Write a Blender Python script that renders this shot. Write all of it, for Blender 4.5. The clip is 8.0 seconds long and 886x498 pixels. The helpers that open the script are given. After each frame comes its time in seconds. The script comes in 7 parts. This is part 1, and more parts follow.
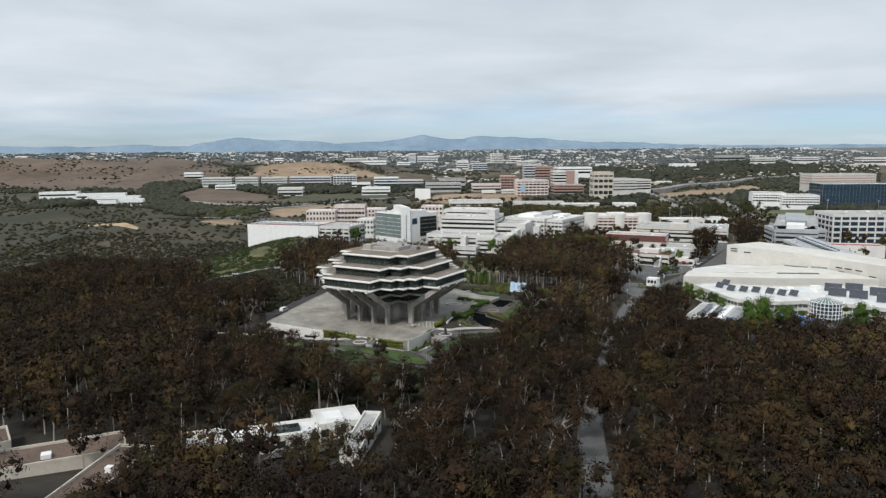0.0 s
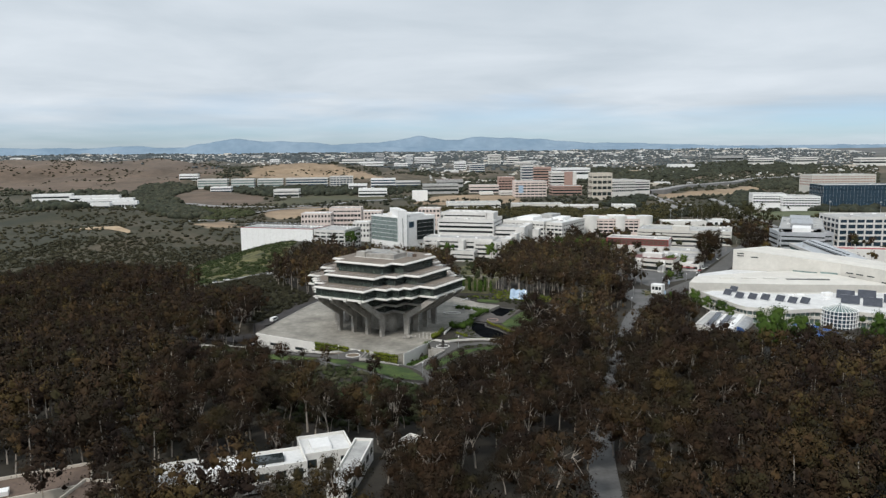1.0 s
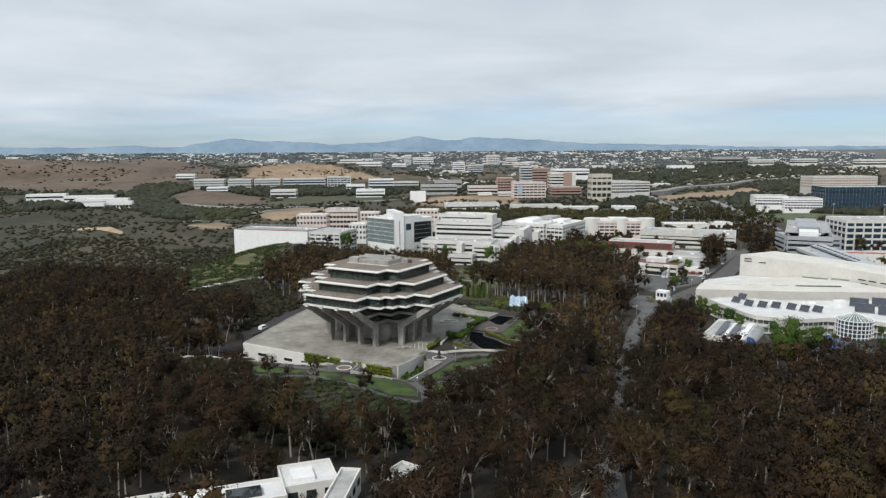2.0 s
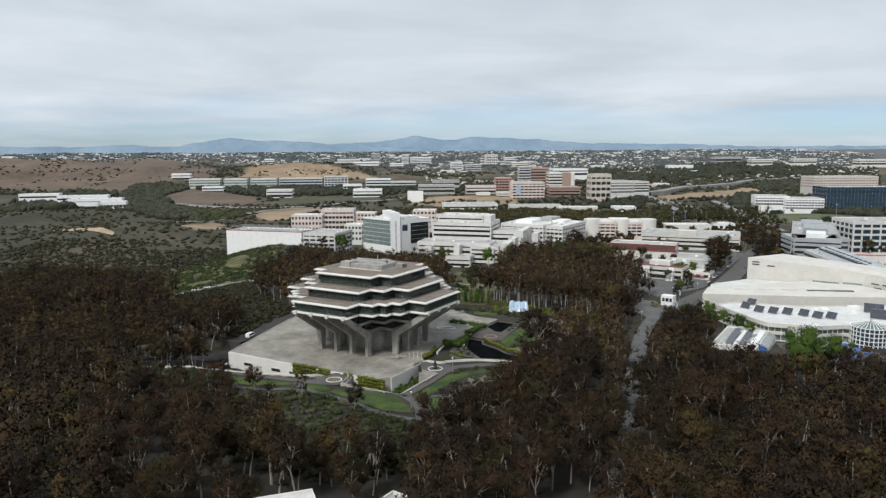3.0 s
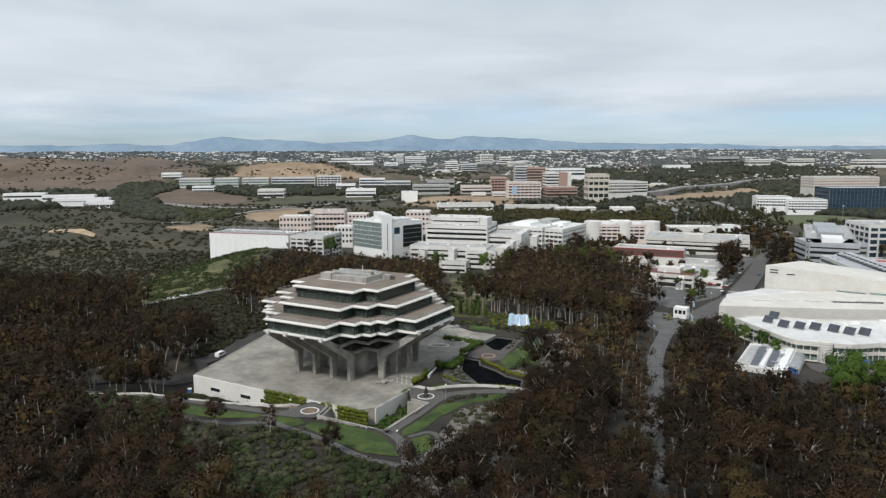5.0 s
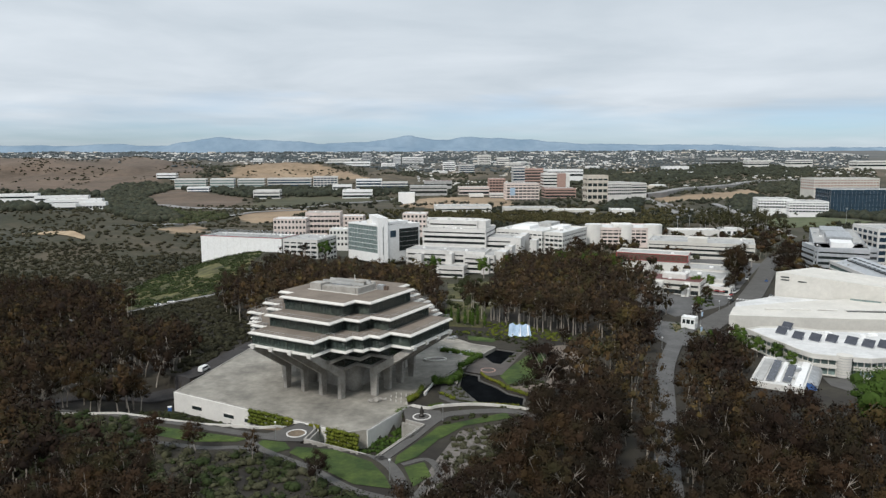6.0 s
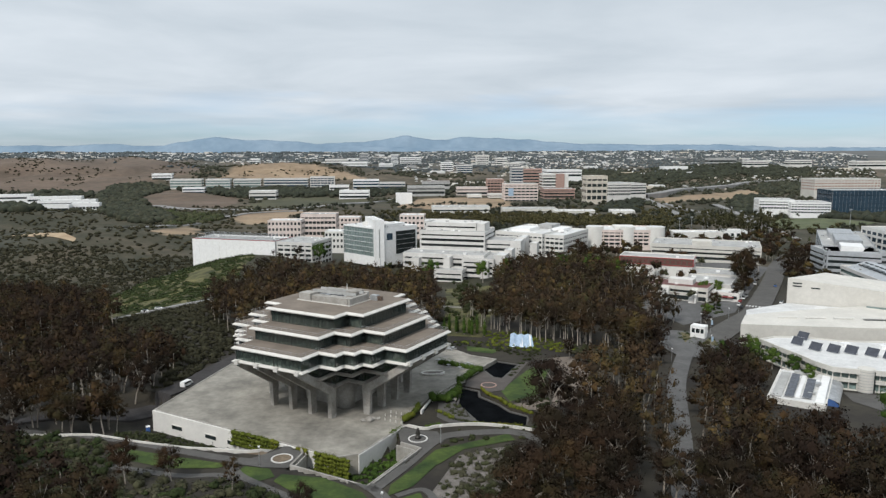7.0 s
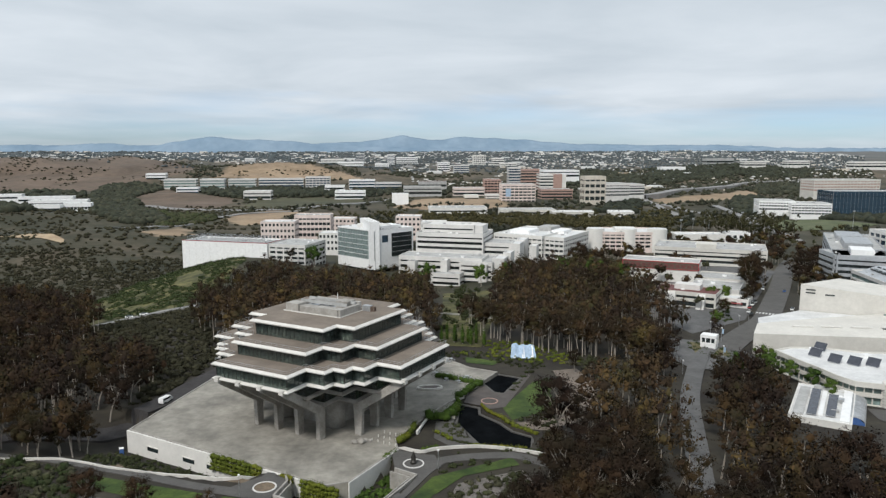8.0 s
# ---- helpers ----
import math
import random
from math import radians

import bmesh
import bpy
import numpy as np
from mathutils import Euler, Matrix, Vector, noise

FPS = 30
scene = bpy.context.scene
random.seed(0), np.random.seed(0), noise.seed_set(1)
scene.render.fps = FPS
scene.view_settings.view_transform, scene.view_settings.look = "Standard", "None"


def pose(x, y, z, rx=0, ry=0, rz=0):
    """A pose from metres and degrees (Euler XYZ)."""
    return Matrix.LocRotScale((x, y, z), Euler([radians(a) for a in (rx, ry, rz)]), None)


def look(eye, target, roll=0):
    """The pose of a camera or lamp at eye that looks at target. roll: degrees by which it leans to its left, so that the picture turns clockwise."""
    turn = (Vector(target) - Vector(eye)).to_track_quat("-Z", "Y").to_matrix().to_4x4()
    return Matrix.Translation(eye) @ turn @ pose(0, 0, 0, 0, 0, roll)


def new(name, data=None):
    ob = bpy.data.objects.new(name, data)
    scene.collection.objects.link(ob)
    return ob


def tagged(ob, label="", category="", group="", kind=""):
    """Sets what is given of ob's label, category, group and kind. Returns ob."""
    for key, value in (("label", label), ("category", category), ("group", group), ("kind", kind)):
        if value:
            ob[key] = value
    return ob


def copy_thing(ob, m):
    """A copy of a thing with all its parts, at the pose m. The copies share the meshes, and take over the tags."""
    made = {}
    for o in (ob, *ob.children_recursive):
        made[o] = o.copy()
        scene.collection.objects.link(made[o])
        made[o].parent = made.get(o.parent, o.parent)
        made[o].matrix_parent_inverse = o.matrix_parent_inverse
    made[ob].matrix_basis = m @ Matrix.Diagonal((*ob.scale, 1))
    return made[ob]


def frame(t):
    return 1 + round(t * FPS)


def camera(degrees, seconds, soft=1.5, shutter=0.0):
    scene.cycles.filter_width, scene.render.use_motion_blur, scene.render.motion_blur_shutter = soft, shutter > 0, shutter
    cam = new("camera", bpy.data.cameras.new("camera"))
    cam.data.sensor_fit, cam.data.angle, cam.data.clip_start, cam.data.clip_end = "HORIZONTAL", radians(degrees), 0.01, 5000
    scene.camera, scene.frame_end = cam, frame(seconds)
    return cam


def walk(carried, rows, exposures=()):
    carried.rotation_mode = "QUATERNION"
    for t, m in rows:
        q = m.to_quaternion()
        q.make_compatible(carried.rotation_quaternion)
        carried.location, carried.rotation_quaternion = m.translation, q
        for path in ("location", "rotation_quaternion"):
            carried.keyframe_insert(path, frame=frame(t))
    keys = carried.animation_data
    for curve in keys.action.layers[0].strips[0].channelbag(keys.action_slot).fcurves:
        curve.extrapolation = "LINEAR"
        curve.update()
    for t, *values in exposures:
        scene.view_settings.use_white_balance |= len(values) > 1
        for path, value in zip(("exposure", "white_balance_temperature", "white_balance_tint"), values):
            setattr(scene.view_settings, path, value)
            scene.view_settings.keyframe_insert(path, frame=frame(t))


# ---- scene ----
cam = camera(63.6, 8.0, soft=1.35)
PATH = [
    (0, (-5.114, -355.494, 83.703), (-4.937, -353.522, 83.42), -0.4),
    (0.5, (-4.435, -347.683, 84.13), (-4.255, -345.711, 83.849), -0.5),
    (1, (-3.576, -340.045, 84.54), (-3.392, -338.073, 84.259), -0.5),
    (1.5, (-2.461, -332.196, 84.855), (-2.275, -330.224, 84.575), -0.4),
    (3, (0.891, -308.308, 84.326), (1.085, -306.337, 84.045), -0.3),
    (3.5, (2.011, -299.956, 84.132), (2.209, -297.985, 83.85), -0.3),
    (4, (3.138, -291.556, 83.815), (3.339, -289.587, 83.533), -0.2),
    (4.5, (4.225, -283.325, 83.512), (4.429, -281.356, 83.229), -0.2),
    (6, (7.019, -258.698, 84.206), (7.234, -256.729, 83.925), -0.1),
    (6.5, (7.925, -250.672, 84.394), (8.143, -248.704, 84.113), -0.1),
    (7, (8.827, -242.408, 84.542), (9.048, -240.44, 84.261), -0.1),
    (7.5, (9.649, -234.08, 84.477), (9.875, -232.112, 84.197), -0.1),
    (8, (10.292, -225.458, 84.379), (10.523, -223.491, 84.098), -0.0),
]
walk(cam, [(t, look(eye, target, roll)) for t, eye, target, roll in PATH])

from mathutils.geometry import delaunay_2d_cdt, tessellate_polygon

# ---- light ----
SUN_EL, SUN_AZ = radians(48), radians(215)
world = bpy.data.worlds.new("overcast_sky")
scene.world = world
world.use_nodes = True
nt = world.node_tree
nt.nodes.clear()


def node(tree, kind, **values):
    n = tree.nodes.new(kind)
    for key, value in values.items():
        if key in n.inputs:
            n.inputs[key].default_value = value
    return n


tc = node(nt, "ShaderNodeTexCoord")
sep = node(nt, "ShaderNodeSeparateXYZ")
nt.links.new(tc.outputs["Generated"], sep.inputs[0])
# cloud deck: the direction laid out on a flat ceiling of cloud
up = node(nt, "ShaderNodeMath"); up.operation = "ADD"; up.inputs[1].default_value = 0.10
nt.links.new(sep.outputs["Z"], up.inputs[0])
upc = node(nt, "ShaderNodeMath"); upc.operation = "MAXIMUM"; upc.inputs[1].default_value = 0.06
nt.links.new(up.outputs[0], upc.inputs[0])
comb = node(nt, "ShaderNodeCombineXYZ")
for axis in "XY":
    dv = node(nt, "ShaderNodeMath"); dv.operation = "DIVIDE"
    nt.links.new(sep.outputs[axis], dv.inputs[0]); nt.links.new(upc.outputs[0], dv.inputs[1])
    nt.links.new(dv.outputs[0], comb.inputs[axis])
big = node(nt, "ShaderNodeTexNoise", Scale=0.55, Detail=5.0, Roughness=0.5)
fine = node(nt, "ShaderNodeTexNoise", Scale=0.62, Detail=7.0, Roughness=0.52, Distortion=0.35)
nt.links.new(comb.outputs[0], big.inputs["Vector"]); nt.links.new(comb.outputs[0], fine.inputs["Vector"])
sky = node(nt, "ShaderNodeTexSky")
sky.sky_type, sky.sun_disc, sky.sun_elevation, sky.sun_rotation = "NISHITA", False, SUN_EL, SUN_AZ
sky.air_density, sky.dust_density, sky.ozone_density = 1.0, 0.4, 2.5
skyd = node(nt, "ShaderNodeMix"); skyd.data_type = "RGBA"; skyd.blend_type = "MULTIPLY"
skyd.inputs["Factor"].default_value = 1.0
skyd.inputs["B"].default_value = (0.067, 0.087, 0.124, 1)
nt.links.new(sky.outputs[0], skyd.inputs["A"])
shade = node(nt, "ShaderNodeValToRGB")
shade.color_ramp.elements[0].position, shade.color_ramp.elements[0].color = 0.30, (0.53, 0.605, 0.675, 1)
shade.color_ramp.elements[1].position, shade.color_ramp.elements[1].color = 0.68, (0.735, 0.80, 0.865, 1)
nt.links.new(fine.outputs["Fac"], shade.inputs["Fac"])
cover = node(nt, "ShaderNodeMapRange"); cover.inputs["From Min"].default_value = 0.015; cover.inputs["From Max"].default_value = 0.095
cover.inputs["To Min"].default_value = 0.02; cover.inputs["To Max"].default_value = 0.62
nt.links.new(sep.outputs["Z"], cover.inputs["Value"])
cadd = node(nt, "ShaderNodeMath"); cadd.operation = "ADD"
nt.links.new(cover.outputs[0], cadd.inputs[0]); nt.links.new(big.outputs["Fac"], cadd.inputs[1])
mask = node(nt, "ShaderNodeMapRange"); mask.inputs["From Min"].default_value = 0.34; mask.inputs["From Max"].default_value = 0.92
nt.links.new(cadd.outputs[0], mask.inputs["Value"])
mixsky = node(nt, "ShaderNodeMix"); mixsky.data_type = "RGBA"
nt.links.new(mask.outputs[0], mixsky.inputs["Factor"])
nt.links.new(skyd.outputs["Result"], mixsky.inputs["A"]); nt.links.new(shade.outputs[0], mixsky.inputs["B"])
bg = node(nt, "ShaderNodeBackground", Strength=1.0)
nt.links.new(mixsky.outputs["Result"], bg.inputs["Color"])
wo = node(nt, "ShaderNodeOutputWorld")
nt.links.new(bg.outputs[0], wo.inputs[0])

sun = new("sun", bpy.data.lights.new("sun", "SUN"))
sun.data.energy, sun.data.angle, sun.data.color = 2.6, radians(9), (1.0, 0.968, 0.92)
sun.matrix_world = look((0, 0, 500), (500 * math.cos(SUN_EL) * -math.sin(SUN_AZ), 500 * math.cos(SUN_EL) * -math.cos(SUN_AZ), 500 - 500 * math.sin(SUN_EL)))


# ---- materials ----
def material(name, colour, rough=0.8, vary=0.15, scale=0.3, bump=0.0, tint=None, metal=0.0, spec=0.5, per_object=0.0, grain=6.0, island=False):
    """Node material: a base colour with broad stains, fine grain and relief; scale in 1/m."""
    m = bpy.data.materials.new(name)
    m.use_nodes = True
    t = m.node_tree
    b = t.nodes["Principled BSDF"]
    b.inputs["Roughness"].default_value, b.inputs["Metallic"].default_value = rough, metal
    b.inputs["Specular IOR Level"].default_value = spec
    co = node(t, "ShaderNodeTexCoord")
    geo = node(t, "ShaderNodeNewGeometry")
    broad = node(t, "ShaderNodeTexNoise", Scale=scale, Detail=5.0, Roughness=0.6)
    small = node(t, "ShaderNodeTexNoise", Scale=scale * grain, Detail=4.0, Roughness=0.65)
    for n in (broad, small):
        t.links.new(geo.outputs["Position"], n.inputs["Vector"])
    ramp = node(t, "ShaderNodeValToRGB")
    other = tint or colour
    ramp.color_ramp.elements[0].position, ramp.color_ramp.elements[0].color = 0.34, (*[c * (1 - vary) for c in colour], 1)
    ramp.color_ramp.elements[1].position, ramp.color_ramp.elements[1].color = 0.66, (*[min(0.95, c * (1 + vary)) for c in other], 1)
    t.links.new(broad.outputs["Fac"], ramp.inputs["Fac"])
    hsv = node(t, "ShaderNodeHueSaturation")
    t.links.new(ramp.outputs[0], hsv.inputs["Color"])
    val = node(t, "ShaderNodeMapRange")
    val.inputs["From Min"].default_value, val.inputs["From Max"].default_value = 0.3, 0.7
    val.inputs["To Min"].default_value, val.inputs["To Max"].default_value = 1 - vary * 0.8, 1 + vary * 0.8
    t.links.new(small.outputs["Fac"], val.inputs["Value"])
    last = val.outputs[0]
    if per_object:
        oi = node(t, "ShaderNodeObjectInfo")
        src = geo.outputs["Random Per Island"] if island else oi.outputs["Random"]
        r = node(t, "ShaderNodeMapRange")
        r.inputs["To Min"].default_value, r.inputs["To Max"].default_value = 1 - per_object, 1 + per_object
        t.links.new(src, r.inputs["Value"])
        mu = node(t, "ShaderNodeMath"); mu.operation = "MULTIPLY"
        t.links.new(last, mu.inputs[0]); t.links.new(r.outputs[0], mu.inputs[1])
        last = mu.outputs[0]
    t.links.new(last, hsv.inputs["Value"])
    t.links.new(hsv.outputs[0], b.inputs["Base Color"])
    if bump:
        bp = node(t, "ShaderNodeBump", Strength=bump, Distance=0.1)
        t.links.new(small.outputs["Fac"], bp.inputs["Height"])
        t.links.new(bp.outputs[0], b.inputs["Normal"])
    return m


def leaf_material(name, stops, gain=0.22, cells=0.12, by_cell=0.45):
    """Foliage: colour by tree and by leaf clump, thin leaves that let some light through."""
    m = bpy.data.materials.new(name)
    m.use_nodes = True
    t = m.node_tree
    b = t.nodes["Principled BSDF"]
    b.inputs["Roughness"].default_value = 0.8
    b.inputs["Specular IOR Level"].default_value = 0.12
    oi, geo = node(t, "ShaderNodeObjectInfo"), node(t, "ShaderNodeNewGeometry")
    ramp = node(t, "ShaderNodeValToRGB")
    els = ramp.color_ramp.elements
    while len(els) < len(stops):
        els.new(0.5)
    for e, (p, c) in zip(els, stops):
        e.position, e.color = p, (*c, 1)
    nz = node(t, "ShaderNodeTexNoise", Scale=0.055, Detail=2.0)
    t.links.new(geo.outputs["Position"], nz.inputs["Vector"])
    ad = node(t, "ShaderNodeMath"); ad.operation = "MULTIPLY_ADD"; ad.inputs[1].default_value = 1.0
    sc = node(t, "ShaderNodeMath"); sc.operation = "MULTIPLY_ADD"; sc.inputs[1].default_value = 0.8; sc.inputs[2].default_value = -0.40
    t.links.new(nz.outputs["Fac"], sc.inputs[0])
    flat = node(t, "ShaderNodeVectorMath"); flat.operation = "MULTIPLY"; flat.inputs[1].default_value = (1, 1, 0)
    cell = node(t, "ShaderNodeTexVoronoi", Scale=cells)
    t.links.new(geo.outputs["Position"], flat.inputs[0]); t.links.new(flat.outputs[0], cell.inputs["Vector"])
    one = node(t, "ShaderNodeSeparateColor"); t.links.new(cell.outputs["Color"], one.inputs[0])
    both = node(t, "ShaderNodeMath"); both.operation = "MULTIPLY_ADD"; both.inputs[1].default_value = by_cell
    half = node(t, "ShaderNodeMath"); half.operation = "MULTIPLY"; half.inputs[1].default_value = 1 - by_cell
    t.links.new(oi.outputs["Random"], half.inputs[0])
    t.links.new(one.outputs[0], both.inputs[0]); t.links.new(half.outputs[0], both.inputs[2])
    t.links.new(both.outputs[0], ad.inputs[0]); t.links.new(sc.outputs[0], ad.inputs[2])
    t.links.new(ad.outputs[0], ramp.inputs["Fac"])
    hsv = node(t, "ShaderNodeHueSaturation")
    r = node(t, "ShaderNodeMapRange")
    r.inputs["To Min"].default_value, r.inputs["To Max"].default_value = 1 - gain, 1 + gain
    t.links.new(geo.outputs["Random Per Island"], r.inputs["Value"])
    t.links.new(ramp.outputs[0], hsv.inputs["Color"]); t.links.new(r.outputs[0], hsv.inputs["Value"])
    t.links.new(hsv.outputs[0], b.inputs["Base Color"])
    return m


def glass_material(name, colour, rough=0.08):
    m = material(name, colour, rough, 0.25, 0.25, spec=0.6, grain=3.0, per_object=0.2)
    return m


def library_glass():
    """Grey-green window glass that shows the rooms behind it."""
    m = material("grey_green_window_glass", (0.17, 0.215, 0.20), 0.03, 0.12, 0.2, grain=3.0)
    m.node_tree.nodes["Principled BSDF"].inputs["Transmission Weight"].default_value = 0.85
    return m


GUM_STOPS = [(0.0, (0.0215, 0.0150, 0.0115)), (0.22, (0.0345, 0.0218, 0.0145)), (0.42, (0.0265, 0.0215, 0.0122)), (0.60, (0.0560, 0.0335, 0.0190)), (0.76, (0.0375, 0.0345, 0.0150)), (0.9, (0.0690, 0.0420, 0.0195)), (1.0, (0.0820, 0.0600, 0.0230))]
# same gum leaves lightened: haze over the farther groves put into colour
HAZE_STOPS = [(p, (c[0] * 1.22, c[1] * 1.22, c[2] * 1.15)) for p, c in GUM_STOPS]
# same gum leaves with the dimness of near and left woods painted in
DIM_STOPS = [(p, (c[0] * 0.78, c[1] * 0.75, c[2] * 0.74)) for p, c in GUM_STOPS]
M = dict(
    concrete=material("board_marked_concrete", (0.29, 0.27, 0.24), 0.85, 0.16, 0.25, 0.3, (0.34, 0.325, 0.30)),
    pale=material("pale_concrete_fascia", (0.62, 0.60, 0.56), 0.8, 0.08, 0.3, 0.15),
    gravel=material("brown_roof_gravel", (0.165, 0.135, 0.108), 0.95, 0.12, 0.12, 0.3, (0.19, 0.158, 0.128)),
    paving=material("worn_plaza_paving", (0.215, 0.203, 0.178), 0.85, 0.22, 0.07, 0.2, (0.285, 0.268, 0.232)),
    path=material("grey_path_concrete", (0.090, 0.086, 0.081), 0.9, 0.15, 0.2, 0.2),
    brownpave=material("brown_paving", (0.085, 0.074, 0.068), 0.9, 0.15, 0.4, 0.2),
    render=material("white_render", (0.69, 0.675, 0.64), 0.85, 0.06, 0.15, 0.1),
    cream=material("cream_render", (0.585, 0.565, 0.52), 0.85, 0.07, 0.12, 0.1),
    beige=material("beige_render", (0.55, 0.50, 0.43), 0.85, 0.1, 0.1, 0.1),
    pink=material("pink_render", (0.66, 0.565, 0.52), 0.85, 0.09, 0.1, 0.1),
    greywall=material("grey_concrete_wall", (0.63, 0.615, 0.59), 0.85, 0.09, 0.1, 0.1),
    brick=material("red_brick", (0.38, 0.25, 0.21), 0.85, 0.15, 0.3, 0.2),
    maroon=material("maroon_roof_tiles", (0.13, 0.045, 0.04), 0.7, 0.2, 0.5, 0.3),
    redpaint=material("dull_red_paint", (0.30, 0.055, 0.055), 0.6, 0.15, 0.4),
    whiteroof=material("white_roof_membrane", (0.61, 0.61, 0.60), 0.7, 0.12, 0.15, 0.1),
    greyroof=material("grey_roof_membrane", (0.38, 0.38, 0.37), 0.8, 0.18, 0.15, 0.1),
    brownroof=material("brown_roof_felt", (0.12, 0.085, 0.065), 0.9, 0.2, 0.2, 0.2),
    darkglass=glass_material("dark_tinted_glass", (0.022, 0.030, 0.031)),
    greenglass=glass_material("green_tinted_glass", (0.17, 0.23, 0.22), 0.2),
    blueglass=glass_material("blue_tinted_glass", (0.03, 0.055, 0.08)),
    mullion=material("dark_bronze_mullion", (0.035, 0.032, 0.028), 0.45, 0.2, 1.0, metal=0.3),
    steel=material("galvanised_steel", (0.45, 0.46, 0.47), 0.45, 0.2, 0.5, metal=0.6),
    metalclad=material("blue_grey_metal_cladding", (0.42, 0.44, 0.46), 0.45, 0.12, 0.15, metal=0.2),
    panel=material("solar_cells", (0.055, 0.06, 0.075), 0.25, 0.2, 0.5),
    asphalt=material("asphalt", (0.052, 0.049, 0.049), 0.95, 0.2, 0.2, 0.25, spec=0.15),
    freeway=material("pale_freeway_concrete", (0.24, 0.235, 0.23), 0.9, 0.12, 0.05, 0.1),
    clearglass=library_glass(),
    paleroad=material("pale_road_concrete", (0.105, 0.104, 0.103), 0.9, 0.2, 0.15, 0.1),
    paint=material("white_road_paint", (0.6, 0.6, 0.58), 0.8, 0.15, 0.5),
    lawn=material("mown_lawn", (0.022, 0.055, 0.006), 0.95, 0.35, 0.12, 0.3, (0.046, 0.070, 0.011)),
    turf=material("worn_sports_turf", (0.070, 0.090, 0.034), 0.95, 0.2, 0.05, 0.2, (0.095, 0.105, 0.050)),
    drylawn=material("dry_lawn", (0.11, 0.095, 0.045), 0.95, 0.3, 0.15, 0.3),
    grass=material("olive_hillside_grass", (0.044, 0.054, 0.013), 0.95, 0.5, 0.08, 0.4, (0.092, 0.084, 0.030)),
    soil=material("bare_soil", (0.15, 0.115, 0.08), 0.95, 0.3, 0.2, 0.3),
    gravelbed=material("brown_gravel", (0.17, 0.14, 0.115), 0.95, 0.2, 0.3, 0.3),
    mulch=material("grey_mulch", (0.15, 0.135, 0.122), 0.95, 0.3, 0.3, 0.4),
    bark=material("pale_gum_bark", (0.52, 0.48, 0.43), 0.85, 0.35, 0.8, 0.3, (0.26, 0.22, 0.18)),
    water=material("dark_well_glass", (0.006, 0.007, 0.008), 0.6, 0.3, 0.2, spec=0.0),
    white=material("white_enamel", (0.82, 0.82, 0.81), 0.4, 0.06, 0.5),
    blue=material("blue_canvas", (0.05, 0.12, 0.32), 0.7, 0.2, 0.5),
    paleblue=material("pale_blue_canvas", (0.34, 0.45, 0.58), 0.7, 0.2, 0.5),
    tyre=material("black_rubber", (0.02, 0.02, 0.02), 0.8, 0.2, 2.0),
    red=material("red_paint", (0.35, 0.03, 0.03), 0.5, 0.15, 0.5),
    tan=material("tan_cut_slope", (0.36, 0.25, 0.15), 0.95, 0.18, 0.02, 0.2, (0.42, 0.33, 0.22)),
    gum=leaf_material("gum_leaves", DIM_STOPS),
    gumdark=leaf_material("dimmed_gum_wood_leaves", DIM_STOPS, by_cell=1.0),
    gumwood=leaf_material("gum_wood_leaves", HAZE_STOPS, by_cell=1.0),
    gumpale=leaf_material("haze_paled_gum_leaves", HAZE_STOPS),
    green=leaf_material("green_leaves", [(0.0, (0.036, 0.064, 0.014)), (0.5, (0.055, 0.095, 0.018)), (1.0, (0.085, 0.125, 0.024))]),
    scrub=leaf_material("scrub_leaves", [(0.0, (0.028, 0.030, 0.015)), (0.4, (0.036, 0.045, 0.018)), (0.7, (0.055, 0.057, 0.030)), (1.0, (0.085, 0.080, 0.055))], 0.3),
    shrubgreen=leaf_material("dull_green_leaves", [(0.0, (0.024, 0.034, 0.013)), (0.5, (0.034, 0.048, 0.017)), (1.0, (0.052, 0.066, 0.024))]),
    hedge=leaf_material("hedge_leaves", [(0.0, (0.060, 0.085, 0.016)), (0.5, (0.11, 0.13, 0.020)), (1.0, (0.17, 0.165, 0.022))]),
    farwood=leaf_material("far_leaves", [(0.0, (0.027, 0.032, 0.024)), (0.5, (0.037, 0.042, 0.029)), (1.0, (0.058, 0.057, 0.037))], 0.3),
    # leaves of the far plain carry distance haze as a grey-blue tint
    hazywood=leaf_material("haze_grey_leaves", [(0.0, (0.070, 0.086, 0.094)), (0.5, (0.085, 0.102, 0.108)), (1.0, (0.11, 0.120, 0.118))], 0.25),
    olive=leaf_material("olive_leaves", [(0.0, (0.040, 0.040, 0.018)), (0.5, (0.062, 0.058, 0.026)), (1.0, (0.100, 0.088, 0.040))], 0.3),
    canyon=leaf_material("canyon_scrub_leaves", [(0.0, (0.024, 0.024, 0.014)), (0.5, (0.036, 0.035, 0.020)), (1.0, (0.056, 0.050, 0.030))], 0.35),
    # distance haze of the hills put into their base colour
    hill=material("haze_blue_hills", (0.185, 0.265, 0.345), 1.0, 0.06, 0.004, tint=(0.225, 0.295, 0.365), spec=0.0, grain=4.0),
)


# ---- the lie of the land ----
YS = (-420, -200, -60, 100, 300, 500, 900, 1250, 1500, 1900, 2200, 2600, 3000, 3600, 4600)
ZS = (14, 10, 0, -2, -8, -18, -38, -40, -42, -32, -20, -6, 9, 34, 67)
TURN = radians(-35.7)
CU, SU = math.cos(TURN), math.sin(TURN)
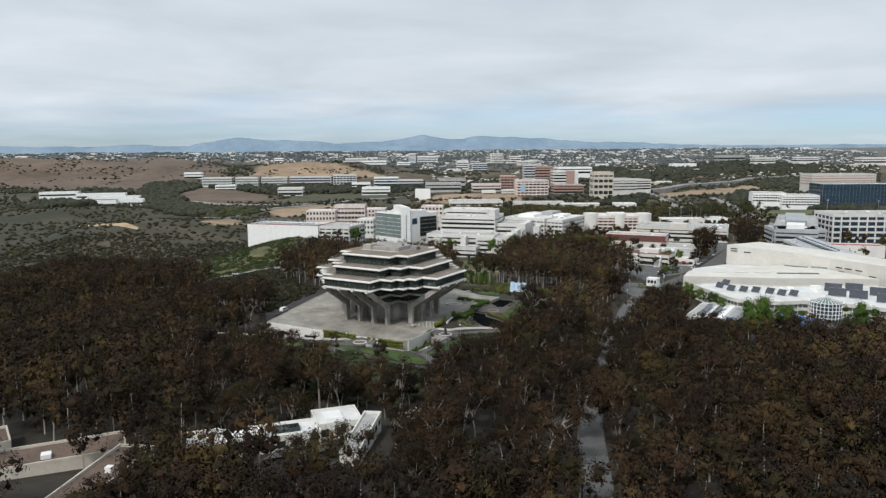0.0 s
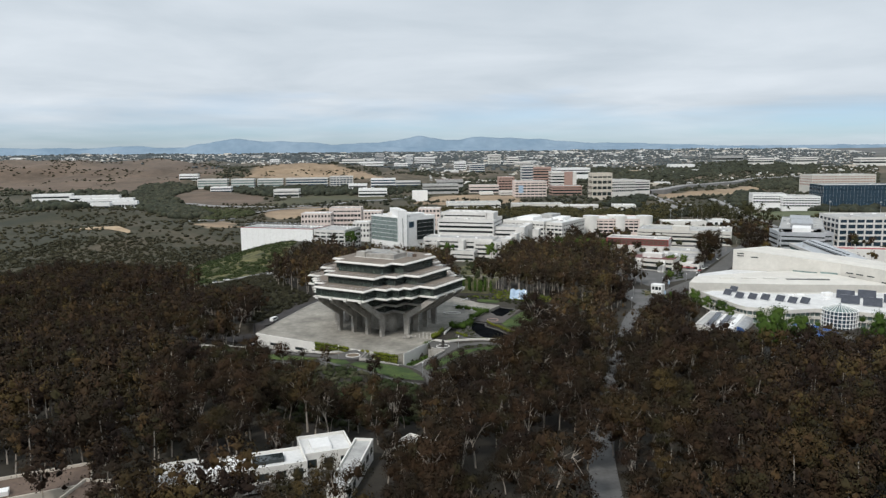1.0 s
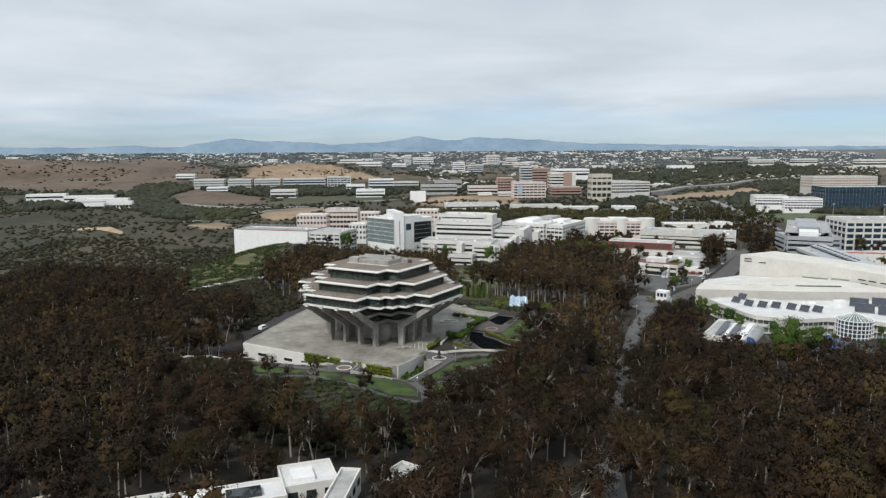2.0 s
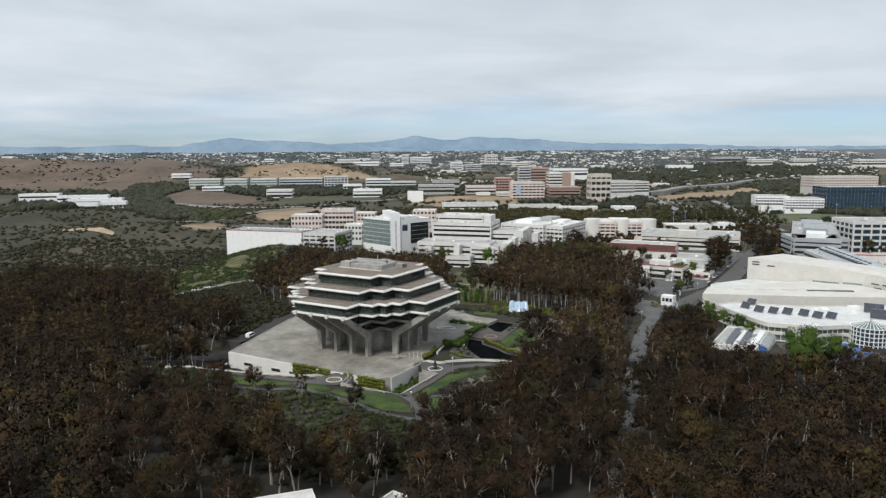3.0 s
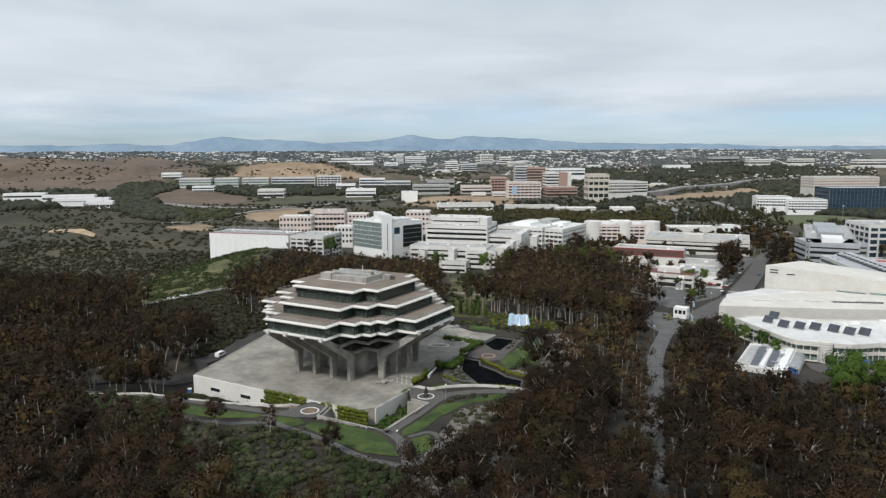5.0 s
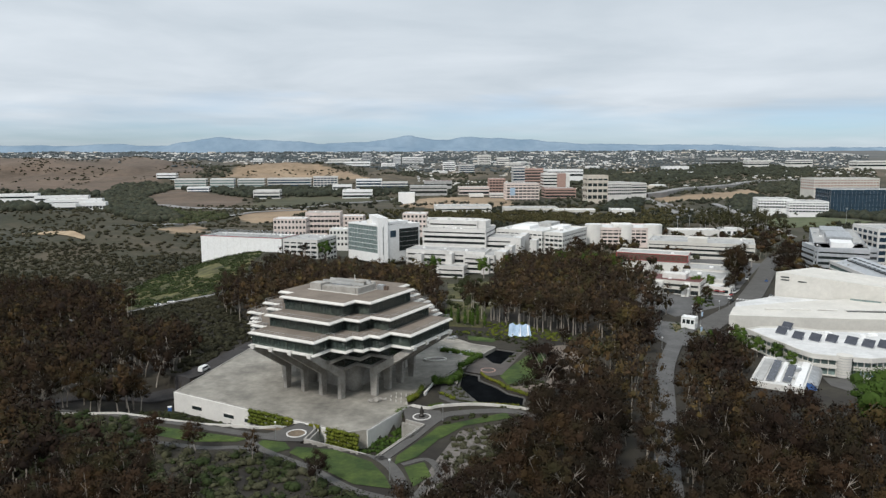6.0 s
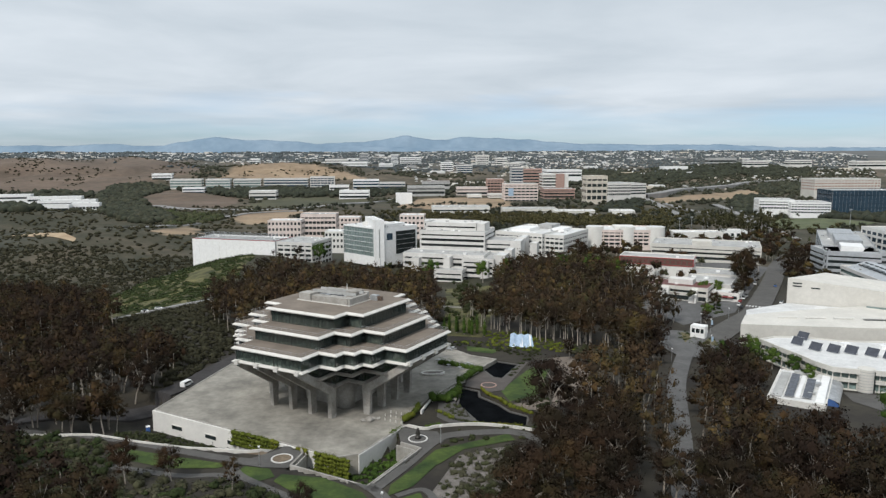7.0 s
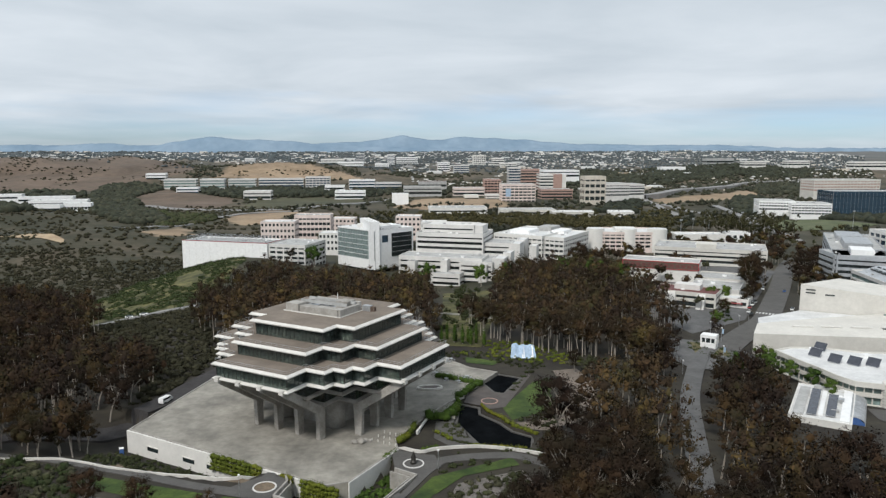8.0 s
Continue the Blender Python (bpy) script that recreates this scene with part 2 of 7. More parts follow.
# rounded hills: x, y, height, half-widths
HILLS = ((215, 10, -4.6, 80, 80), (-130, 90, -7, 55, 60), (-105, 370, 16, 75, 120), (-330, 700, 17, 130, 170), (-1300, 2500, 54, 300, 230), (-860, 2600, 40, 200, 180),
         (-400, 2420, 26, 140, 110), (-150, 2460, 28, 170, 110), (-455, 1660, 9, 110, 80), (-1750, 2300, 40, 260, 300), (-640, 3000, 22, 300, 200), (-560, 1050, 14, 160, 120), (-1250, 3300, 22, 500, 260))


def local(x, y):
    return x * CU + y * SU, x * SU - y * CU


def smooth(a, b, v):
    t = min(1.0, max(0.0, (v - a) / (b - a)))
    return t * t * (3 - 2 * t)


def land(x, y):
    """Height of the ground at a place of the plan."""
    z = float(np.interp(y, YS, ZS))
    z -= 13 * smooth(-58, -170, x) * smooth(-110, 60, y) * smooth(1000, 600, y)
    z -= 9 * smooth(160, 70, x) * smooth(130, 280, y) * smooth(750, 480, y)
    for hx, hy, h, a, b in HILLS:
        q = ((x - hx) / a) ** 2 + ((y - hy) / b) ** 2
        if q < 9:
            z += h * math.exp(-q)
    if y > 150 or x < -100:
        k = smooth(150, 900, y) + smooth(-100, -250, x) * (y > -100)
        z += min(k, 1.0) * (5 * noise.noise((x / 170, y / 170, 0.3)) + 2.2 * noise.noise((x / 60, y / 60, 4.0)))
    if y > 1900 and x < 300:
        # gullied dry hills
        k = smooth(1900, 2250, y) * smooth(3200, 2800, y) * smooth(300, -100, x)
        z += k * (26 * (0.45 - abs(noise.noise((x / 230, y / 330, 1.7)))) + 9 * (0.4 - abs(noise.noise((x / 80, y / 130, 5.1)))))
    u, v = local(x, y)
    if -75 < u < 12.8 and 30 < v < 74:
        # the planted bank that falls from the walk to the foot of the podium's front wall
        edge_v = float(np.interp(u, BANK_U, BANK_V)) - 0.6
        if v < edge_v:
            z -= 6.2 * min(1.0, (edge_v - v) / max(1.0, edge_v - 44)) ** 0.8 * smooth(-75, -50, u)
    if -14 < x < 26 and y < -34 and inside(x, y, MOAT):
        z = -5.6
    if inside(x, y, PODIUM):
        z = min(z, -1.2)
    for wx, wy, wr in ((60, 25, 19), (50, -16, 22)):
        if (x - wx) ** 2 + (y - wy) ** 2 < (wr + 12) ** 2 and inside(x, y, WELLS[0 if wy > 0 else 1]):
            z -= 7
    return z


def inside(x, y, poly):
    c, j = False, len(poly) - 1
    for i in range(len(poly)):
        (xi, yi), (xj, yj) = poly[i], poly[j]
        if (yi > y) != (yj > y) and x < (xj - xi) * (y - yi) / (yj - yi) + xi:
            c = not c
        j = i
    return c


PODIUM = [(u * CU + v * SU, u * SU - v * CU) for u, v in ((-43, 43), (31.5, 43), (35.8, 38.6), (35.6, 15.0), (31.5, 10), (30.5, -12), (31, -62), (-72, -62), (-59, -8))]
WELLS = (((52.4, 39.4), (69.4, 27.7), (59.7, 11.5), (56.5, 13.2), (53.9, 23.9), (47.5, 28.4)),
         ((42.7, 3.3), (48.7, -1.2), (48, -6.7), (53, -15), (55.5, -22), (60.6, -26.8), (58.3, -35), (52.9, -34.8), (44, -31.5), (39.4, -13.4)))
BANK_U, BANK_V = (-58, -42, -26, -16, -1, 7.5, 11.4, 12.8), (72, 65.7, 63.5, 61, 56, 53, 48.7, 42.5)
MOAT = ((-11.6, -58.1), (9.1, -72.8), (23.9, -51.1), (18.5, -46.5), (17.8, -36.5), (6.3, -51.5), (0.6, -52.6), (-10.2, -45.0), (-9, -50.6))


# ---- building blocks of the script ----
def link(name, bm, mat, parent=None, label="", kind="", smooth_faces=False):
    me = bpy.data.meshes.new(name)
    bm.normal_update()
    bm.to_mesh(me)
    bm.free()
    me.materials.append(mat)
    if smooth_faces:
        for p in me.polygons:
            p.use_smooth = True
    ob = new(name, me)
    if parent:
        ob.parent = parent
    return tagged(ob, label, kind=kind)


def part(name, bm, mat, parent, label="", smooth_faces=False):
    return link(name, bm, mat, parent, label, "", smooth_faces)


def thing(name, x, y, z, turn, label, category, group="", kind=""):
    e = new(name)
    e.empty_display_size = 0.5
    e.matrix_basis = pose(x, y, z, 0, 0, turn)
    return tagged(e, label, category, group, kind)


def box(bm, x0, y0, z0, x1, y1, z1):
    v = [bm.verts.new(p) for p in ((x0, y0, z0), (x1, y0, z0), (x1, y1, z0), (x0, y1, z0), (x0, y0, z1), (x1, y0, z1), (x1, y1, z1), (x0, y1, z1))]
    for f in ((3, 2, 1, 0), (4, 5, 6, 7), (0, 1, 5, 4), (1, 2, 6, 5), (2, 3, 7, 6), (3, 0, 4, 7)):
        bm.faces.new([v[i] for i in f])
    return bm


def boxes(*rows):
    bm = bmesh.new()
    for r in rows:
        box(bm, *r)
    return bm


def shrink(poly, d):
    """The polygon (counter-clockwise) with all its sides moved in by d."""
    out, n = [], len(poly)
    for i in range(n):
        p, q, r = Vector(poly[i - 1]), Vector(poly[i]), Vector(poly[(i + 1) % n])
        a, b = (q - p).normalized(), (r - q).normalized()
        na, nb = Vector((-a.y, a.x)), Vector((-b.y, b.x))
        k = 1 + na.dot(nb)
        m = (na + nb) / k if k > 1e-4 else na
        out.append(tuple(q + m * d))
    return out


def prism(bm, rings):
    """A solid from rings of (polygon, z) of equal length, from the bottom to the top, capped with n-gons."""
    loops = [[bm.verts.new((x, y, z)) for x, y in poly] for poly, z in rings]
    for a, b in zip(loops, loops[1:]):
        for i in range(len(a)):
            j = (i + 1) % len(a)
            bm.faces.new((a[i], a[j], b[j], b[i]))
    for loop, up in ((loops[0], False), (loops[-1], True)):
        if len(loop) < 5:
            bm.faces.new(loop if up else loop[::-1])
            continue
        for i, j, k in tessellate_polygon([[Vector((v.co.x, v.co.y, 0)) for v in loop]]):
            a, b, c = loop[i], loop[j], loop[k]
            turn = (b.co - a.co).xy.cross((c.co - a.co).xy)
            if abs(turn) > 1e-7:
                bm.faces.new((a, b, c) if (turn > 0) == up else (a, c, b))
    return bm


def ring_wall(bm, poly, thick, z0, z1):
    """A wall of even thickness along the inside of a closed polygon."""
    inner = shrink(poly, thick)
    n = len(poly)
    A = [[bm.verts.new((x, y, z)) for x, y in p] for p, z in ((poly, z0), (poly, z1), (inner, z1), (inner, z0))]
    for a, b in zip(A, A[1:] + A[:1]):
        for i in range(n):
            j = (i + 1) % n
            bm.faces.new((a[i], a[j], b[j], b[i]))
    return bm


def tube(bm, pts, radii, sides=6):
    rings = []
    for i, (p, r) in enumerate(zip(pts, radii)):
        p = Vector(p)
        d = (Vector(pts[min(i + 1, len(pts) - 1)]) - Vector(pts[max(i - 1, 0)])).normalized()
        a = d.orthogonal().normalized()
        b = d.cross(a)
        rings.append([bm.verts.new(p + (a * math.cos(k * math.tau / sides) + b * math.sin(k * math.tau / sides)) * r) for k in range(sides)])
    for a, b in zip(rings, rings[1:]):
        # match the nearest vertices, so that the tube does not twist
        s = min(range(sides), key=lambda k: sum((a[i].co - b[(i + k) % sides].co).length for i in range(sides)))
        for i in range(sides):
            bm.faces.new((a[i], a[(i + 1) % sides], b[(i + 1 + s) % sides], b[(i + s) % sides]))
    bm.faces.new(rings[-1])
    return bm


def drape(poly, dz, step=3.0, height=None):
    """A sheet that follows the land inside a polygon of the plan."""
    height = height or land
    edge = []
    for (x0, y0), (x1, y1) in zip(poly, poly[1:] + poly[:1]):
        n = max(1, int(math.hypot(x1 - x0, y1 - y0) / step))
        edge += [Vector((x0 + (x1 - x0) * k / n, y0 + (y1 - y0) * k / n)) for k in range(n)]
    xs, ys = [p[0] for p in poly], [p[1] for p in poly]
    pts = list(edge)
    yy = min(ys) + step / 2
    while yy < max(ys):
        xx = min(xs) + step / 2
        while xx < max(xs):
            if inside(xx, yy, poly) and min((Vector((xx, yy)) - e).length for e in edge) > step * 0.35:
                pts.append(Vector((xx, yy)))
            xx += step
        yy += step
    ring = [(i, (i + 1) % len(edge)) for i in range(len(edge))]
    vs, _, fs, *_ = delaunay_2d_cdt(pts, ring, [], 1, 1e-5)
    bm = bmesh.new()
    V = [bm.verts.new((v.x, v.y, height(v.x, v.y) + dz)) for v in vs]
    for f in fs:
        try:
            bm.faces.new([V[i] for i in f])
        except ValueError:
            pass
    bmesh.ops.recalc_face_normals(bm, faces=bm.faces)
    if bm.faces and sum(f.normal.z for f in bm.faces) < 0:
        bmesh.ops.reverse_faces(bm, faces=bm.faces)
    return bm


def curve_through(pts, n=8):
    """Points along a smooth line through the given ones."""
    out = []
    P = [Vector(p) for p in pts]
    P = [P[0] * 2 - P[1]] + P + [P[-1] * 2 - P[-2]]
    for i in range(1, len(P) - 2):
        for k in range(n):
            t = k / n
            a, b, c, d = P[i - 1], P[i], P[i + 1], P[i + 2]
            out.append(0.5 * (2 * b + (c - a) * t + (2 * a - 5 * b + 4 * c - d) * t * t + (3 * b - a - 3 * c + d) * t ** 3))
    return out + [P[-2]]


def ribbon(pts, width, dz, n=8, thick=0.25, height=None, across=4):
    """A road or path of even width that follows the land, with edges of its own."""
    height = height or land
    line = curve_through(pts, n)
    bm = bmesh.new()
    rows = []
    for i, p in enumerate(line):
        d = (line[min(i + 1, len(line) - 1)] - line[max(i - 1, 0)])
        s = Vector((d.y, -d.x)).normalized()
        row = []
        for k in range(across + 1):
            q = p.xy + s * width * (0.5 - k / across)
            row.append((q.x, q.y, height(q.x, q.y) + dz))
        row = [(*row[0][:2], row[0][2] - thick - dz)] + row + [(*row[-1][:2], row[-1][2] - thick - dz)]
        rows.append([bm.verts.new(r) for r in row])
    for a, b in zip(rows, rows[1:]):
        for i in range(len(a) - 1):
            bm.faces.new((a[i], b[i], b[i + 1], a[i + 1]))
    bmesh.ops.recalc_face_normals(bm, faces=bm.faces)
    if sum(f.normal.z for f in bm.faces) < 0:
        bmesh.ops.reverse_faces(bm, faces=bm.faces)
    return bm


# ---- ground ----
def axis(*runs):
    out = []
    for a, b, step in runs:
        n = max(1, round((b - a) / step))
        out += [a + (b - a) * k / n for k in range(n)]
    return out + [runs[-1][1]]


GX = axis((-4300, -1500, 80), (-1500, -400, 22), (-400, -110, 8), (-110, 110, 1.6), (110, 260, 6), (260, 1100, 18), (1100, 4300, 80))
GY = axis((-520, -130, 8), (-130, 90, 1.6), (90, 320, 6), (320, 1200, 14), (1200, 2900, 20), (2900, 4600, 60))


# kinds of open ground, by stretches of the plan: bare tan earth, dry brown scrub, olive grass
COVER = (
    (0, [(-447, 2121), (-449, 2407), (-390, 2600), (-182, 2423), (-39, 2353), (19, 2101), (-124, 2102), (-294, 2181)]),
    (0, [(-217, 970), (-224, 1136), (-172, 1204), (-102, 1218), (-85, 1122), (-121, 1021), (-154, 951), (-184, 944)]),
    (0, [(-270, 735), (-255, 890), (-218, 788), (-236, 710)]),
    (0, [(73, 1250), (148, 1530), (243, 1561), (357, 1515), (330, 1286), (271, 1230), (151, 1208)]),
    (0, [(741, 1509), (912, 1551), (1162, 1738), (1056, 1542), (806, 1341), (666, 1298)]),
    (1, [(-526, 1557), (-556, 1805), (-528, 1880), (-382, 1647), (-290, 1596), (-269, 1324), (-384, 1323), (-446, 1374)]),
    (1, [(-972, 1875), (-1600, 2100), (-1700, 2700), (-849, 2750), (-560, 2500), (-620, 2125), (-702, 1915), (-783, 1735)]),
    (2, [(-264, 1297), (-218, 1569), (-96, 1590), (24, 1562), (16, 1426), (-77, 1258)]),
)
BOUNDS = [(min(p[0] for p in poly) - 30, max(p[0] for p in poly) + 30, min(p[1] for p in poly) - 40, max(p[1] for p in poly) + 40) for _, poly in COVER]


def ground_cover(x, y):
    """Weights of bare earth, dry scrub and olive grass at a place of the plan."""
    out = [0.0, 0.0, 0.0, 1.0]
    if y < 600 or y > 2800:
        return out
    px = x + 16 * noise.noise((x / 45, y / 60, 2.2)) + 5 * noise.noise((x / 14, y / 20, 7.0))
    py = y + 26 * noise.noise((x / 45, y / 60, 8.4))
    for (k, poly), (x0, x1, y0, y1) in zip(COVER, BOUNDS):
        if x0 < x < x1 and y0 < y < y1 and inside(px, py, poly):
            out[k] = 0.85 + 0.3 * noise.noise((x / 60, y / 60, 3.0))
    return out


def build_ground():
    verts = [(x, y, land(x, y)) for y in GY for x in GX]
    n = len(GX)
    faces = [(j * n + i, j * n + i + 1, (j + 1) * n + i + 1, (j + 1) * n + i) for j in range(len(GY) - 1) for i in range(n - 1)]
    me = bpy.data.meshes.new("ground")
    me.from_pydata(verts, [], faces)
    cover = me.color_attributes.new("ground_cover", "FLOAT_COLOR", "POINT")
    cover.data.foreach_set("color", np.array([ground_cover(v[0], v[1]) for v in verts]).ravel())
    for p in me.polygons:
        p.use_smooth = True
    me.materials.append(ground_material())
    return tagged(new("ground", me), "scrubby brown and olive ground with leaf litter, rolling to far hills", "ground", kind="structure")


def ground_material():
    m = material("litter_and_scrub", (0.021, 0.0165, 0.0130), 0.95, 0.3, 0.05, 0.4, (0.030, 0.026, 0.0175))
    t = m.node_tree
    b = t.nodes["Principled BSDF"]
    src = b.inputs["Base Color"].links[0].from_socket
    geo = node(t, "ShaderNodeNewGeometry")
    # open land far out: dry grass, scrub and bare earth in patches
    n1 = node(t, "ShaderNodeTexNoise", Scale=0.006, Detail=6.0, Roughness=0.62)
    n2 = node(t, "ShaderNodeTexNoise", Scale=0.04, Detail=9.0, Roughness=0.8)
    for n in (n1, n2):
        t.links.new(geo.outputs["Position"], n.inputs["Vector"])
    r1 = node(t, "ShaderNodeValToRGB")
    cols = ((0.40, (0.020, 0.022, 0.011)), (0.49, (0.034, 0.033, 0.016)), (0.57, (0.066, 0.054, 0.032)), (0.68, (0.13, 0.100, 0.068)))
    while len(r1.color_ramp.elements) < 4:
        r1.color_ramp.elements.new(0.5)
    for e, (p, c) in zip(r1.color_ramp.elements, cols):
        e.position, e.color = p, (*c, 1)
    mx = node(t, "ShaderNodeMath"); mx.operation = "MULTIPLY_ADD"; mx.inputs[1].default_value = 0.55; mx.inputs[2].default_value = 0.0
    ad = node(t, "ShaderNodeMath"); ad.operation = "MULTIPLY_ADD"; ad.inputs[1].default_value = 0.45
    t.links.new(n1.outputs["Fac"], mx.inputs[0]); t.links.new(n2.outputs["Fac"], ad.inputs[0]); t.links.new(mx.outputs[0], ad.inputs[2])
    sp = node(t, "ShaderNodeSeparateXYZ"); t.links.new(geo.outputs["Position"], sp.inputs[0])
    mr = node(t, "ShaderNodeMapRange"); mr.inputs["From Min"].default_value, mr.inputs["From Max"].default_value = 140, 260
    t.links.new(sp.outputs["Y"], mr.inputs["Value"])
    mix = node(t, "ShaderNodeMix"); mix.data_type = "RGBA"
    # bare earth, dry scrub and grass where the land has them
    attr = node(t, "ShaderNodeAttribute"); attr.attribute_name = "ground_cover"
    kinds = node(t, "ShaderNodeSeparateColor"); t.links.new(attr.outputs["Color"], kinds.inputs[0])
    cover = r1.outputs[0]
    for channel, dark, light in (("Red", (0.20, 0.135, 0.080), (0.40, 0.30, 0.20)), ("Green", (0.080, 0.056, 0.040), (0.165, 0.118, 0.086)), ("Blue", (0.036, 0.042, 0.020), (0.085, 0.080, 0.040))):
        ramp = node(t, "ShaderNodeValToRGB")
        ramp.color_ramp.elements[0].position, ramp.color_ramp.elements[0].color = 0.38, (*dark, 1)
        ramp.color_ramp.elements[1].position, ramp.color_ramp.elements[1].color = 0.62, (*light, 1)
        t.links.new(ad.outputs[0], ramp.inputs["Fac"])
        lay = node(t, "ShaderNodeMix"); lay.data_type = "RGBA"
        t.links.new(kinds.outputs[channel], lay.inputs["Factor"]); t.links.new(cover, lay.inputs["A"]); t.links.new(ramp.outputs[0], lay.inputs["B"])
        cover = lay.outputs["Result"]
    t.links.new(mr.outputs[0], mix.inputs["Factor"]); t.links.new(src, mix.inputs["A"]); t.links.new(cover, mix.inputs["B"])
    dry = node(t, "ShaderNodeMapRange"); dry.inputs["From Min"].default_value, dry.inputs["From Max"].default_value = 1300, 2100
    dry.inputs["To Max"].default_value = 0.09
    t.links.new(sp.outputs["Y"], dry.inputs["Value"])
    shift = node(t, "ShaderNodeMath"); shift.operation = "ADD"
    t.links.new(ad.outputs[0], shift.inputs[0]); t.links.new(dry.outputs[0], shift.inputs[1])
    t.links.new(shift.outputs[0], r1.inputs["Fac"])
    # distance haze painted in: ground turns blue-grey from y 2300 outward
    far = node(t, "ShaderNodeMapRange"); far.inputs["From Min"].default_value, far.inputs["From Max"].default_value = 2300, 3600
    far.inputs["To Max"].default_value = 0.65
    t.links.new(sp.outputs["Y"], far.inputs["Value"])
    haze_mix = node(t, "ShaderNodeMix"); haze_mix.data_type = "RGBA"
    haze_mix.inputs["B"].default_value = (0.125, 0.138, 0.145, 1)
    t.links.new(far.outputs[0], haze_mix.inputs["Factor"]); t.links.new(mix.outputs["Result"], haze_mix.inputs["A"])
    t.links.new(haze_mix.outputs["Result"], b.inputs["Base Color"])
    return m


ground = build_ground()

# far ranges, haze-blue by their base colour: place along x, height, half-width
RANGE_NEAR = ((-867, 150, 120), (-960, 138, 120), (-1080, 122, 120), (-740, 132, 110), (-640, 132, 120), (-540, 128, 130), (-420, 122, 150), (-250, 105, 200), (-1560, 111, 190), (-2000, 103, 150), (-2400, 106, 300), (-110, 97, 300))
RANGE_FAR = ((301, 164, 80), (225, 146, 90), (390, 148, 90), (120, 134, 140), (520, 138, 130), (690, 154, 110), (790, 150, 110), (930, 148, 130), (1080, 138, 160), (1230, 124, 200), (-114, 118, 180), (1500, 108, 400), (2300, 102, 600), (3200, 102, 500))


def mountain_range(name, y, peaks, floor, label, seed):
    bm = bmesh.new()
    rows = []
    for j, (dy, k) in enumerate(((-170, 0.0), (-120, 0.35), (-70, 0.68), (-25, 0.92), (0, 1.0), (90, 0.3))):
        row = []
        for i in range(601):
            x = -4300 + 8600 * i / 600
            h = floor + sum(max(hh - floor, 1.0) ** 4 * math.exp(-4 * abs((x - px) / (w * 1.25)) ** 2) for px, hh, w in peaks) ** 0.25
            h = h + 5 * noise.noise((x / 110, seed, j * 0.3)) + 2.5 * noise.noise((x / 40, seed, j * 0.8)) + 1.2 * noise.noise((x / 15, seed, j * 1.4))
            row.append(bm.verts.new((x, y + dy + 25 * noise.noise((x / 90, seed + 7, j)), 20 + (h - 20) * k)))
        rows.append(row)
    for a, b in zip(rows, rows[1:]):
        for i in range(600):
            bm.faces.new((a[i], a[i + 1], b[i + 1], b[i]))
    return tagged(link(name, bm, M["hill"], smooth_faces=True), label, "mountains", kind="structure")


mountain_range("backdrop_hills", 4400, RANGE_NEAR, 82, "mountain with lower hills on the horizon, tinted haze blue-grey", 3)
mountain_range("backdrop_mountains", 4560, RANGE_FAR, 98, "mountain chain far on the horizon, tinted pale haze blue", 9)

# ---- library ----
LEVEL = dict(roof=33.0, eight=28.1, seven=23.7, six=19.4, five=15.2, four=11.0)
B0, A1, A2, A3, A4 = 14.2, 20.6, 24.5, 28.4, 36.3


def fourfold(quarter):
    """A ground plan from its quarter (x, y > 0, from the x face to the y face), turned four times."""
    out = []
    for k in range(4):
        c, s = (1, 0, -1, 0)[k], (0, 1, 0, -1)[k]
        out += [(x * c - y * s, x * s + y * c) for x, y in quarter]
    return out


PLAN_8 = fourfold([(A1, B0), (B0, B0), (B0, A1)])
PLAN_7 = fourfold([(A3, B0), (A1, B0), (A1, A1), (B0, A1), (B0, A3)])
PLAN_6 = fourfold([(A4, B0), (A3, B0), (A3, A1), (A2, A1), (A2, A2), (A1, A2), (A1, A3), (B0, A3), (B0, A4)])

library = thing("library", 0, 0, 0, -35.7, "brutalist concrete library with stepped glass floors on bent concrete columns", "library building")


def fascia_slab(plan, z, thick, name, mat, label=""):
    bm = bmesh.new()
    prism(bm, [(shrink(plan, 0.9), z - thick), (shrink(plan, 0.15), z - thick), (plan, z - thick * 0.62), (shrink(plan, 0.75), z)])
    return part(name, bm, mat, library, label)


def roof_deck(plan, z, inset, name="roof_deck"):
    bm = bmesh.new()
    prism(bm, [(shrink(plan, inset), z - 0.2), (shrink(plan, inset), z + 0.06)])
    return part(name, bm, M["gravel"], library, "brown gravel roof terrace")


